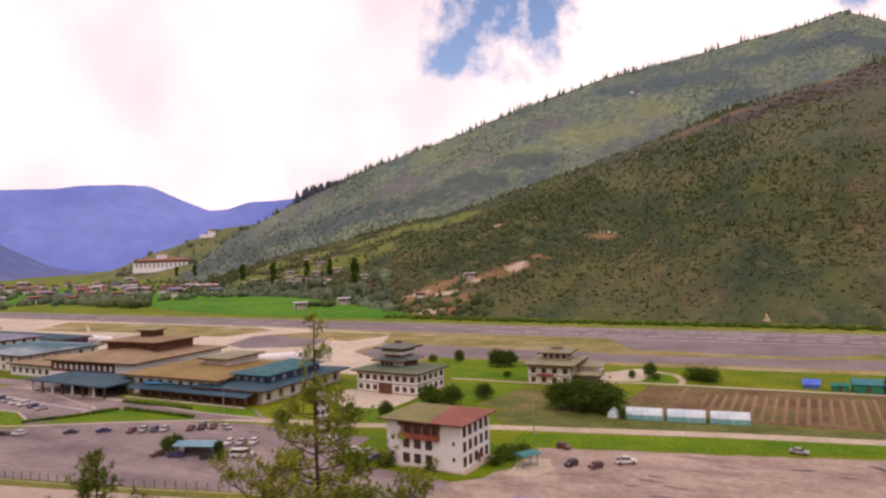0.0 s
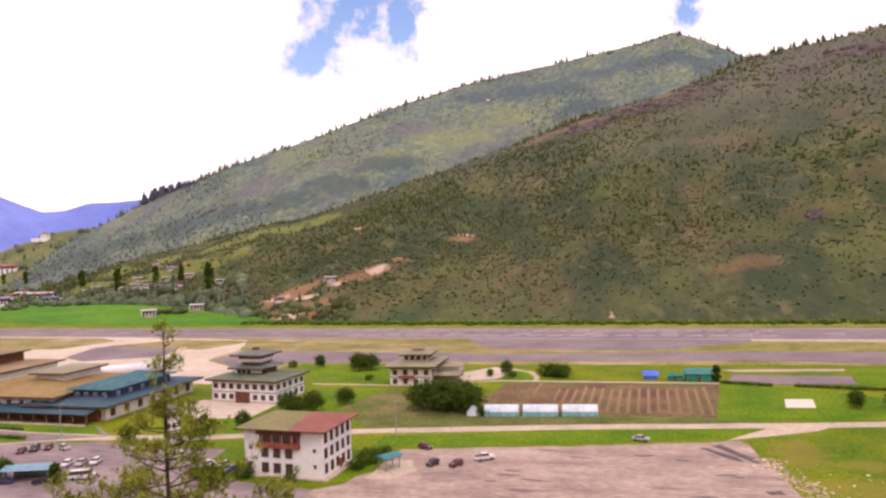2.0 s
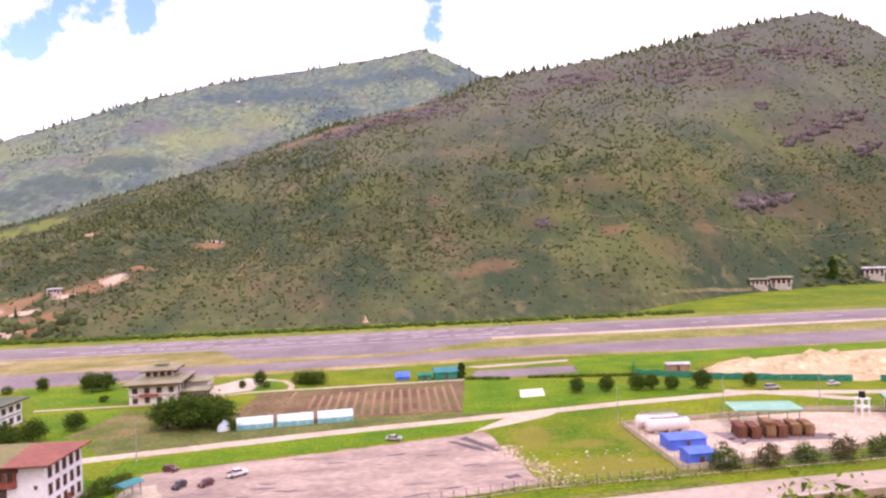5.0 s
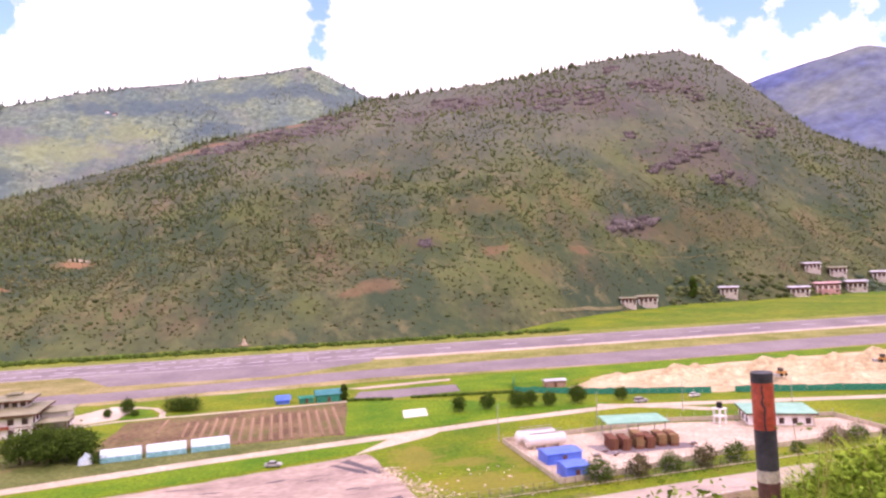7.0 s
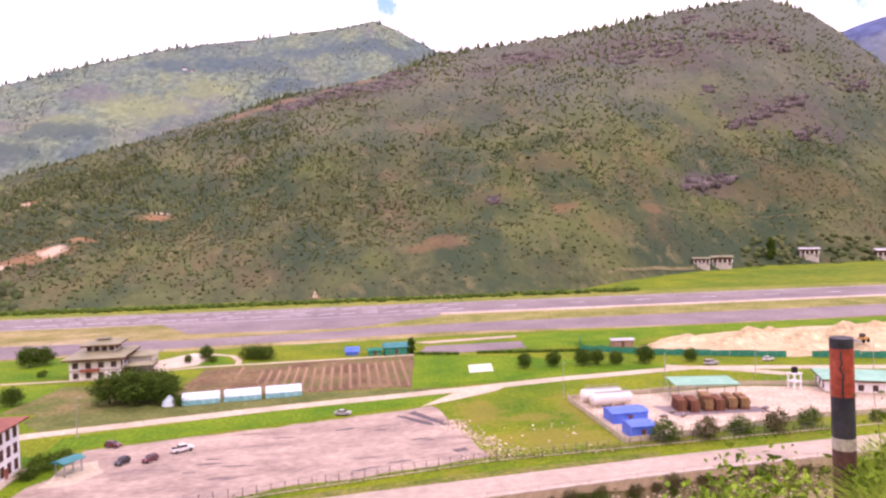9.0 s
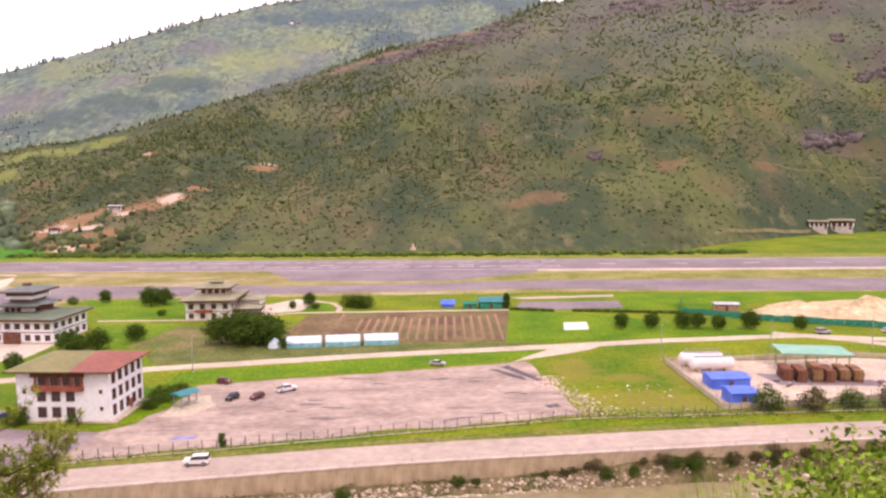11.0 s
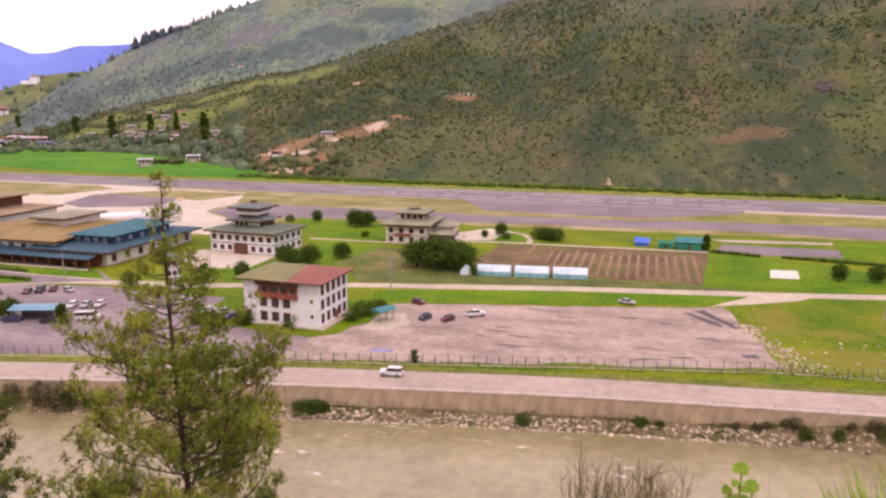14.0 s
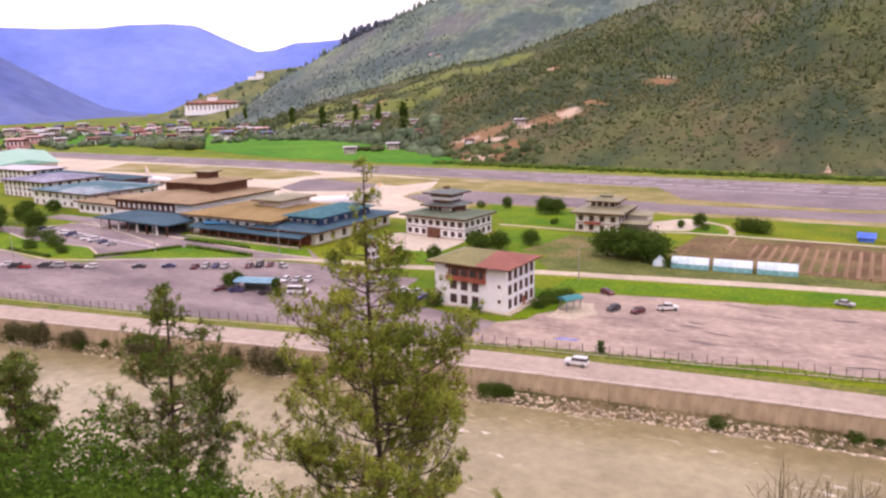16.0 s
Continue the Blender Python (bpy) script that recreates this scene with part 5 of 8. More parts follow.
part("back_wall", cubes(-29.5, 27.5, 2.6, 3.0, 0, 3.4), REDWOOD, walkway, "red-brown panelled wall")
part("kerb", cubes(-30, 28, -4.2, -3.4, 0, 0.5), CONCRETE, walkway)
# mottled teal roof; its white patches are sky glare painted into the colour
side_office = block("office_block", (-380.0, -329.0, 194.0, 232.0), 8.0, 2, "white two-storey office block with teal blue roof", roof=surf("glare_mottled_teal_sheet", (0.07, 0.16, 0.19), (0.42, 0.45, 0.48), 0.035, rough=0.75, fine=6, spread=(0.48, 0.70)), over=2.0, rise=2.4, wall=WHITE, front=8, side=6, win=(1.4, 1.5), band_mat=CREAM)
block("office_block", (-328.5, -285.0, 188.0, 216.0), 5.8, 1, "low white office wing with tan roof", roof=TAN, over=1.6, rise=1.6, front=9, side=5, win=(1.6, 1.9))
block("office_block", (-436.0, -392.0, 207.0, 240.0), 9.4, 3, "three-storey white office block with grey roof", roof=surf("lilac_grey_sheet", (0.13, 0.13, 0.20), (0.34, 0.33, 0.40), 0.05, rough=0.75, fine=6), over=2.0, rise=2.0, wall=WHITE, front=9, side=6, win=(1.5, 1.6), band_mat=CREAM)
block("office_block", (-470.0, -380.0, 246.0, 262.0), 7.0, 2, "long navy-fronted building with grey roof", roof=BLUEROOF, over=1.8, rise=1.8, wall=surf("navy_wall", (0.05, 0.06, 0.12), (0.08, 0.09, 0.16), 0.3), front=14, side=3, win=(1.8, 1.6))
block("office_block", (-560.0, -470.0, 240.0, 262.0), 9.5, 3, "long white three-storey building with grey roof", roof=GREYROOF, over=1.6, rise=1.6, front=16, side=4, win=(2.2, 1.7))
hangar = thing("hangar", pose(-581, 293, 0, 0, 0, -25), "large aircraft hangar with pale mint metal roof", "hangar")
part("wall", cubes(-78, 78, -18, 18, 0, 10.5), CREAM, hangar)
bm = solid(bmesh.new(), [(-80, -20, 10.5), (80, -20, 10.5), (80, 20, 10.5), (-80, 20, 10.5), (-80, 0, 13.5), (80, 0, 13.5)], [(0, 1, 5, 4), (2, 3, 4, 5), (0, 4, 3), (1, 2, 5), (0, 3, 2, 1)])
part("roof", bm, MINTROOF, hangar)
part("door", cubes(78, 78.25, -14, 14, 0, 8.5), STEEL, hangar, "grey sliding hangar door")


# ---- aircraft ----
def aircraft(m, fin):
    o = thing("aircraft", m, "parked white passenger aircraft with coloured tail fin", "aircraft", "parked aircraft")
    bm = bmesh.new()
    rings = ((-17.5, 0.3, 3.2), (-16, 1.1, 3.0), (-13.5, 1.75, 2.9), (-9, 1.95, 2.9), (6, 1.95, 2.9), (11, 1.5, 3.2), (16.5, 0.4, 3.9))
    loops = []
    for x, r, z in rings:
        loops.append([bm.verts.new((x, math.cos(k * math.pi / 6) * r, z + math.sin(k * math.pi / 6) * r)) for k in range(12)])
    for a, b in zip(loops, loops[1:]):
        for k in range(12):
            bm.faces.new((a[k], a[(k + 1) % 12], b[(k + 1) % 12], b[k]))
    bm.faces.new(loops[0])
    bm.faces.new(loops[-1])
    part("fuselage", bm, WHITE, o)
    for s in (-1, 1):
        part("wing", solid(bmesh.new(), [(-3, 1.5 * s, 2.0), (3, 1.5 * s, 2.0), (5.6, 17 * s, 3.4), (3.8, 17 * s, 3.4), (-3, 1.5 * s, 2.4), (3, 1.5 * s, 2.3), (5.6, 17 * s, 3.5), (3.8, 17 * s, 3.5)], [(0, 1, 2, 3), (4, 7, 6, 5), (0, 4, 5, 1), (1, 5, 6, 2), (2, 6, 7, 3), (3, 7, 4, 0)]), STEEL, o)
        part("tailplane", solid(bmesh.new(), [(11, 0.4 * s, 4.2), (15, 0.4 * s, 4.2), (16.5, 6 * s, 4.6), (14.8, 6 * s, 4.6), (11, 0.4 * s, 4.4), (15, 0.4 * s, 4.4), (16.5, 6 * s, 4.7), (14.8, 6 * s, 4.7)], [(0, 1, 2, 3), (4, 7, 6, 5), (0, 4, 5, 1), (1, 5, 6, 2), (2, 6, 7, 3), (3, 7, 4, 0)]), STEEL, o)
        part("engine", tube(bmesh.new(), (-3.2, 5.6 * s, 1.7), (0.6, 5.6 * s, 1.8), 1.0, 0.8, 10), STEEL, o)
        part("main_wheel", tube(bmesh.new(), (1.5, 2.6 * s - 0.3, 0.5), (1.5, 2.6 * s + 0.3, 0.5), 0.5, 0.5, 10), RUBBER, o)
        part("gear_leg", tube(bmesh.new(), (1.5, 2.4 * s, 0.5), (1.3, 2.0 * s, 2.1), 0.12, 0.12, 6), STEEL, o)
    part("nose_leg", tube(bmesh.new(), (-12.5, 0, 0.3), (-12.5, 0, 1.6), 0.12, 0.12, 6), STEEL, o)
    part("nose_wheel", tube(bmesh.new(), (-12.5, -0.2, 0.4), (-12.5, 0.2, 0.4), 0.4, 0.4, 10), RUBBER, o)
    part("tail_fin", solid(bmesh.new(), [(10, -0.2, 4.4), (15.5, -0.2, 4.0), (18.2, -0.1, 10.6), (15.8, -0.1, 10.6), (10, 0.2, 4.4), (15.5, 0.2, 4.0), (18.2, 0.1, 10.6), (15.8, 0.1, 10.6)], [(0, 1, 2, 3), (4, 7, 6, 5), (0, 4, 5, 1), (1, 5, 6, 2), (2, 6, 7, 3), (3, 7, 4, 0)]), fin, o, "pale and orange tail fin")
    return o


FIN = surf("fin_paint", (0.78, 0.72, 0.66), (0.80, 0.50, 0.22), 0.35, rough=0.4, spread=(0.5, 0.6))
for pts_ in ([(-290, 170), (-248, 167.5), (-212, 166.5), (-181, 164.5), (-158, 165.5)], [(-330, 127.5), (-270, 123.5), (-238, 122.5), (-221, 130), (-196, 144.5), (-169, 158), (-150, 164)], [(-301, 167), (-294, 173.5), (-223, 155.5), (-220, 147)], [(-300, 142), (-284, 139), (-263, 140), (-243, 141), (-228, 135)]):
    band("kerb", pts_, 0.7, 0.22, APRON, "pale concrete kerb", "kerb")
aircraft(pose(-392, 278, 0.05, 0, 0, 170), FIN)
aircraft(pose(-222, 258, 0.05, 0, 0, 35), FIN)

# ---- greenhouses, sheds and the fuel yard ----
BASEFILM = surf("green_base_film", (0.16, 0.42, 0.46), (0.26, 0.54, 0.57), 0.4, rough=0.4, fine=5)


def greenhouse(m):
    o = thing("greenhouse", m, "film-covered tunnel greenhouse with pale roof and teal base", "greenhouse", "row of greenhouses")
    n, L, R_ = 9, 5.15, 2.7
    arc = [(-math.cos(math.pi * k / (n - 1)) * R_, 0.7 + math.sin(math.pi * k / (n - 1)) * 2.3) for k in range(n)]
    bm = bmesh.new()
    a = [bm.verts.new((-L, y, z)) for y, z in arc]
    b = [bm.verts.new((L, y, z)) for y, z in arc]
    for k in range(n - 1):
        bm.faces.new((a[k], b[k], b[k + 1], a[k + 1]))
    part("cover", bm, FILM, o, "whitish plastic film")
    for x, vs_ in ((-L, a), (L, b)):
        part("end_panel", solid(bmesh.new(), [(x, y, z) for y, z in arc] + [(x, R_, 0), (x, -R_, 0)], [tuple(range(n + 2))]), FILM, o)
    for s in (-1, 1):
        part("base_panel", cubes(-L, L, s * R_ - 0.05, s * R_ + 0.05, 0, 1.4), BASEFILM, o, "teal base film")
    for k in range(6):
        x = -L + k * 2 * L / 5
        hoop = bmesh.new()
        for (y0, z0), (y1, z1) in zip(arc, arc[1:]):
            tube(hoop, (x, y0 * 1.01, z0 * 1.012), (x, y1 * 1.01, z1 * 1.012), 0.035, 0.035, 5)
        part("hoop", hoop, STEEL, o)
    return o


g = greenhouse(pose(-48.8, 208.2, 0.05, 0, 0, 8))
copy_thing(g, pose(-37.4, 209.9, 0.05, 0, 0, 8))
copy_thing(g, pose(-26.0, 211.6, 0.05, 0, 0, 8))


# heap under white film beside the greenhouses
heap_ = bmesh.new()
bmesh.ops.create_icosphere(heap_, subdivisions=2, radius=1.0)
for v in heap_.verts:
    v.co = Vector((v.co.x * 2.1, v.co.y * 1.4, max(-0.02, v.co.z) * 3.2 * (1 + 0.25 * noise.noise(v.co * 2)) * (1 - 0.25 * abs(v.co.x))))
heap_ = part("covered_heap", heap_, FILM, None)
heap_.matrix_basis = pose(-57.2, 206.0, 0.05, 0, 0, 20)
tagged(heap_, "small heap covered with whitish plastic film", "heap")


def shed(name, m, w, d, h, wall_mat, roof_mat, label, category="shed", pitch=0.9, posts=False, over=0.5, door=True):
    o = thing(name, m, label, category)
    if posts:
        for x in (-w / 2 + 0.2, w / 2 - 0.2):
            for y in (-d / 2 + 0.2, d / 2 - 0.2):
                part("post", cubes(x - 0.1, x + 0.1, y - 0.1, y + 0.1, 0, h), wall_mat, o)
    else:
        part("wall", cubes(-w / 2, w / 2, -d / 2, d / 2, 0, h), wall_mat, o)
        if door:
            part("door", cubes(-0.5, 0.5, -d / 2 - 0.06, -d / 2 + 0.05, 0.05, min(2.0, h - 0.2)), TIMBER, o)
    X, Y = w / 2 + over, d / 2 + over
    bm = solid(bmesh.new(), [(-X, -Y, h), (X, -Y, h), (X, Y, h), (-X, Y, h), (-X, 0, h + pitch), (X, 0, h + pitch), (-X, -Y, h - 0.12), (X, -Y, h - 0.12), (X, Y, h - 0.12), (-X, Y, h - 0.12)],
               [(0, 1, 5, 4), (2, 3, 4, 5), (6, 9, 8, 7), (0, 6, 7, 1), (2, 8, 9, 3), (1, 7, 8, 2, 5), (3, 9, 6, 0, 4)])
    part("roof", bm, roof_mat, o)
    return o


shed("green_shed", pose(9.5, 269, 0, 0, 0, 4), 9, 6, 2.9, NET, TEALROOF, "green netted shed with teal roof beside the field", pitch=1.4)
shed("market_stall", pose(1.5, 268.5, 0, 0, 0, 4), 5, 4, 2.0, NET, NET, "low green netted stall", pitch=0.6)
shed("tent", pose(-7, 270.5, 0, 0, 0, 0), 4.6, 4, 1.5, COBALT, COBALT, "bright blue tent beside the field path", "tent", pitch=1.5, door=False)
shed("guard_booth", pose(-63.2, 153.0, 0, 0, 0, 60), 4.4, 3.0, 3.0, STEEL, TEALROOF, "small open shelter with teal roof at the lot edge", "shelter", pitch=0.5, posts=True)
shed("hut", pose(96, 262, 0, 0, 0, -5), 8, 4, 2.6, surf("brick_brown", (0.30, 0.17, 0.12), (0.42, 0.27, 0.2), 0.6), GREYROOF, "small brown hut beside the green netting", pitch=0.5)
lean = shed("blue_shelter", pose(-144.5, 129.5, 0, 0, 0, 20), 10.5, 5.0, 2.9, STEEL, surf("faded_blue_sheet", (0.10, 0.27, 0.36), (0.17, 0.36, 0.44), 0.3, rough=0.5, fine=6), "open shelter with faded blue roof in the parking lot", "shelter", pitch=0.6, posts=True)
part("back_wall", cubes(-5.2, 5.2, 2.2, 2.35, 0, 2.8), STEEL, lean)

# fuel yard
slab("fuel_yard", [(53.5, 188.5), (55.5, 150.5), (105, 160), (155, 161), (154, 182), (106, 193)], 0.055, surf("yard_gravel", (0.47, 0.365, 0.27), (0.60, 0.475, 0.36), 0.15, fine=7), "pinkish gravel yard", "yard", ragged=0.3)
yard = thing("yard_wall", pose(0, 0, 0), "low concrete wall around the fuel yard", "wall", kind="structure")
corners = [(53.5, 188.5), (55.5, 150.5), (66, 151.5), (106, 160), (155, 161), (154, 184), (106, 194.5), (53.5, 188.5)]
for a, b in zip(corners, corners[1:]):
    L = math.dist(a, b)
    o = part("panel", cubes(0, L, -0.12, 0.12, 0, 1.3), CONCRETE, yard)
    o.matrix_basis = pose(a[0], a[1], 0, 0, 0, math.degrees(math.atan2(b[1] - a[1], b[0] - a[0])))
    n = max(1, int(L / 4))
    for k in range(n):
        p = Vector(a).lerp(Vector(b), k / n)
        o = part("post", cubes(-0.05, 0.05, -0.05, 0.05, 1.3, 2.4), STEEL, yard)
        o.matrix_basis = pose(p.x, p.y, 0)
tank = thing("fuel_tank", pose(62.8, 180.0, 0, 0, 0, 3), "large white horizontal fuel tank on saddles", "tank")
bm = bmesh.new()
prof = ((-5.8, 0.3), (-5.6, 1.1), (-5.1, 1.6), (5.1, 1.6), (5.6, 1.1), (5.8, 0.3))
rows_ = [[bm.verts.new((x, math.cos(k * math.pi / 8) * r, 2.3 + math.sin(k * math.pi / 8) * r)) for k in range(16)] for x, r in prof]
for a, b in zip(rows_, rows_[1:]):
    for k in range(16):
        bm.faces.new((a[k], a[(k + 1) % 16], b[(k + 1) % 16], b[k]))
bm.faces.new(rows_[0])
bm.faces.new(rows_[-1])
part("shell", bm, surf("tank_paint", (0.72, 0.66, 0.62), (0.80, 0.75, 0.72), 0.4, rough=0.4, fine=5, fine_mix=0.08), tank)
for x in (-3.6, 0, 3.6):
    part("saddle", cubes(x - 0.3, x + 0.3, -1.3, 1.3, 0, 1.2), CONCRETE, tank)
part("walkway", cubes(-4.6, 4.6, -0.5, 0.5, 3.92, 4.02), STEEL, tank)
for x in (-4.5, -1.5, 1.5, 4.5):
    part("guard_rail", tube(bmesh.new(), (x, -0.5, 4.0), (x, -0.5, 4.9), 0.05, 0.05, 6), STEEL, tank)
part("guard_rail", tube(bmesh.new(), (-4.5, -0.5, 4.9), (4.5, -0.5, 4.9), 0.05, 0.05, 6), STEEL, tank)
copy_thing(tank, pose(61.6, 184.6, 0, 0, 0, 3))
shed("blue_shed", pose(62.0, 167.5, 0.05, 0, 0, 4), 9.0, 6.0, 2.6, COBALT, COBALT, "bright blue corrugated shed in the fuel yard", pitch=0.5, over=0.3)
shed("blue_shed", pose(60.6, 155.5, 0.05, 0, 0, 4), 5.6, 5.5, 2.8, COBALT, COBALT, "small bright blue corrugated shed", pitch=0.5, over=0.3)
can = thing("loading_canopy", pose(89.0, 182.0, 0, 0, 0, -8), "pale mint roofed loading canopy on posts", "canopy")
part("roof", hip(bmesh.new(), -8.5, 8.5, -5.0, 5.0, 5.2, 0.5), MINTROOF, can)
for x in (-7.5, 0, 7.5):
    for y in (-4.2, 4.2):
        part("post", cubes(x - 0.12, x + 0.12, y - 0.12, y + 0.12, 0, 5.0), STEEL, can)
CRATE = surf("pale_crates", (0.26, 0.155, 0.07), (0.36, 0.22, 0.11), 0.5, fine=6)
RUST = surf("rusty_crates", (0.16, 0.06, 0.045), (0.27, 0.125, 0.07), 0.5, fine=6)
bm = bmesh.new()
rings = []
for z_, k_ in ((0, 1.0), (0.12, 1.0), (0.13, 0.86), (0.26, 0.86), (0.27, 1.0), (0.40, 1.0), (0.41, 0.86), (0.54, 0.86), (0.55, 1.0), (0.70, 1.0)):
    rings.append([bm.verts.new((sx * 1.1 * k_, sy * 0.9 * k_, z_)) for sx, sy in ((-1, -1), (1, -1), (1, 1), (-1, 1))])
for a, b in zip(rings, rings[1:]):
    for k in range(4):
        bm.faces.new((a[k], a[(k + 1) % 4], b[(k + 1) % 4], b[k]))
bm.faces.new(rings[0][::-1])
bm.faces.new(rings[-1])
rack_mesh = {}
for mat_ in (RUST, CRATE):
    me_ = bpy.data.meshes.new("crate")
    bm.to_mesh(me_)
    me_.materials.append(mat_)
    rack_mesh[mat_.name] = me_
bm.free()
for x, y, levels, turn, mat_ in ((79.0, 175.0, 4, -8, RUST), (81.8, 173.6, 4, -8, RUST), (85.6, 173.8, 5, -8, CRATE), (88.4, 173.4, 4, -8, RUST), (92.2, 174.2, 4, -8, CRATE), (95.2, 173.6, 4, -8, CRATE)):
    rack = thing("stacked_crates", pose(x, y, 0.07, 0, 0, turn), "tall stack of rusty brown ribbed crates", "crates", "crates in the yard")
    for lv in range(levels):
        for k in range(3):
            o = new("crate", rack_mesh[(mat_ if (lv + k) % 4 else RUST).name])
            o.parent = rack
            o.matrix_basis = pose(0.12 * ((lv * 7 + k * 3) % 3 - 1), -3 + k * 2.1, lv * 0.76, 0, 0, (lv * 5 + k * 7) % 5 - 2)
for x, y, w, d in ((72, 168, 2.2, 1.2), (75.5, 171, 1.4, 1.0), (71, 163, 1.5, 2.2), (100, 170, 2.4, 1.0), (69, 174, 1.2, 1.0), (77, 167.5, 3.0, 0.8)):
    pal = thing("pallet", pose(x, y, 0.055, 0, 0, x * 17 % 60), "dark timber pallet with scrap on the gravel", "pallet", "scrap in the yard")
    part("deck", cubes(-w / 2, w / 2, -d / 2, d / 2, 0.12, 0.2), TIMBER, pal)
    for k in (-1, 0, 1):
        part("runner", cubes(-w / 2, w / 2, k * d * 0.42 - 0.06, k * d * 0.42 + 0.06, 0, 0.12), TIMBER, pal)
    part("scrap", cubes(-w * 0.3, w * 0.25, -d * 0.3, d * 0.3, 0.2, 0.7, 0.08), STEEL, pal)
slab("yard_pad", [(73, 178), (99, 172), (100, 167), (75, 168)], 0.07, ASPHALT, "dark concrete pad under the crates", "yard", ragged=0.3)
pump = block("pump_house", (126.0, 143.5, 177.5, 190.5), 4.0, 1, "white pump house with mint green metal roof", roof=MINTROOF, over=0.9, rise=1.5, turn=-22, front=5, side=3, win=(1.1, 1.3), sides="fl", cornice=CREAM)
part("porch_post", cubes(8.2, 8.5, -7.2, -6.9, 0, 3.7), CONCRETE, pump)
wt_ = thing("water_tower", pose(118.8, 187, 0, 0, 0, 10), "small white water tower with black tank", "water tower")
for x in (-1.1, 1.1):
    for y in (-1.1, 1.1):
        part("leg", cubes(x - 0.18, x + 0.18, y - 0.18, y + 0.18, 0, 4.6), WHITE, wt_)
for z in (2.2, 4.4):
    part("platform", cubes(-1.5, 1.5, -1.5, 1.5, z, z + 0.25), WHITE, wt_)
part("tank", tube(bmesh.new(), (0, 0, 4.66), (0, 0, 6.3), 0.85, 0.8, 12), RUBBER, wt_, "black plastic tank")

# sand heaps behind green hoarding
rng = random.Random(31)
for x, y, r, h in ((126, 268, 9, 3.0), (140, 259, 10, 3.4), (150, 264, 11, 6.2), (161, 268, 8, 5.0), (172, 261, 10, 4.6), (187, 258, 14, 8.0), (201, 262, 11, 7.0), (214, 252, 14, 9.0), (233, 250, 18, 10.0), (258, 244, 20, 10.0), (160, 243, 12, 2.0), (181, 240, 13, 2.8), (207, 236, 14, 3.2), (233, 230, 18, 3.6)):
    bm = bmesh.new()
    bmesh.ops.create_grid(bm, x_segments=14, y_segments=14, size=1.0)
    for v in bm.verts:
        d = min(1, v.co.length)
        n_ = noise.noise(Vector((v.co.x * 2.5 + x, v.co.y * 2.5 + y, 0)))
        v.co = Vector((v.co.x * r * 1.2, v.co.y * r * 0.8, max(-0.2, 0.78 * h * (1 - d) ** 0.9 * (1 + 0.5 * n_) - 0.15)))
    o = part("sand_mound", bm, SAND, None)
    o.matrix_basis = pose(x, y, 0.02, 0, 0, rng.uniform(-20, 20))
    tagged(o, "pale mound of excavated sand", "sand mound", "sand mounds")
slab("sand_ground", [(100, 258), (108, 247), (142, 229), (154, 227), (300, 180), (330, 290), (165, 285), (120, 274)], 0.05, SAND, "bare pale sand ground", "ground", ragged=2)


def hoarding(points, h):
    o = thing("hoarding", pose(0, 0, 0), "green sheet hoarding around the sand heaps", "fence", kind="structure")
    for a, b in zip(points, points[1:]):
        n = max(1, round(math.dist(a, b) / 3))
        for k in range(n):
            p, q = Vector(a).lerp(Vector(b), k / n), Vector(a).lerp(Vector(b), (k + 1) / n)
            L = (q - p).length
            c = part("panel", cubes(0.03, L - 0.03, -0.04, 0.04, 0, h * rng.uniform(0.9, 1.05)), NET, o)
            c.matrix_basis = pose(p.x, p.y, 0, rng.uniform(-4, 4), 0, math.degrees(math.atan2(q.y - p.y, q.x - p.x)))


hoarding([(78, 257), (102, 243), (142, 228)], 2.2)
hoarding([(150, 226), (196, 211), (300, 172)], 2.4)
hoarding([(78, 257), (84, 276)], 3.5)
YELLOW = surf("machine_yellow", (0.45, 0.20, 0.03), (0.55, 0.28, 0.06), 0.6, rough=0.5)


def loader(m):
    o = thing("wheel_loader", m, "dusty orange wheel loader on the sand", "loader", "machines on the sand")
    part("body", cubes(-2.4, 1.4, -1.1, 1.1, 0.8, 1.9, 0.1), YELLOW, o)
    part("cab", cubes(-0.6, 0.9, -0.85, 0.85, 1.9, 3.2, 0.1), GLASS, o)
    part("bucket", cubes(2.4, 3.4, -1.3, 1.3, 0.3, 1.4, 0.1), STEEL, o)
    for s in (-1, 1):
        part("arm", tube(bmesh.new(), (0.6, 0.7 * s, 1.6), (2.7, 0.7 * s, 0.9), 0.14, 0.14, 6), YELLOW, o)
        for x in (-1.6, 1.0):
            part("wheel", tube(bmesh.new(), (x, 1.1 * s - 0.25, 0.7), (x, 1.1 * s + 0.25, 0.7), 0.7, 0.7, 12), RUBBER, o)


loader(pose(176, 236, 2.2, 0, 0, 200))
loader(pose(222, 237, 4.2, 0, 0, 160))


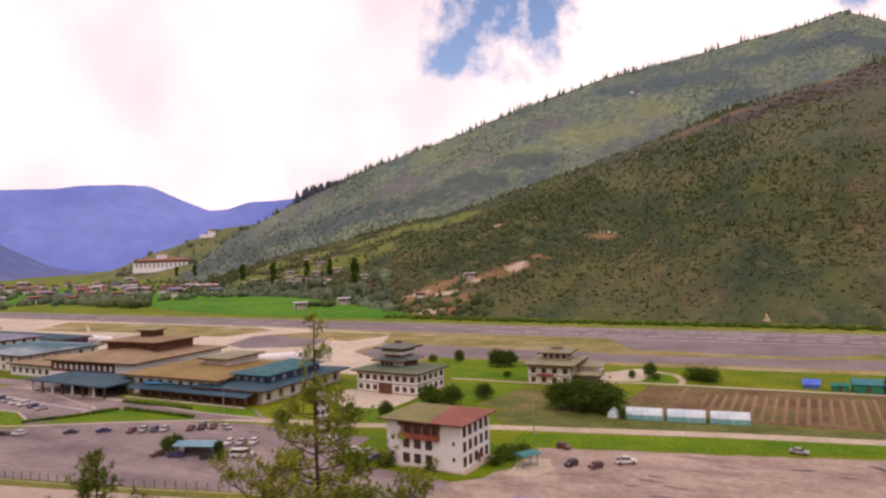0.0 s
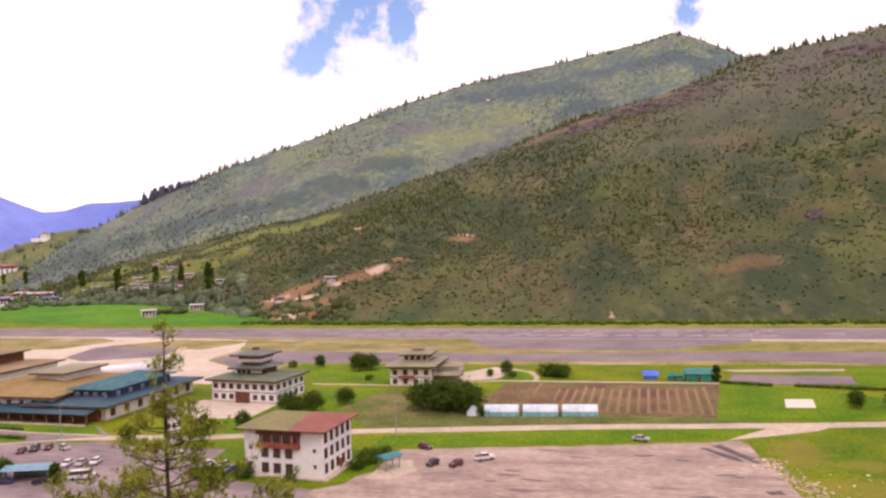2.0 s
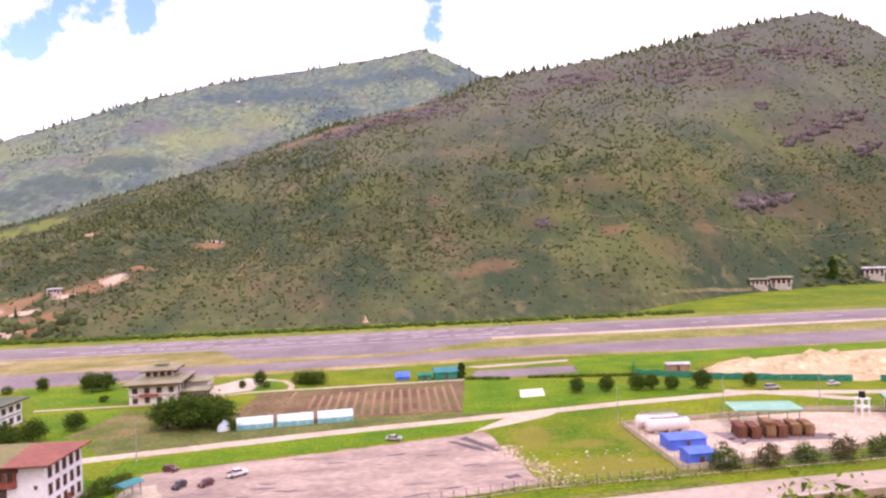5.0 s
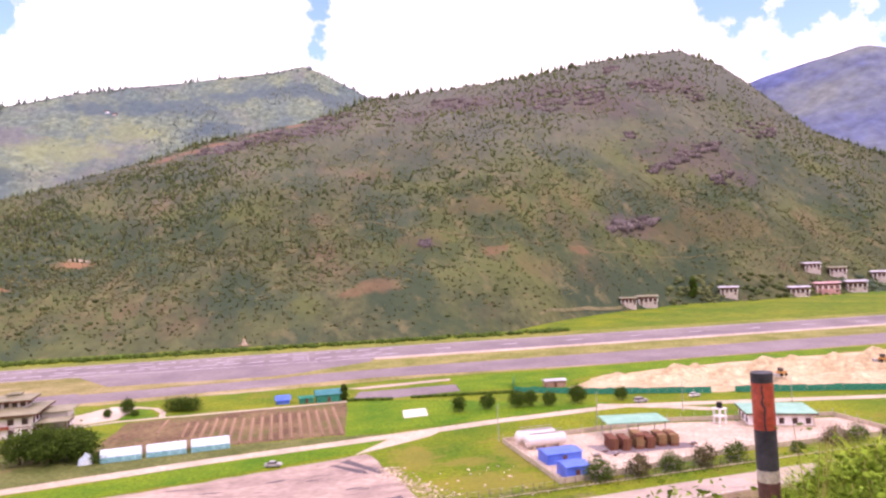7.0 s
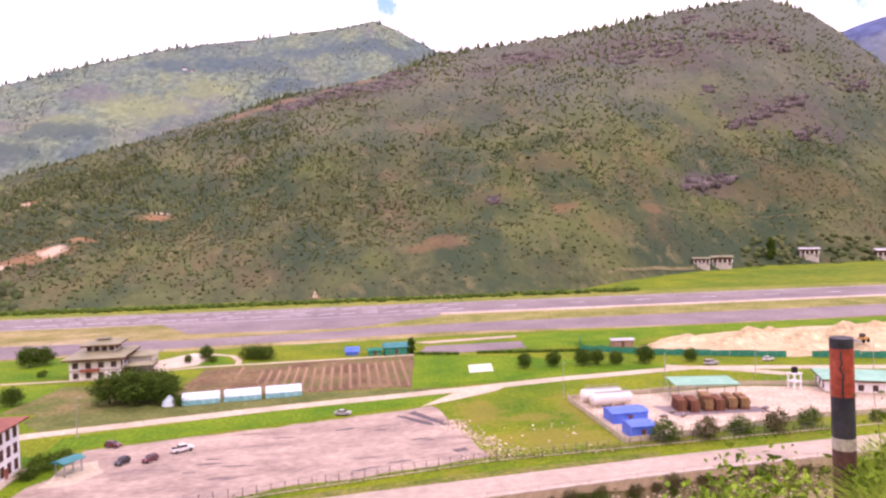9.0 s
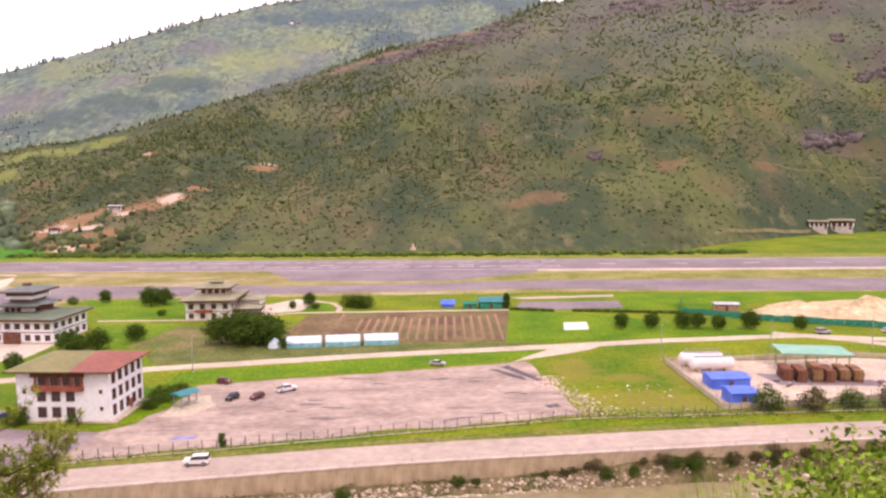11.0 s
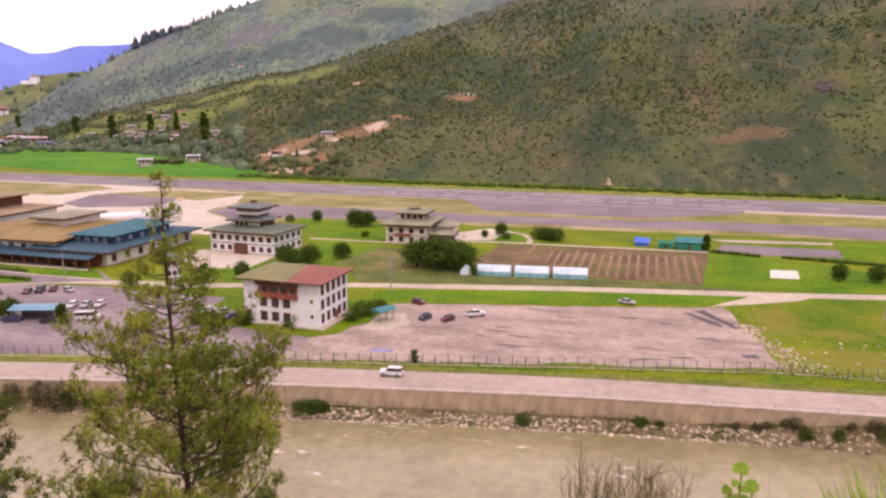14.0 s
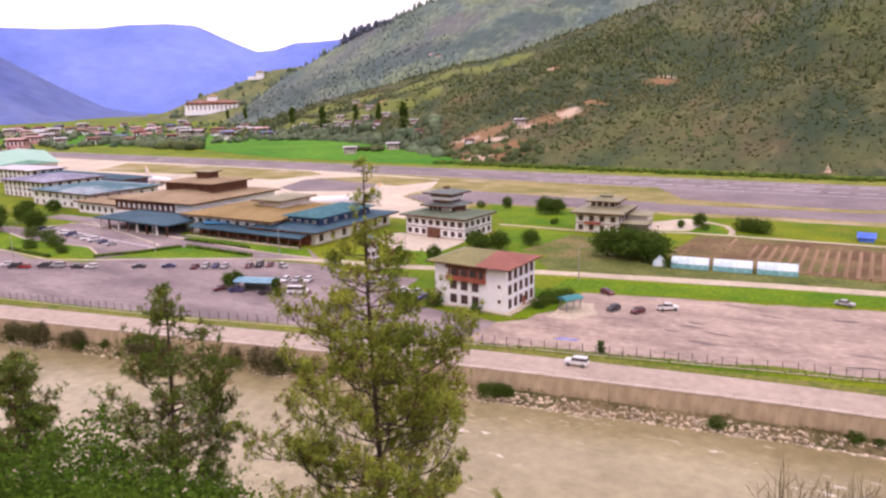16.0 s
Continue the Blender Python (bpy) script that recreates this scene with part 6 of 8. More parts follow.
# ---- cars ----
CAR_PAINTS = {
    "white": surf("car_white", (0.72, 0.70, 0.69), (0.80, 0.78, 0.77), 0.8, rough=0.25, bump=0, fine_mix=0.05),
    "dark": surf("car_dark", (0.025, 0.025, 0.035), (0.05, 0.05, 0.06), 0.8, rough=0.25, bump=0, fine_mix=0.05),
    "red": surf("car_red", (0.36, 0.025, 0.03), (0.45, 0.04, 0.04), 0.8, rough=0.25, bump=0, fine_mix=0.05),
    "silver": surf("car_silver", (0.38, 0.37, 0.38), (0.46, 0.45, 0.46), 0.8, rough=0.3, bump=0, fine_mix=0.05),
    "navy": surf("car_navy", (0.03, 0.035, 0.13), (0.05, 0.06, 0.18), 0.8, rough=0.25, bump=0, fine_mix=0.05),
    "maroon": surf("car_maroon", (0.12, 0.02, 0.03), (0.17, 0.035, 0.04), 0.8, rough=0.25, bump=0, fine_mix=0.05),
}
LAMP = surf("lamp_lens", (0.6, 0.55, 0.5), (0.7, 0.65, 0.6), 2, rough=0.15, bump=0)
TAIL = surf("tail_lens", (0.35, 0.02, 0.02), (0.4, 0.03, 0.03), 2, rough=0.2, bump=0)
CARS = {}


SHAPES = {
    "hatchback": (3.7, 0.78, ((-1.85, 0.35), (-1.85, 0.85), (-1.7, 0.95), (-0.75, 1.0), (1.75, 0.98), (1.85, 0.8), (1.85, 0.35)), ((-0.85, 0.98), (-0.25, 1.46), (1.35, 1.46), (1.72, 0.98))),
    "saloon": (4.3, 0.84, ((-2.15, 0.35), (-2.15, 0.8), (-1.9, 0.92), (-0.9, 0.98), (1.5, 0.98), (2.1, 0.95), (2.15, 0.75), (2.15, 0.35)), ((-1.0, 0.96), (-0.35, 1.42), (0.9, 1.42), (1.55, 0.97))),
    "off_roader": (4.5, 0.9, ((-2.25, 0.45), (-2.25, 1.05), (-2.0, 1.15), (-0.9, 1.2), (2.2, 1.18), (2.25, 0.9), (2.25, 0.45)), ((-1.0, 1.18), (-0.5, 1.78), (2.0, 1.78), (2.18, 1.18))),
    "pickup_truck": (5.0, 0.88, ((-2.5, 0.45), (-2.5, 1.0), (-2.2, 1.1), (-1.0, 1.15), (2.45, 1.15), (2.5, 0.95), (2.5, 0.45)), ((-1.1, 1.13), (-0.6, 1.72), (0.75, 1.72), (0.95, 1.13))),
    "minibus": (5.6, 0.95, ((-2.8, 0.4), (-2.8, 1.1), (-2.5, 1.25), (-2.2, 1.3), (2.75, 1.3), (2.8, 1.1), (2.8, 0.4)), ((-2.25, 1.28), (-1.6, 2.15), (2.6, 2.2), (2.75, 1.28))),
}


def car(kind, paint, x, y, turn, group="parked cars"):
    key = (kind, paint)
    m = pose(x, y, 0.06, 0, 0, turn)
    if key in CARS:
        return copy_thing(CARS[key], m)
    L, half, low, high = SHAPES[kind]
    names = {"dark": "black", "navy": "dark blue", "maroon": "dark red"}
    o = thing(kind, m, f"{names.get(paint, paint)} {kind.replace('_', ' ')} parked on the worn asphalt", "van" if kind == "minibus" else "car", group)
    CARS[key] = o
    body = loft(low, half)
    bmesh.ops.bevel(body, geom=list(body.edges), offset=0.06, segments=1, affect="EDGES")
    part("body", body, CAR_PAINTS[paint], o)
    part("window", loft(high, half * 0.96, 0.82), GLASS, o, "dark car windows")
    z1 = high[1][1]
    part("roof", cubes(high[1][0] - 0.08, high[2][0] + 0.08, -half * 0.80, half * 0.80, z1 - 0.03, z1 + 0.05, 0.02), CAR_PAINTS[paint], o)
    if kind == "pickup_truck":
        part("cargo_bed", cubes(1.1, 2.4, -half * 0.85, half * 0.85, 1.0, 1.17), RUBBER, o, "dark open cargo bed")
    for sx in (-1, 1):
        for sy in (-1, 1):
            r = 0.32 if z1 < 1.6 else 0.38
            cx = sx * L * 0.31
            w = part("wheel", tube(bmesh.new(), (cx, sy * half - 0.12 * sy, r), (cx, sy * half + 0.06 * sy, r), r, r, 12), RUBBER, o)
            part("hub", tube(bmesh.new(), (cx, sy * half + 0.055 * sy, r), (cx, sy * half + 0.075 * sy, r), r * 0.55, r * 0.5, 8), STEEL, w)
    for sy in (-1, 1):
        zl = low[1][1] - 0.12
        part("headlight", cubes(-L / 2 - 0.03, -L / 2 + 0.1, sy * half * 0.7 - 0.16, sy * half * 0.7 + 0.16, zl - 0.1, zl + 0.08), LAMP, o)
        part("tail_light", cubes(L / 2 - 0.1, L / 2 + 0.03, sy * half * 0.75 - 0.12, sy * half * 0.75 + 0.12, zl - 0.08, zl + 0.12), TAIL, o)
    return o


car("pickup_truck", "white", -42.9, 163.2, 215)
car("hatchback", "dark", -53.9, 157.0, 70)
car("hatchback", "maroon", -48.3, 157.6, 60)
car("saloon", "silver", -7.8, 186.0, 170)
car("hatchback", "maroon", -60.0, 169.5, 160)
car("off_roader", "white", -48.2, 120.2, 8, "car on the road")
rows_ = [("off_roader", "dark", -235, 111, 30), ("hatchback", "red", -231.5, 112.2, 25), ("off_roader", "dark", -226.5, 116, 30), ("off_roader", "silver", -222.5, 118, 30), ("saloon", "dark", -216, 120.5, 25),
         ("hatchback", "white", -211.5, 122.5, 30), ("saloon", "dark", -198, 130, 40), ("saloon", "navy", -190, 135, 40), ("saloon", "maroon", -181.5, 138, 120), ("hatchback", "silver", -178.8, 140, 120),
         ("hatchback", "navy", -176, 141.5, 120), ("saloon", "silver", -173.4, 143, 120), ("saloon", "maroon", -167, 147, 120), ("off_roader", "dark", -164.6, 149, 120), ("hatchback", "maroon", -162, 151, 120),
         ("hatchback", "silver", -157, 151.5, 160), ("hatchback", "white", -144, 139.5, 110), ("saloon", "silver", -141, 141, 110), ("hatchback", "white", -138, 142.5, 110),
         ("hatchback", "maroon", -153.5, 124, 70), ("saloon", "navy", -148.0, 125.2, 20), ("hatchback", "dark", -139.0, 127.2, 30), ("minibus", "white", -131.8, 131.8, 205),
         ("saloon", "white", -108, 146, 60), ("hatchback", "silver", -103.5, 146, 70), ("saloon", "navy", -99.5, 143.5, 75), ("off_roader", "white", -120, 150, 30), ("hatchback", "silver", -117, 154, 30),
         ("off_roader", "silver", 112, 222.5, 185), ("hatchback", "white", 133, 224.0, 185), ("hatchback", "white", -240, 111, 60)]
for row_ in rows_:
    car(*row_)
for i in range(11):
    car(("hatchback", "saloon", "off_roader")[i % 3], ("white", "white", "silver", "navy")[(i * 7) % 4], -304 + i * 6.4, 154.4 - i * 0.72, 82, "cars in the car park")

# ---- fences, poles, shrine ----
FENCE = ((-330, 58), (-200, 90), (-145, 102), (-110, 112), (-75, 120.2), (-46, 127.4), (-16, 135), (24, 144.5), (57, 147.5), (110, 152), (160, 156))


def fence_y(x):
    return table(x, FENCE)


fence = thing("fence", pose(0, 0, 0), "wire fence with thin dark posts along the lot", "fence", kind="structure")
post = part("post", cubes(-0.06, 0.06, -0.06, 0.06, 0, 2.2), surf("fence_post", (0.11, 0.08, 0.085), (0.18, 0.14, 0.14), 1), fence)
post.matrix_basis = pose(-330, fence_y(-330), 0)
rng = random.Random(4)
x = -327.0
while x < 112:
    share("post", post, pose(x, fence_y(x), 0, rng.uniform(-2, 2), rng.uniform(-2, 2), 0), fence)
    x += 2.5
for z in (0.5, 1.2, 1.9):
    wire = bmesh.new()
    for a, b in zip(FENCE, FENCE[1:]):
        tube(wire, (a[0], a[1], z), (b[0], b[1], z), 0.02, 0.02, 4)
    part("wire", wire, STEEL, fence)
kerb = bmesh.new()
for a, b in zip(FENCE, FENCE[1:]):
    a, b = Vector((a[0], a[1] - 0.1, 0)), Vector((b[0], b[1] - 0.1, 0))
    tube(kerb, a + Vector((0, 0, 0.05)), b + Vector((0, 0, 0.05)), 0.16, 0.16, 4)
part("kerb", kerb, CONCRETE, fence)


def lamp_post(x, y, h, turn=0):
    o = thing("street_lamp", pose(x, y, 0, 0, 0, turn), "tall thin grey street lamp", "street lamp", "street lamps")
    part("pole", tube(bmesh.new(), (0, 0, 0), (0, 0, h), 0.14, 0.08, 8), STEEL, o)
    part("arm", tube(bmesh.new(), (0, 0, h - 0.1), (0.9, 0, h + 0.2), 0.05, 0.04, 6), STEEL, o)
    part("lamp_head", cubes(0.7, 1.4, -0.14, 0.14, h + 0.1, h + 0.26, 0.03), STEEL, o)
    part("base", cubes(-0.25, 0.25, -0.25, 0.25, 0, 0.25), CONCRETE, o)
    return o


lp = lamp_post(-72, 180, 9.5, 40)
for x, y in ((-169, 162), (-215, 148), (-250, 118), (53, 191), (85, 197), (152, 199), (-128, 176), (118, 206)):
    copy_thing(lp, pose(x, y, 0, 0, 0, 60))
SHRINE = surf("aged_limewash", (0.50, 0.38, 0.28), (0.68, 0.55, 0.43), 0.4)
stupa = thing("stupa", pose(-35.4, 474.0, 0.6), "small whitewashed stupa with stepped base and gold spire", "stupa")
part("terrace", cubes(-5.5, 5.5, -3.5, 4, -3.5, 0.6), surf("red_terrace", (0.42, 0.2, 0.13), (0.55, 0.32, 0.22), 0.3), stupa, "reddish earth terrace")
for k in range(3):
    w = 2.5 - k * 0.5
    part("step", cubes(-w, w, -w, w, 0.6 + k * 0.9, 1.5 + k * 0.9), SHRINE, stupa)
part("dome", tube(bmesh.new(), (0, 0, 3.3), (0, 0, 5.2), 1.1, 1.5, 12), SHRINE, stupa)
part("harmika", cubes(-0.6, 0.6, -0.6, 0.6, 5.2, 5.9), CREAM, stupa)
part("spire", tube(bmesh.new(), (0, 0, 5.9), (0, 0, 8.2), 0.5, 0.08, 8), surf("gilt", (0.55, 0.36, 0.10), (0.65, 0.45, 0.15), 1, rough=0.4, metal=0.5), stupa, "gilded spire")
stupa.scale = (0.7, 0.7, 0.7)

# ---- villages, town, fortress ----
HOUSES = {}


MUD = surf("old_limewash", (0.44, 0.38, 0.33), (0.60, 0.53, 0.47), 0.3, fine=6, fine_mix=0.2)


def house(kind, m, label, group):
    """A white farmhouse with a dark timber upper floor and a raised shallow roof."""
    if kind in HOUSES:
        return copy_thing(HOUSES[kind], m)
    w, d, h, roof_mat, wall_mat = {"grey": (15, 11, 7.5, GREYROOF, MUD), "red": (14, 10, 7.0, RED, WHITE), "khaki": (16, 11, 7.5, KHAKI, MUD), "blue": (13, 10, 6.5, surf("dull_blue_sheet", (0.12, 0.16, 0.28), (0.2, 0.24, 0.36), 0.1), CREAM), "pink": (18, 11, 8.0, surf("pink_roof", (0.5, 0.3, 0.28), (0.6, 0.38, 0.36), 0.1), surf("pink_wall", (0.5, 0.26, 0.24), (0.6, 0.34, 0.31), 0.2))}[kind]
    o = thing("farmhouse", m, label, "house", group)
    HOUSES[kind] = o
    part("wall", cubes(-w / 2, w / 2, -d / 2, d / 2, -4, h * 0.55), wall_mat, o)
    part("upper_floor", cubes(-w / 2 - 0.3, w / 2 + 0.3, -d / 2 - 0.4, d / 2 + 0.3, h * 0.5, h * 0.88), TIMBER if kind != "pink" else wall_mat, o)
    for i in range(5):
        x_ = -w / 2 + w * i / 4
        part("pillar", cubes(x_ - 0.45, x_ + 0.45, -d / 2 - 0.5, -d / 2 - 0.41, h * 0.5, h * 0.86), WHITE, o)
    # solid dark block added for the shade inside the open loft
    part("loft", cubes(-w / 2 + 1, w / 2 - 1, -d / 2 + 1, d / 2 - 1, h * 0.88, h + 1.0), TIMBER, o, "solid dark timber block in place of the shaded open loft")
    X, Y = w / 2 + 1.6, d / 2 + 1.8
    part("roof", solid(bmesh.new(), [(-X, -Y, h + 0.9), (X, -Y, h + 0.9), (X, Y, h + 0.9), (-X, Y, h + 0.9), (-X, 0, h + 2.2), (X, 0, h + 2.2)], [(0, 1, 5, 4), (2, 3, 4, 5), (0, 4, 3), (1, 2, 5), (0, 3, 2, 1)]), roof_mat, o)
    for i in range(4):
        add_window(o, -w / 2 + w * (i + 0.5) / 4, -d / 2 - 0.4, h * 0.6, 0, 1.9, 1.5)
        if i in (0, 3):
            add_window(o, -w / 2 + w * (i + 0.5) / 4, -d / 2, h * 0.17, 0, 1.5, 1.6)
    for i in range(2):
        add_window(o, w / 2 + 0.3, -d / 4 + i * d / 2, h * 0.6, 90, 1.7, 1.5)
        add_window(o, -w / 2 - 0.3, -d / 4 + i * d / 2, h * 0.6, -90, 1.7, 1.5)
    return o


TEXT = {"grey": "white farmhouse with dark timber loft and grey roof", "red": "white farmhouse with red metal roof", "khaki": "cream farmhouse with khaki roof", "blue": "cream house with dull blue roof", "pink": "pink-washed house with pale roof"}
for a, el, kind, turn, k in ((26.1, -4.2, "khaki", -20, 0.8), (27.5, -4.2, "khaki", -15, 1.0), (33.4, -3.6, "grey", -25, 1.0), (38.1, -3.7, "grey", -20, 1.15), (39.9, -3.5, "pink", -22, 1.2), (41.7, -3.3, "grey", -25, 1.2),
                             (39.0, -1.9, "grey", -20, 1.0), (40.6, -2.2, "khaki", -25, 1.0), (43.2, -2.6, "grey", -30, 1.1), (45, -3.2, "red", -30, 1.1)):
    q, _ = front.seen(a, el)
    o = house(kind, pose(q.x, q.y, q.z - 0.6, 0, 0, turn), TEXT[kind], "village at the hill foot")
    o.scale = (k, k, k)
rng = random.Random(77)
for x, y, kind in ((-427, 506, "grey"), (-418, 560, "grey")):
    house(kind, pose(x, y, 0, 0, 0, rng.uniform(20, 45)), TEXT[kind], "farmhouses in the paddies").scale = (0.72, 0.72, 0.72)
for i in range(84):
    a, r = rng.uniform(-64, -44.5), rng.uniform(930, 1650)
    if a > -50:
        r = rng.uniform(950, 1350)
    kind = rng.choice(("grey", "red", "khaki", "blue", "pink", "red", "grey"))
    o = house(kind, pose(r * math.sin(radians(a)), r * math.cos(radians(a)), 0, 0, 0, rng.uniform(10, 70)), TEXT[kind], "houses of the town")
    k = rng.uniform(0.75, 1.15)
    o.scale = (k, k, k * rng.uniform(0.9, 1.3))
for a, el, hill_ in ((-41.8, -2.4, front), (-41.0, -2.2, front), (-43.6, -2.2, front), (-44.2, -2.4, front), (-40.8, -1.7, front), (-39.4, -2.1, front), (-38.8, -1.8, front), (-37.9, -2.2, front), (-37.2, -1.6, front), (-40.4, -2.5, front), (-38.3, -2.5, front), (-42.8, -2.5, front), (-40.2, -2.0, front), (-35.0, -2.2, front), (-34.6, -3.0, front), (-30.6, -3.9, front), (-26.6, -2.5, front), (-38.5, -1.0, front), (-39.5, -0.5, front), (-33.5, 3.0, back), (-32.9, 2.9, back), (-13.4, 11.5, back), (-12.9, 11.4, back)):
    q, _ = hill_.seen(a, el)
    kind = rng.choice(("grey", "khaki", "grey", "red"))
    house(kind, pose(q.x, q.y, q.z, 0, 0, rng.uniform(10, 50)), TEXT[kind], "houses on the slope").scale = (0.6, 0.6, 0.55)
q, _ = spur.seen(-50.3, -0.85)
fort = thing("fortress", pose(q.x, q.y, q.z, 0, 0, 42), "huge white fortress monastery with red-brown roofs", "fortress")
part("wall", loft(((-68, -8), (68, -8), (66, 23), (-66, 23)), 30, 0.95), WHITE, fort)
part("red_band", cubes(-65.5, 65.5, -29.3, 29.3, 18, 22.5), REDWOOD, fort, "dark red painted band")
part("roof", hip(bmesh.new(), -70, 70, -34, 34, 24, 6), RED, fort)
part("tower", loft(((-13, 24), (13, 24), (12, 40), (-12, 40)), 12, 0.95), WHITE, fort)
part("tower_roof", hip(bmesh.new(), -16, 16, -15, 15, 41, 5), OCHRE, fort)
for i in range(12):
    add_window(fort, -58 + i * 10.5, -29.7, 6, 0, 3.0, 5.0)
    add_window(fort, -58 + i * 10.5, -29.5, 12.5, 0, 3.0, 4.0)
q, _ = spur.seen(-46.7, 1.5)
watch = thing("watch_tower", pose(q.x, q.y, q.z - 3, 0, 0, 40), "white round watch tower on the spur", "tower")
part("wall", tube(bmesh.new(), (0, 0, 0), (0, 0, 22), 13, 12, 16), WHITE, watch)
part("roof", tube(bmesh.new(), (0, 0, 22), (0, 0, 27), 16, 3, 16), OCHRE, watch)
part("annex", cubes(-34, -12, -8, 8, 0, 10), WHITE, watch)

# trail across the hill
pts = [front.seen(a, el)[0] for a, el in ((-1, 3.4), (4, 3.0), (9, 2.4), (14, 1.7), (18, 1.2), (22, 0.5), (26, -0.1), (30, -0.6), (35, -0.6), (40, 0.2), (44, 1.2))]
for name, path_, w in (("trail", pts, 1.2), ("trail", [front.seen(a, el)[0] for a, el in ((19.2, -5.0), (20.0, -4.6), (21.0, -4.7), (23.0, -4.5), (26.0, -4.5))], 5.0)):
    verts, faces = [], []
    for i, q in enumerate(path_[:-1]):
        for k in range(8):
            u = q.lerp(path_[i + 1], k / 8)
            r, a = math.hypot(u.x, u.y), math.degrees(math.atan2(u.x, u.y))
            k0, k1 = front.reach(a, 0), front.reach(a, 1)
            c = front.at(a, (r - k0) / (k1 - k0))
            c2 = front.at(a, (r + w - k0) / (k1 - k0))
            verts += [(c.x, c.y, c.z + 0.5), (c2.x, c2.y, c2.z + 0.6)]
    for i in range(len(verts) // 2 - 1):
        faces.append((2 * i, 2 * i + 2, 2 * i + 3, 2 * i + 1))
    tagged(mesh_object(name, verts, faces, surf("trail_earth", (0.13, 0.125, 0.055), (0.20, 0.17, 0.085), 0.05)), "pale earth trail across the slope", "trail", kind="structure")


# ---- trees and bushes ----
def leaf(rng, long=1.0, wide=0.5):
    """One leaf, turned at random."""
    q = Euler((rng.uniform(0, 6.3), rng.uniform(0, 6.3), rng.uniform(0, 6.3))).to_matrix()
    v = [q @ Vector(c) for c in ((0, -long / 2, 0), (wide / 2, 0, 0.08 * long), (0, long / 2, 0), (-wide / 2, 0, 0.08 * long))]
    return np.array([p[:] for p in v]), np.array([(0, 1, 2), (0, 2, 3)])


rng = random.Random(9)
LEAVES = [leaf(rng, 1.0, 0.62) for _ in range(24)]


def crown(rng, radius, low, high, clumps, per, size):
    """Leaves in clumps between two heights."""
    out = []
    for _ in range(clumps):
        a, u = rng.uniform(0, 6.283), rng.random()
        z = low + (high - low) * u
        belly = math.sin(math.pi * min(1, max(0.06, 0.12 + 0.8 * u))) ** 0.7
        r = radius * belly * math.sqrt(rng.uniform(0.25, 1.0))
        c = (math.cos(a) * r, math.sin(a) * r, z)
        cs = radius * rng.uniform(0.16, 0.3)
        for _ in range(per):
            s = size * rng.uniform(0.6, 1.4)
            out.append((rng.randrange(24), (c[0] + rng.gauss(0, cs), c[1] + rng.gauss(0, cs), c[2] + rng.gauss(0, cs * 0.7)), (s, s, s), rng.uniform(0, 6)))
    return out


TREES = {}
BRUSHLEAF = surf("brown_green_leaves", (0.085, 0.075, 0.03), (0.17, 0.14, 0.06), 0.3, fine=8, island=0.35)


def tree(kind, x, y, z, h, label, group, wide=1.0, category="tree"):
    """kinds: round, column, shrub; unit height, scaled."""
    key = (kind, int(abs(x * 7 + y * 13)) % 3)
    m = pose(x, y, z, 0, 0, (x * 37 + y * 11) % 360)
    if key in TREES:
        o = copy_thing(TREES[key], m)
        tagged(o, label, category, group)
    else:
        rg = random.Random(hash(key[1]) + len(kind) * 10)
        o = thing({"round": "tree", "column": "cypress", "shrub": "shrub", "brush": "shrub"}[kind], m, label, category, group)
        TREES[key] = o
        rad, low, clumps = {"round": (0.50, 0.22, 64), "column": (0.17, 0.06, 50), "shrub": (0.64, 0.06, 60), "brush": (0.55, 0.06, 46)}[kind]
        bm = bmesh.new()
        tube(bm, (0, 0, -0.05), (0.02, 0, 0.6), 0.035, 0.018, 6)
        if kind == "round":
            for k in range(4):
                a = k * 1.7
                tube(bm, (0.01, 0, 0.3 + 0.06 * k), (math.cos(a) * 0.28, math.sin(a) * 0.28, 0.6 + 0.05 * k), 0.016, 0.006, 5)
        part("trunk", bm, BARK, o)
        scatter("crown", LEAVES, crown(rg, rad, low, 0.92, clumps, 34, 0.088), BRUSHLEAF if kind == "brush" else LEAF, "", "", parent=o)
    o.scale = (h * wide, h * wide, h)
    return o


for x, y, h, w in ((-75, 211, 8.5, 1.1), (-67, 210, 9.0, 1.15), (-59, 209.5, 8.0, 1.1), (-63, 214, 8.5, 1.1), (-71, 215, 8.5, 1.1)):
    tree("round", x, y, 0, h, "large dark green tree beside the greenhouses", "trees in the grounds", w)
for x, y, h, w in ((-152, 127.5, 5.0, 1.0), (-145, 162, 4.5, 1.0), (-127, 171, 5.5, 0.8), (-118, 203, 6.0, 1.1), (-110, 204, 6.2, 1.1), (-114, 200, 5.0, 1.1), (-104, 216, 5.2, 1.1), (-148, 283, 5.0, 0.9), (-126, 276, 7.0, 1.1), (-122, 279, 6.5, 1.1), (-133, 287, 4.0, 0.9),
                   (-61, 271, 5.5, 0.8), (-67, 268, 3.0, 0.9), (51, 231, 5.0, 0.9), (61, 232, 5.0, 0.9), (71, 231, 5.5, 0.9), (76, 231.5, 5.2, 0.9), (82, 229.5, 4.6, 0.9), (92, 229, 6.0, 0.9), (-300, 152, 8, 1.0), (-320, 158, 8.5, 1.0), (-330, 150, 9, 1.1), (-310, 140, 8, 1.1), (-330, 138, 9, 1.0),
                   (-100, 172, 5, 0.9), (-106, 178, 5.5, 0.9), (-120, 180, 5, 0.8), (108, 229, 4.5, 0.9), (-352, 176, 6, 1), (-340, 182, 6, 1)):
    tree("round", x, y, 0, h, "rounded green garden tree on the grass", "trees in the grounds", w)
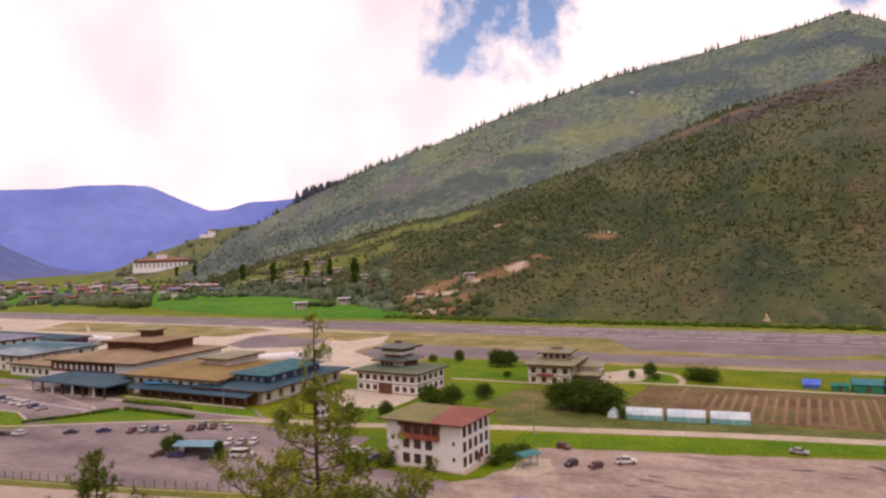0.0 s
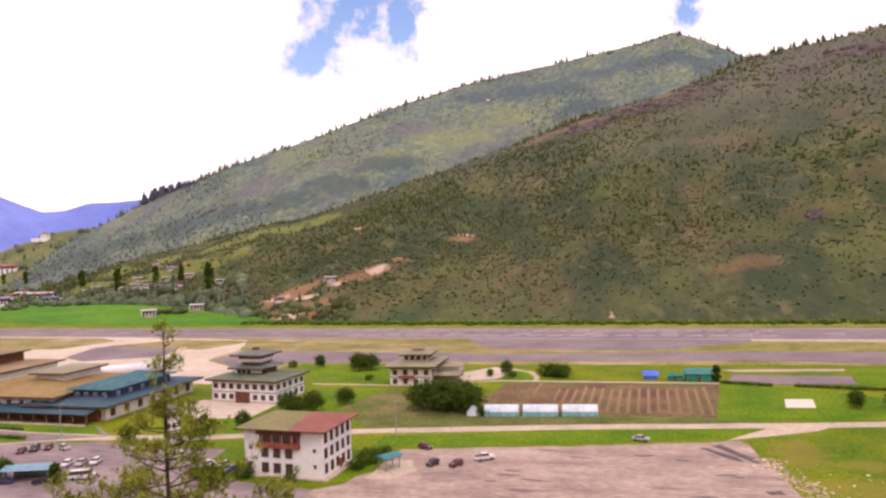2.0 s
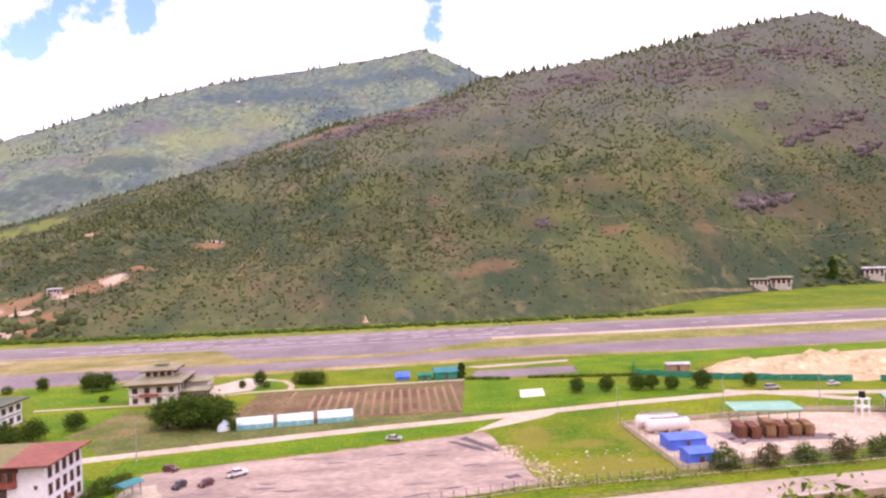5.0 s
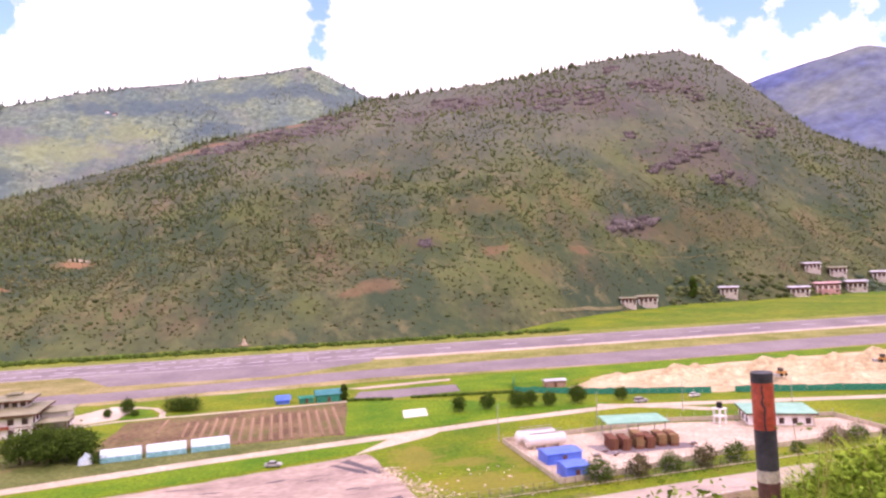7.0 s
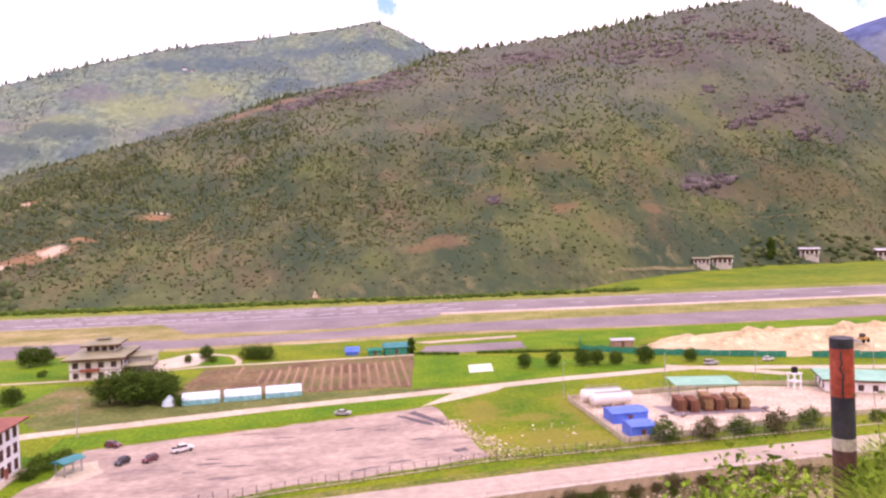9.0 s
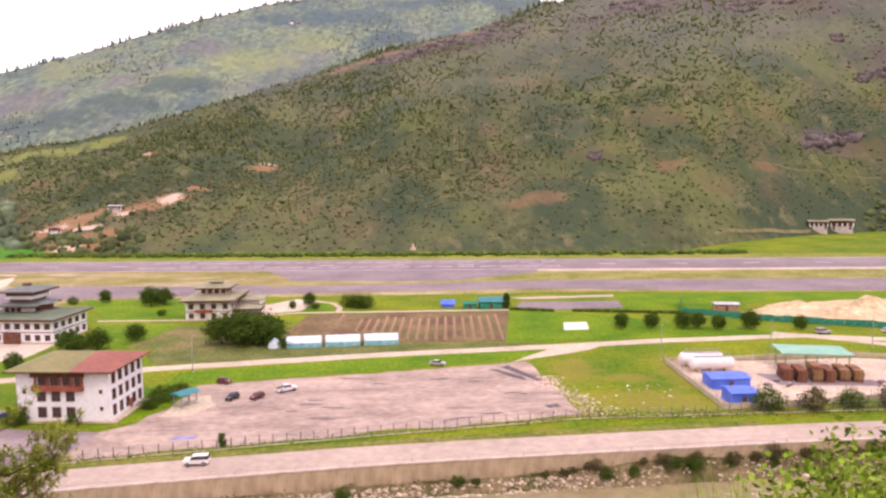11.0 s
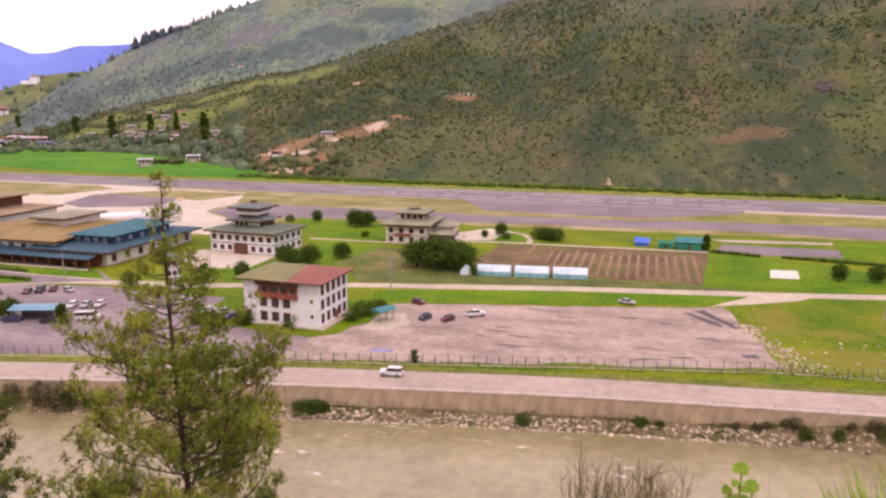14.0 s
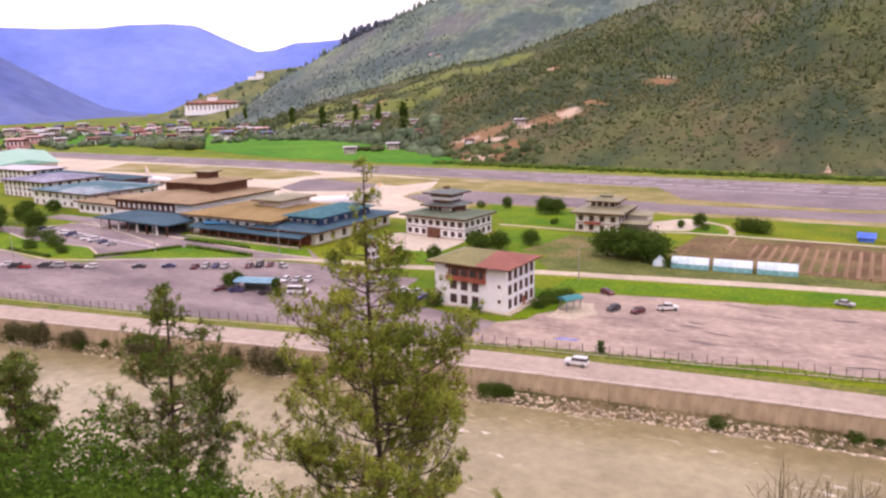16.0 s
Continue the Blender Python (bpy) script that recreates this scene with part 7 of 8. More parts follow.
for x, y, h, w in ((-99, 136, 3.6, 1.2), (-104, 138, 3.4, 1.1), (-94, 140.3, 3.2, 1.1), (-81.5, 139.6, 2.6, 0.8), (-46, 272, 4.6, 1.1), (-42.5, 271, 4.8, 1.1), (-39, 270, 4.6, 1.1), (-69.5, 156, 3.5, 1.1), (-70.5, 151, 3.0, 1.0), (-67, 160, 3.0, 1.0), (-54, 206, 3.0, 1.0),
                   (-285, 143, 4.0, 1.2), (-270, 141, 4.2, 1.2), (-256, 136, 4.0, 1.2), (-243, 131, 3.2, 1.0), (-262, 130, 3.5, 1.1), (-58, 268, 2.2, 1.0), (-113, 256, 2.4, 1), (-160, 280, 3, 1)):
    tree("shrub", x, y, 0, h, "dense green shrub on the grass", "shrubs in the grounds", w, "shrub")
rng = random.Random(14)
for i in range(10):
    x = 66 + i * 9.0 + rng.uniform(-1.5, 1.5)
    tree("brush" if i % 2 else "shrub", x, fence_y(x) + rng.uniform(0.8, 3.0), 0, rng.uniform(2.8, 5.4), "grey-green shrub in front of the yard wall", "shrubs by the fence", rng.uniform(0.8, 1.1), "shrub")
for x, y, h in ((-135, 127.5, 5.6), (-46.3, 128.2, 3.2), (15.2, 266.5, 6.5), (-132, 178, 5.0)):
    tree("column", x, y, 0, h, "slim dark cypress beside the grounds", "cypresses", 1.1)
for i in range(34):
    x = rng.uniform(-225, 120)
    v = rng.uniform(-6.9, -5.7)
    tree("shrub", x, road_y(x) + v, land(x, v) - 0.1, rng.uniform(1.2, 2.6), "green shrub on the river bank", "shrubs on the bank", rng.uniform(0.8, 1.3), "shrub")
for i in range(22):
    x = rng.uniform(-215, -105)
    v = rng.uniform(-6.9, -5.6)
    tree("brush", x, road_y(x) + v, land(x, v) - 0.1, rng.uniform(2.4, 4.6), "brown-green brush on the river bank", "shrubs on the bank", rng.uniform(0.8, 1.2), "shrub")
for i in range(24):
    x = rng.uniform(12, 100)
    v = rng.uniform(-6.4, -5.6)
    tree("brush", x, road_y(x) + v, land(x, v) - 0.1, rng.uniform(1.2, 2.4), "brown-green brush on the river bank", "shrubs on the bank", rng.uniform(0.9, 1.3), "shrub")
q, _ = front.seen(30.9, -3.8)
tree("column", q.x, q.y, q.z, 22, "tall dark cypress in the village", "cypresses", 0.9)
for a, el, h in ((-35.8, -2.6, 34), (-42.2, -2.3, 30), (-39.6, -2.0, 26), (-37.8, -1.8, 24), (-44.5, -1.9, 26), (-48.0, -1.5, 30), (-49.3, -1.5, 28)):
    q, _ = (front if a > -46 else back).seen(a, el)
    tree("column", q.x, q.y, q.z - 1, h, "tall dark cypress on the slope", "cypresses", 0.75)
# low woods too many to count
rng = random.Random(15)
grove = []
for i in range(430):
    a, r = rng.uniform(-66, -44), rng.uniform(900, 1700)
    h = rng.uniform(4, 10)
    grove.append((5 + rng.randrange(6), (r * math.sin(radians(a)), r * math.cos(radians(a)), h * 0.3), (h * 0.7, h * 0.7, h * 0.55), rng.uniform(0, 6)))
for i in range(150):
    u = rng.random()
    grove.append((5 + rng.randrange(6), (-900 + 260 * u + rng.uniform(-20, 20), 560 - 60 * u + rng.uniform(-16, 16), 3), (rng.uniform(5, 9), rng.uniform(5, 9), rng.uniform(4, 8)), rng.uniform(0, 6)))
for i in range(120):
    a = rng.uniform(-33, -25)
    q = front.at(a, rng.uniform(0.01, 0.12))
    h = rng.uniform(4, 9)
    grove.append((rng.randrange(11), (q.x, q.y, q.z), (h * 0.6, h * 0.6, h * 0.6), rng.uniform(0, 6)))
for i in range(240):
    a = rng.uniform(29, 46)
    q = front.at(a, rng.uniform(0.0, 0.1))
    h = rng.uniform(2.5, 6)
    grove.append((5 + rng.randrange(6), (q.x, q.y, q.z + 1), (h * 0.8, h * 0.8, h * 0.6), rng.uniform(0, 6)))
town = [g_ for g_ in grove if math.hypot(g_[1][0], g_[1][1]) > 850]
grove = [g_ for g_ in grove if math.hypot(g_[1][0], g_[1][1]) <= 850]
for i in range(150):
    q = spur.at(rng.uniform(-53.5, -40), rng.uniform(0.3, 1.0))
    h = rng.uniform(7, 16)
    town.append((rng.randrange(11), (q.x, q.y, q.z), (h * 0.7, h * 0.7, h * 0.9), rng.uniform(0, 6)))
for i in range(16):
    grove.append((5 + rng.randrange(6), (-425 + rng.gauss(0, 9), 537 + rng.gauss(0, 3), 2.5), (3.5, 3.5, rng.uniform(2.5, 5)), rng.uniform(0, 6)))
for i in range(330):
    q = front.at(rng.uniform(-48, -33), rng.random() ** 2 * 0.3)
    h = rng.uniform(5, 14)
    k = rng.randrange(11)
    town.append((k, (q.x, q.y, q.z + (0 if k < 5 else h * 0.2)), (h * 0.75, h * 0.75, h * (1.2 if k < 5 else 0.6)), rng.uniform(0, 6)))
scatter("town_trees", KINDS, town, TOWNLEAF, "green trees between the houses of the town with haze in their colour", "trees")
scatter("valley_trees", KINDS, grove, FOREST, "dark green trees among the houses", "trees")
hedge = []
for i in range(900):
    x = rng.uniform(-300, 175)
    s = rng.uniform(0.8, 2.2)
    hedge.append((rng.randrange(6), (x, 447 + rng.gauss(2, 3) + max(0, abs(x) - 160) * 0.05, s * 0.3), (s * 1.5, s, s * 0.9), rng.uniform(0, 6)))
scatter("scrub_hedge", SHRUBS, hedge, LEAF, "low dark scrub along the airfield edge", "scrub")
for pts_ in (((17, 264.5), (33, 260.5)), ((40, 261), (78, 256)), ((-226, 132.6), (-218.2, 143.4)), ((-218.2, 143.4), (-212.6, 157.4)), ((-211, 158.4), (-178, 158.4)), ((-268, 125.6), (-240, 125.2)), ((-222, 166.2), (-188, 166.6))):
    bm = bmesh.new()
    a, b = pts_
    L = math.dist(a, b)
    n = int(L / 0.8)
    for k in range(n):
        p = Vector(a).lerp(Vector(b), k / n)
        made = bmesh.ops.create_icosphere(bm, subdivisions=1, radius=0.75, matrix=Matrix.Translation((p.x, p.y, 0.45)))
        for v in made["verts"]:
            v.co += Vector((rng.uniform(-0.15, 0.15), rng.uniform(-0.15, 0.15), rng.uniform(-0.12, 0.12)))
    tagged(part("hedge", bm, LEAF, None), "clipped dark green hedge beside the lawn", "hedge")


# ---- near slope: pines, bushes, weeds and the painted post ----
def bearing(az, r):
    return r * math.sin(radians(az)), r * math.cos(radians(az))


def ground_at(x, y):
    return land(x, y - road_y(x))


def tuft(rng, n, long, wide, up=0.2, shoot=0.0):
    """A spray of needles."""
    v, f = [], []
    for k in range(n):
        d = Vector((rng.gauss(0, 1), rng.gauss(0, 1), rng.gauss(up, 0.8))).normalized()
        side = d.cross(Vector((rng.gauss(0, 1), rng.gauss(0, 1), rng.gauss(0, 1)))).normalized() * wide * rng.uniform(0.6, 1.3)
        tip = d * long * rng.uniform(0.6, 1.25)
        b = len(v)
        foot = Vector((0, 0, shoot * (k + 0.5) / n))
        v += [tuple(foot), tuple(foot + tip * 0.5 + side), tuple(foot + tip), tuple(foot + tip * 0.5 - side)]
        f += [(b, b + 1, b + 2), (b, b + 2, b + 3)]
    return np.array(v, dtype=float), np.array(f)


rng = random.Random(41)
TUFTS = [tuft(rng, 14, 0.17, 0.017, 0.7, 0.18) for _ in range(10)]
PINEDARK = translucent(surf("dark_pine_needles", (0.085, 0.135, 0.022), (0.19, 0.235, 0.040), 0.35, fine=6, island=0.5), 0.35)
PINEBROWN = surf("withered_needles", (0.13, 0.075, 0.03), (0.24, 0.14, 0.055), 0.6, fine=5, island=0.4)


def pine(x, y, z0, top, spread, seed, label, lean=(0, 0), sparse=(1.5, 3.6), full=0.85, puff=5, needles=PINE):
    """A young pine: leaning trunk, whorls of upswept limbs with bare inner wood, needles in puffs at the tips; spread: (depth below the top, limb length)."""
    rg = random.Random(seed)
    o = thing("pine_tree", pose(x, y, z0), label, "tree", "pines on the near slope")
    h = top - z0

    def stem(z):
        k = z / h
        return Vector((lean[0] * k + 0.10 * math.sin(k * 7 + seed), lean[1] * k + 0.10 * math.cos(k * 6), z))

    bm = bmesh.new()
    n = 14
    for i in range(n):
        a, b = h * i / n, h * (i + 1) / n
        tube(bm, stem(a - (0.05 if i else 0.6)), stem(b), 0.13 * max(0.0, 1 - a / h) ** 0.8 + 0.018, 0.13 * max(0.0, 1 - b / h) ** 0.8 + 0.016, 7)
    part("trunk", bm, BARK, o)
    sprays, dead = [], []

    def tip_puff(c, count, wide):
        for _ in range(count):
            s = rg.uniform(0.75, 1.25)
            q = c + Vector((rg.gauss(0, wide), rg.gauss(0, wide), rg.gauss(0.04, wide * 0.7)))
            (dead if rg.random() < 0.10 else sprays).append((rg.randrange(10), tuple(q), (s, s, s), rg.uniform(0, 6)))

    tip_puff(stem(h - 0.05), 6, 0.06)
    below = 0.25
    while below < h * 0.94:
        reach = table(below, spread)
        lush = puff if below < 5 else puff + 1
        thin = 0.55 if sparse[0] < below < sparse[1] else 1.0
        turn0 = rg.uniform(0, 6.283)
        count = rg.choice((4, 5, 5, 6))
        for k in range(count):
            if rg.random() > thin * min(1, full * (1.0 if below < 5 else 1.08)):
                continue
            a = turn0 + k * 6.283 / count + rg.uniform(-0.3, 0.3)
            L = reach * rg.uniform(0.5, 1.15)
            rise = rg.uniform(0.25, 0.95)
            limbs = bmesh.new()
            pts = [stem(h - below + rg.uniform(-0.12, 0.12))]
            d = Vector((math.cos(a), math.sin(a), rise * 0.35 - 0.1))
            m = max(3, int(L / 0.42))
            for j in range(m):
                d = (d + Vector((rg.gauss(0, 0.14), rg.gauss(0, 0.14), rise * 0.34 * (j / m) + rg.gauss(0, 0.05)))).normalized()
                pts.append(pts[-1] + d * L / m)
            for j in range(m):
                r0 = (0.034 * (1 - j / m) + 0.008) * (0.6 + L * 0.12)
                tube(limbs, pts[j], pts[j + 1], r0, r0 * 0.8, 4)
                if j >= m * 0.22 and L > 0.6:
                    for side in (-1, 1):
                        if rg.random() < 0.12:
                            continue
                        out = Vector((-d.y * side, d.x * side, 0)) * rg.uniform(0.25, 0.75) + d * rg.uniform(0.1, 0.5) + Vector((0, 0, rg.uniform(-0.1, 0.7)))
                        e = pts[j + 1] + out * min(1, 0.3 + L * 0.22)
                        tube(limbs, pts[j + 1], e, 0.012, 0.006, 3)
                        tip_puff(e, lush, 0.13)
                        if rg.random() < 0.6:
                            tip_puff(pts[j + 1].lerp(e, 0.5), lush // 2, 0.10)
                        if rg.random() < 0.7:
                            e2 = pts[j + 1].lerp(e, 0.6) + Vector((rg.gauss(0, 0.22), rg.gauss(0, 0.22), rg.uniform(-0.05, 0.3)))
                            tube(limbs, pts[j + 1].lerp(e, 0.6), e2, 0.008, 0.005, 3)
                            tip_puff(e2, lush - 1, 0.11)
            tip_puff(pts[-1], lush, 0.10)
            if L <= 0.7:
                tip_puff(pts[len(pts) // 2], puff // 2, 0.08)
            part("branch", limbs, BARK, o)
        below += rg.uniform(0.30, 0.50)
    scatter("needles", TUFTS, sprays, needles, "", "", parent=o)
    scatter("withered_needles", TUFTS, dead, PINEBROWN, "", "", parent=o)
    return o


x, y = bearing(-38.9, 26.0)
pine(x, y, ground_at(x, y) - 0.3, 51 - 26 * math.tan(radians(5.45)), ((0, 0.15), (0.7, 0.5), (1.4, 0.6), (2.2, 0.6), (3.4, 1.0), (4.6, 1.7), (5.7, 2.5), (8, 3.9), (10.5, 4.9), (14, 5.3), (18, 5.2)), 5, "tall thin pine tree rising from the near slope", lean=(-0.35, 0.2), sparse=(1.6, 4.4), full=0.66, puff=3)
x, y = bearing(-55.4, 27.0)
pine(x, y, ground_at(x, y) - 0.3, 51 - 27 * math.tan(radians(14.0)), ((0, 0.15), (0.8, 0.6), (1.8, 0.6), (2.6, 1.4), (4.2, 2.2), (7, 2.5), (10, 2.3)), 8, "young dark green pine tree on the near slope above the river", sparse=(1.4, 2.2), full=0.72, puff=4, needles=PINEDARK)
x, y = bearing(-66.0, 24.0)
pine(x, y, ground_at(x, y) - 0.3, 51 - 24 * math.tan(radians(17.5)), ((0, 0.2), (1, 0.7), (3, 1.2), (8, 1.6)), 12, "bushy dark pine on the near slope", sparse=(90, 91), full=0.9, needles=PINEDARK)
BUSH = surf("bright_bush_leaves", (0.055, 0.125, 0.010), (0.115, 0.185, 0.017), 0.3, fine=6, island=0.3)
rng = random.Random(50)
for az, r, el, wide in ((-62.6, 20, -22.0, 1.5), (-66.5, 18, -23.0, 2.0), (-60.0, 19, -25.5, 1.9), (-57.0, 18.5, -27.5, 1.8), (-64.0, 16, -26.5, 2.0), (-70, 18, -22.5, 2.4), (-53.5, 18, -29.5, 1.6), (-60.0, 14.5, -29.5, 1.8), (-65, 12, -29.0, 1.8), (-69, 11, -30.0, 1.6), (-56.0, 13.5, -31.5, 1.7), (-60.5, 10.5, -32.5, 1.5), (-65, 9, -33.0, 1.3), (-71, 9, -31.5, 1.5), (-51, 14, -32.5, 1.5), (-55, 10, -34.5, 1.3), (-74, 13, -27, 1.8)):
    x, y = bearing(az, r)
    z = ground_at(x, y) - 0.2
    h = max(1.0, 51 + r * math.tan(radians(el)) - z)
    o = thing("bush", pose(x, y, z), "dense leafy green bush on the near slope", "bush", "bushes on the near slope")
    bm = bmesh.new()
    for k in range(5):
        a = k * 1.3
        tube(bm, (0, 0, -0.2), (math.cos(a) * wide * 0.4, math.sin(a) * wide * 0.4, h * 0.7), 0.05, 0.015, 5)
    part("stems", bm, BARK, o)
    scatter("leaves", LEAVES, crown(rng, wide, h * 0.05, h * 0.95, 90, 66, 0.125), BUSH, "", "", parent=o)

translucent(BUSH, 0.35)
STALK = surf("dry_stalks", (0.30, 0.24, 0.08), (0.46, 0.38, 0.14), 1.5, fine=5, island=0.4)
BLADE = surf("grass_blades", (0.18, 0.33, 0.02), (0.42, 0.50, 0.06), 0.8, fine=6, island=0.5)

translucent(BLADE, 0.4)


def blade(rng):
    """A bent grass blade of unit height."""
    a, bend = rng.uniform(0, 6.283), rng.uniform(0.25, 1.0)
    d = Vector((math.cos(a), math.sin(a), 0))
    side = Vector((-d.y, d.x, 0)) * 0.016
    v, f = [], []
    for k in range(4):
        t = k / 4
        c = d * bend * t * t + Vector((0, 0, t * (1 - 0.25 * bend * t)))
        w = side * (1 - t * 0.8)
        v += [tuple(c + w), tuple(c - w)]
    v.append(tuple(d * bend + Vector((0, 0, 1 - 0.25 * bend))))
    for k in range(3):
        b = 2 * k
        f += [(b, b + 1, b + 3), (b, b + 3, b + 2)]
    f.append((6, 7, 8))
    return np.array(v), np.array(f)


rng = random.Random(61)
BLADES = [blade(rng) for _ in range(12)]
turf = []
for i in range(44000):
    az, r = rng.uniform(30, 58), rng.uniform(3.3, 6.0)
    if az < 36.5 and rng.random() < 0.85:
        continue
    x, y = bearing(az, r)
    z = ground_at(x, y)
    if z < 48.2:
        continue
    s = rng.uniform(0.10, 0.40) * (0.5 if az < 37.4 else 1.0)
    if z + 0.8 * s > 51 - r * math.tan(radians(table(az, ((22, 20.0), (36.9, 17.4), (38.4, 15.8), (39.9, 14.6), (41.6, 13.4), (46, 11.0), (58, 9.0))))):
        continue
    turf.append((rng.randrange(12), (x, y, z - 0.02), (s * 1.5, s * 1.5, s), rng.uniform(0, 6)))
for i in range(700):
    az, r = rng.uniform(8, 45), rng.uniform(2.6, 4.8)
    x, y = bearing(az, r)
    z = ground_at(x, y)
    s = rng.uniform(0.2, 0.6) * (0.4 + 0.6 * (az > 18))
    if z + s > 51 - r * math.tan(radians(19.5 + max(0, 26 - az) * 0.35)):
        continue
    turf.append((rng.randrange(12), (x, y, z - 0.02), (s, s, s), rng.uniform(0, 6)))
for i in range(4200):
    az, r = rng.uniform(16.5, 29), rng.uniform(2.7, 4.4)
    x, y = bearing(az, r)
    z = ground_at(x, y)
    h = 51 - r * math.tan(radians(rng.uniform(19.0, 27.5) + max(0, 21.5 - az) * 1.0)) - z
    if h > 0.2:
        turf.append((rng.randrange(12), (x, y, z - 0.02), (0.7, 0.7, h), rng.uniform(0, 6)))
scatter("tall_grass", BLADES, turf, BLADE, "tall yellow-green grass on the verge", "grass")
stalks = []
for az, r, el in [(rng.uniform(-4, 17), rng.uniform(2.4, 4.0), 0) for _ in range(60)] + [(rng.uniform(15, 29), rng.uniform(2.6, 4.4), 0) for _ in range(420)] + [(-15.1, 2.6, 25.0), (-14.7, 2.5, 30.2), (-16.8, 2.6, 28.5), (11.0, 2.7, 21.3), (13.8, 2.8, 21.4), (12.1, 2.7, 22.6), (13.0, 2.8, 24), (22.6, 3.6, 18.3)]:
    x, y = bearing(az, r)
    z = ground_at(x, y)
    top = 51 - r * math.tan(radians(el or rng.uniform(24.0, 31) - max(0, az - 14) * 0.5))
    if top - z > 0.15:
        stalks.append((rng.randrange(12), (x, y, z - 0.02), (0.35, 0.35, top - z), rng.uniform(0, 6)))
scatter("dry_stalks", BLADES, stalks, STALK, "thin dry grass stalks at the slope edge", "grass")


WEED = surf("weed_leaves", (0.12, 0.23, 0.014), (0.26, 0.36, 0.035), 2.0, fine=4, island=0.5)


def sprig(az, r, el, size, n, label):
    """A leafy weed whose top shows at that bearing and elevation."""
    x, y = bearing(az, r)
    z = ground_at(x, y)
    h = max(0.3, 51 + r * math.tan(radians(el)) - z)
    o = thing("weed", pose(x, y, z - 0.02), label, "weed", "weeds on the verge")
    bm = bmesh.new()
    leaves = []
    for k in range(5):
        a, b = rng.uniform(0, 6.3), rng.uniform(0.05, 0.22)
        tip = Vector((math.cos(a) * b, math.sin(a) * b, h * rng.uniform(0.75, 1.0)))
        tube(bm, (0, 0, -0.05), tip, 0.004, 0.002, 4)
        for j in range(n):
            u = 1 - rng.random() * min(0.6, 0.8 / h)
            s = size * rng.uniform(0.6, 1.4)
            q = tip * u
            leaves.append((rng.randrange(24), (q.x + rng.gauss(0, size * 1.3), q.y + rng.gauss(0, size * 1.3), q.z + rng.gauss(0, size * 0.8)), (s, s, s), rng.uniform(0, 6)))
    part("stem", bm, STALK, o)
    scatter("leaves", LEAVES, leaves, WEED, "", "", parent=o)


def lobed(rng):
    """A broad lobed leaf of unit length, drooping from its stalk."""
    rim = ((0, 0.0), (0.22, -0.10), (0.46, 0.06), (0.34, 0.28), (0.52, 0.46), (0.27, 0.58), (0.24, 0.80), (0, 1.0))
    v = [(0, 0.42, -0.10)] + [(a, b, -0.45 * b * b + 0.10 * abs(a)) for a, b in rim] + [(-a, b, -0.45 * b * b + 0.10 * abs(a)) for a, b in rim[-2:0:-1]]
    n = len(v) - 1
    return np.array(v), np.array([(0, 1 + k, 1 + (k + 1) % n) for k in range(n)])


LOBED = [lobed(rng)]


def broadleaf(az, r, el, size, n):
    x, y = bearing(az, r)
    z = ground_at(x, y)
    h = max(0.3, 51 + r * math.tan(radians(el)) - z)
    o = thing("weed", pose(x, y, z - 0.02), "broad-leaved green weed at the slope edge", "weed", "weeds on the verge")
    part("stem", tube(bmesh.new(), (0, 0, -0.05), (0.01, 0, h), 0.007, 0.004, 6), STALK, o)
    for k in range(n):
        s = size * (0.55 + 0.45 * k / n) * rng.uniform(0.8, 1.2)
        q = h - 0.01 - 0.035 * k
        scatter("leaf", LOBED, [(0, (0, 0, 0), (s, s, s), 0)], WEED, "", "", parent=o).matrix_basis = pose(0.005, 0, q, 35 - 9 * k + rng.uniform(-12, 12), 0, k * 137.5 + rng.uniform(-15, 15))


TWIG = surf("dry_twigs", (0.17, 0.125, 0.06), (0.27, 0.21, 0.10), 3, fine=5)


def dry_bush(az, r, el, wide):
    x, y = bearing(az, r)
    z = ground_at(x, y)
    h = 51 + r * math.tan(radians(el)) - z
    o = thing("dry_bush", pose(x, y, z), "leafless dry bush of thin brown twigs", "bush", "bushes at the slope edge")
    bm = bmesh.new()
    for k in range(60):
        tip = Vector((rng.gauss(0, wide), rng.gauss(0, wide), h * rng.uniform(0.82, 1.0)))
        mid = Vector((tip.x * 0.45, tip.y * 0.45, tip.z * 0.55))
        tube(bm, (0, 0, -0.05), mid, 0.003, 0.002, 3)
        tube(bm, mid, tip, 0.002, 0.0009, 3)
        for j in range(6):
            q = mid.lerp(tip, rng.uniform(0.1, 0.95))
            tube(bm, q, q + Vector((rng.gauss(0, 0.035), rng.gauss(0, 0.035), rng.uniform(0.03, 0.10))), 0.0018, 0.001, 3)
    part("twig", bm, TWIG, o)


broadleaf(7.0, 2.7, -26.2, 0.11, 13)
broadleaf(7.9, 2.75, -27.2, 0.10, 10)
broadleaf(6.2, 2.75, -27.8, 0.10, 10)
for az, r, el in ((17.6, 2.9, -25.2), (18.6, 3.0, -24.9), (16.8, 2.8, -26.3), (19.4, 2.9, -25.6)):
    broadleaf(az, r, el, 0.09, 11)
for az, r, el, w in ((-4.6, 2.7, -27.2, 0.07), (-3.2, 2.8, -27.8, 0.06), (0.4, 2.7, -26.9, 0.07), (1.4, 2.7, -27.6, 0.06)):
    dry_bush(az, r, el, w)
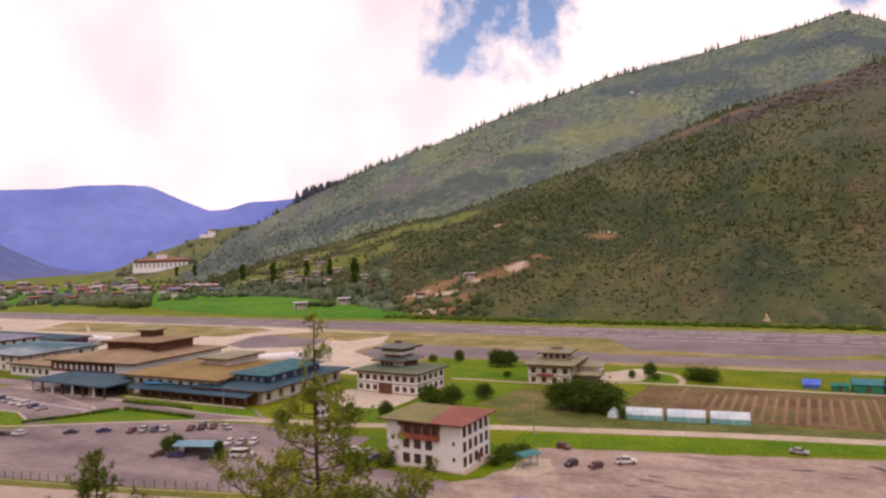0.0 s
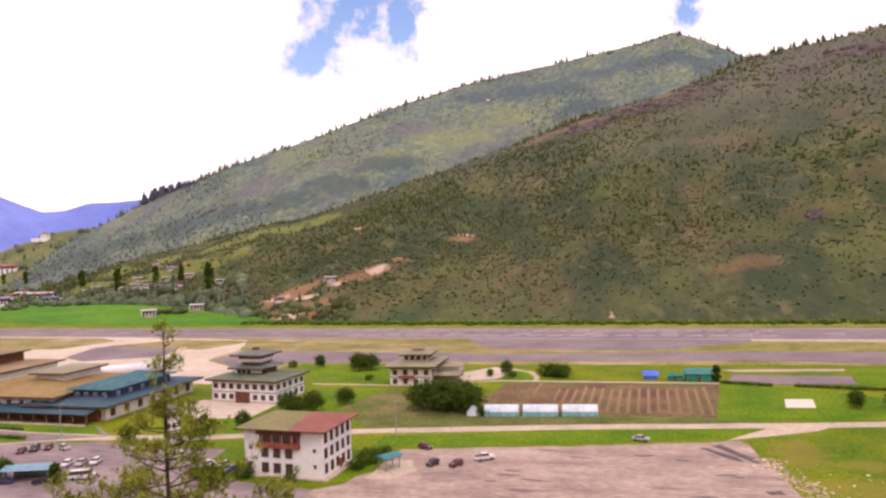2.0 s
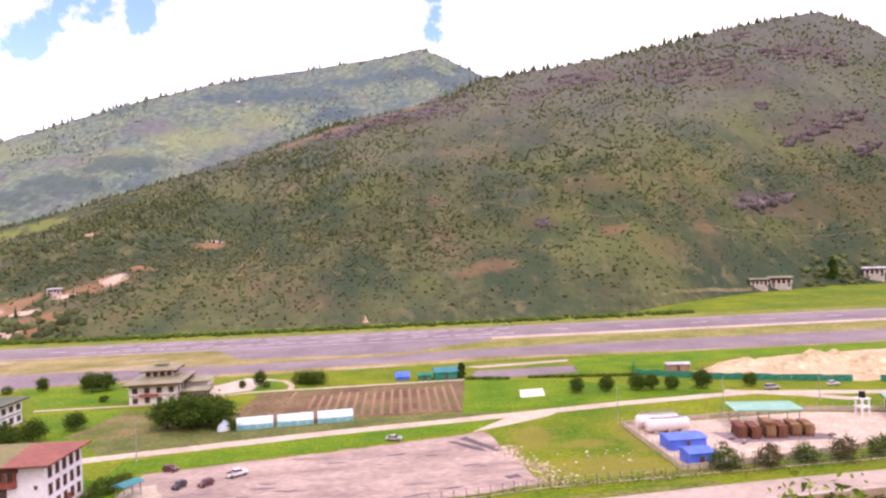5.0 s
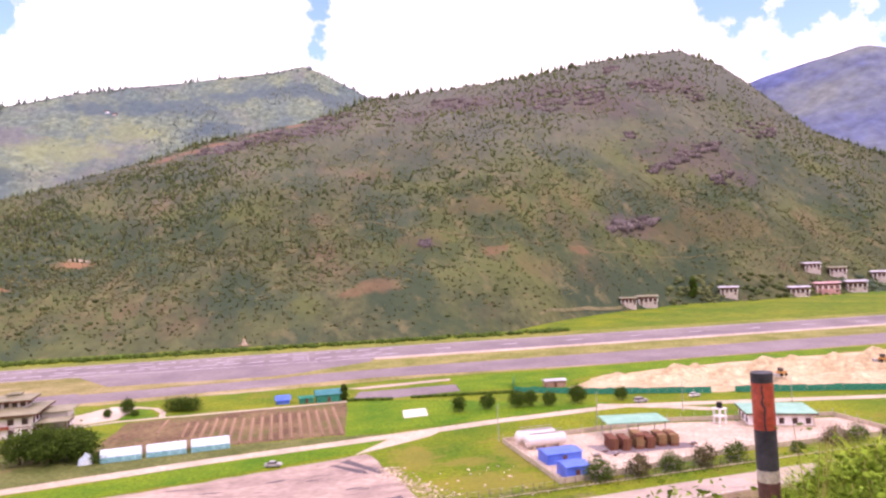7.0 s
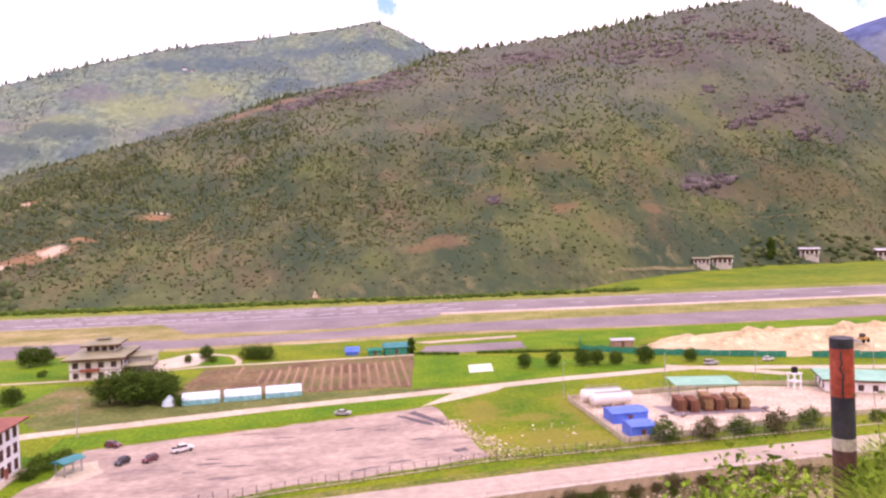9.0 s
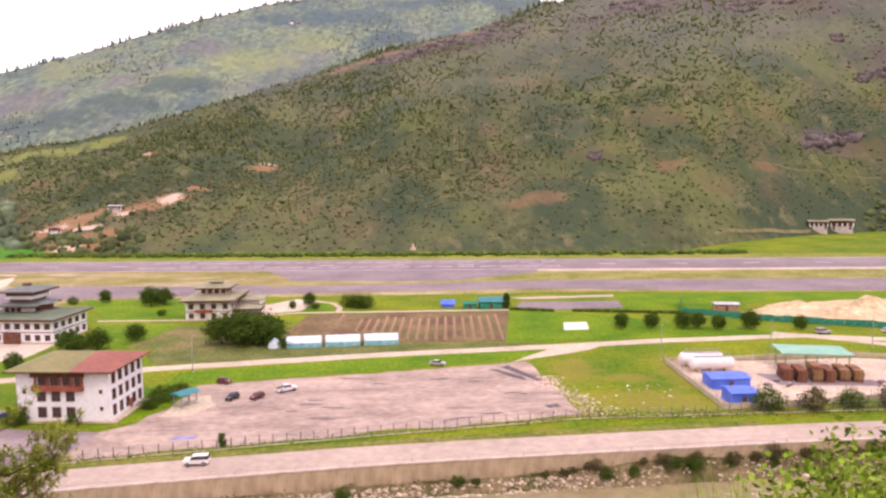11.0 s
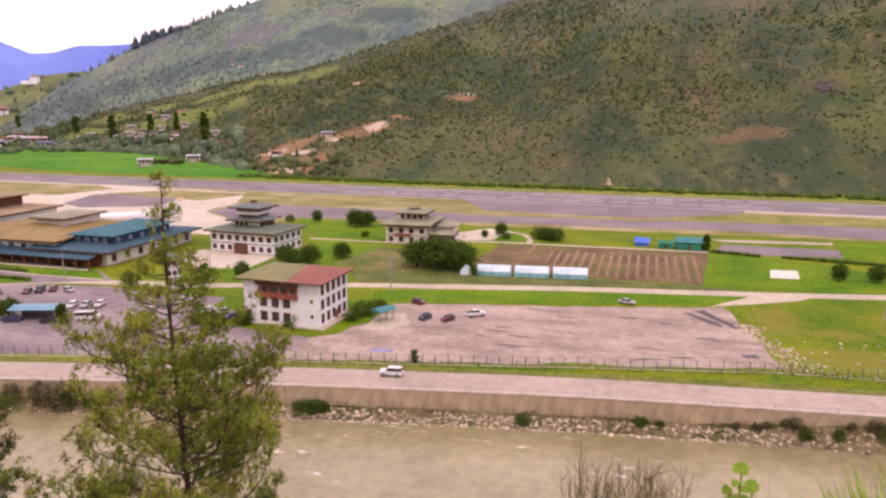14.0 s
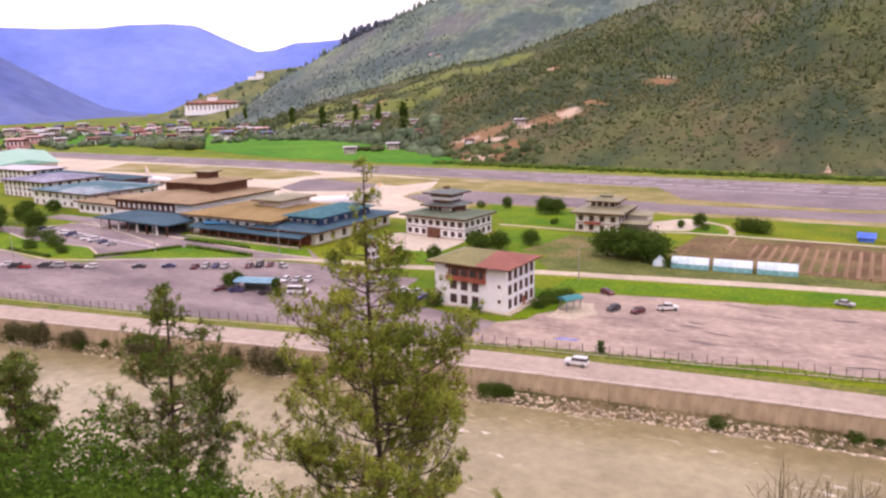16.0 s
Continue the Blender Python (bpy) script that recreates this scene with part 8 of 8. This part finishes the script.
for az, r, el in ((29.5, 4.6, -16.5), (31.5, 4.4, -15.2), (32.8, 4.8, -17.0), (27.5, 4.4, -18.0), (30.5, 4.0, -19.0), (33.8, 4.3, -18.0), (28.5, 4.1, -19.5), (26.0, 4.2, -19.2), (31.0, 5.0, -17.0), (34.5, 5.0, -17.5), (32.0, 3.9, -20.5), (24.8, 4.0, -20.6), (29.0, 3.7, -22.0)):
    sprig(az, r, el, 0.048, 110, "leafy green weed beside the painted post")
for az, r, el in ((38.2, 4.8, -16.6), (39.2, 5.0, -15.6), (40.2, 5.2, -15.0), (41.2, 5.0, -14.2), (42.4, 5.2, -13.6), (43.6, 5.0, -13.0), (39.6, 4.4, -17.6), (41.0, 4.5, -16.6), (42.8, 4.6, -15.6), (38.6, 4.4, -19.0), (45, 5.2, -12.4), (44.4, 4.4, -16)):
    sprig(az, r, el, 0.042, 64, "leafy green weed in the grass of the verge")
for az, r, el in ((21.5, 3.6, -21.5), (22.2, 3.3, -23.5), (24.4, 3.4, -22.5), (20.5, 3.2, -25), (23.2, 3.1, -25.5), (23.5, 3.8, -20.5), (19.5, 3.4, -23.0), (38.5, 4.6, -11.5), (25.5, 4.2, -21.0)):
    sprig(az, r, el, 0.035, 16, "thin dry weed on the verge")

x, y = bearing(35.72, 4.6)
L = 51 - 4.6 * math.tan(radians(9.1)) - 49.15
sunk = max(0.0, 49.1 - ground_at(x, y)) + 0.2
marker = thing("marker_post", pose(x, y, 49.15, 0.3, -1.8, 0) @ pose(0, 0, -sunk), "round guard post painted red, black and brown with a white band", "post")
L += sunk
PB = surf("post_black", (0.02, 0.018, 0.028), (0.05, 0.045, 0.055), 6, rough=0.6, fine=5)
PR = surf("post_red", (0.38, 0.05, 0.025), (0.50, 0.085, 0.045), 6, rough=0.55, fine=5)
PW = surf("post_white", (0.40, 0.34, 0.26), (0.55, 0.48, 0.38), 6, rough=0.6, fine=5)
PN = surf("post_brown", (0.085, 0.03, 0.025), (0.13, 0.05, 0.04), 6, rough=0.6, fine=5)
R0 = 0.062
for name, a, b, mat_, k in (("cap_band", 0, 0.058, PB, 1.0), ("red_band", 0.058, 0.333, PR, 1.0), ("black_band", 0.333, 0.571, PB, 1.0), ("white_band", 0.571, 0.640, PW, 1.02), ("shaft", 0.640, L, PN, 1.0)):
    part(name, tube(bmesh.new(), (0, 0, L - b + 0.0005), (0, 0, L - a), R0 * k, R0 * k, 20), mat_, marker)
bm = bmesh.new()
rng = random.Random(3)
zz = L - 0.07
px = 0.0
while zz > L - 0.32:
    nx, nz = rng.uniform(-0.008, 0.008), zz - rng.uniform(0.015, 0.03)
    ya, yb = -math.sqrt(R0 ** 2 - px ** 2) - 0.001, -math.sqrt(R0 ** 2 - nx ** 2) - 0.001
    turn = Matrix.Rotation(radians(-35.7), 3, "Z")
    tube(bm, turn @ Vector((px, ya, zz)), turn @ Vector((nx, yb, nz)), 0.0055, 0.0055, 5)
    px, zz = nx, nz
part("crack", bm, PB, marker, "black cracked seam in the paint")

# ---- weeds along the fence and the foot of the river wall ----
rng = random.Random(71)
wild = []
for i in range(5200):
    x = rng.uniform(-72, 105)
    if x < 24 and rng.random() < 0.55:
        continue
    s = rng.uniform(0.18, 0.5)
    wild.append((rng.randrange(24), (x, fence_y(x) + rng.gauss(-0.3, 0.9 if x < 24 else 1.5), s * rng.uniform(0.3, 1.6)), (s, s, s), rng.uniform(0, 6)))
scatter("fence_weeds", LEAVES, wild, surf("roadside_weeds", (0.055, 0.085, 0.015), (0.15, 0.15, 0.035), 0.2, fine=6, island=0.4), "tangled green weeds along the wire fence", "weeds")
wild = []
for i in range(5200):
    x = rng.uniform(-230, 110)
    v = -5.6 - abs(rng.gauss(0, 0.45))
    if noise.noise(Vector((x * 0.09, 0, 9))) < rng.uniform(-0.3, 0.3) - 0.25 * (x > 15):
        continue
    s = rng.uniform(0.2, 0.55)
    wild.append((rng.randrange(24), (x, road_y(x) + v, land(x, v) + s * rng.uniform(0.2, 1.8)), (s, s, s), rng.uniform(0, 6)))
scatter("bank_weeds", LEAVES, wild, surf("bank_weed_leaves", (0.09, 0.085, 0.025), (0.22, 0.18, 0.07), 0.15, fine=6, island=0.4), "dry brown-green weeds along the foot of the wall", "weeds")
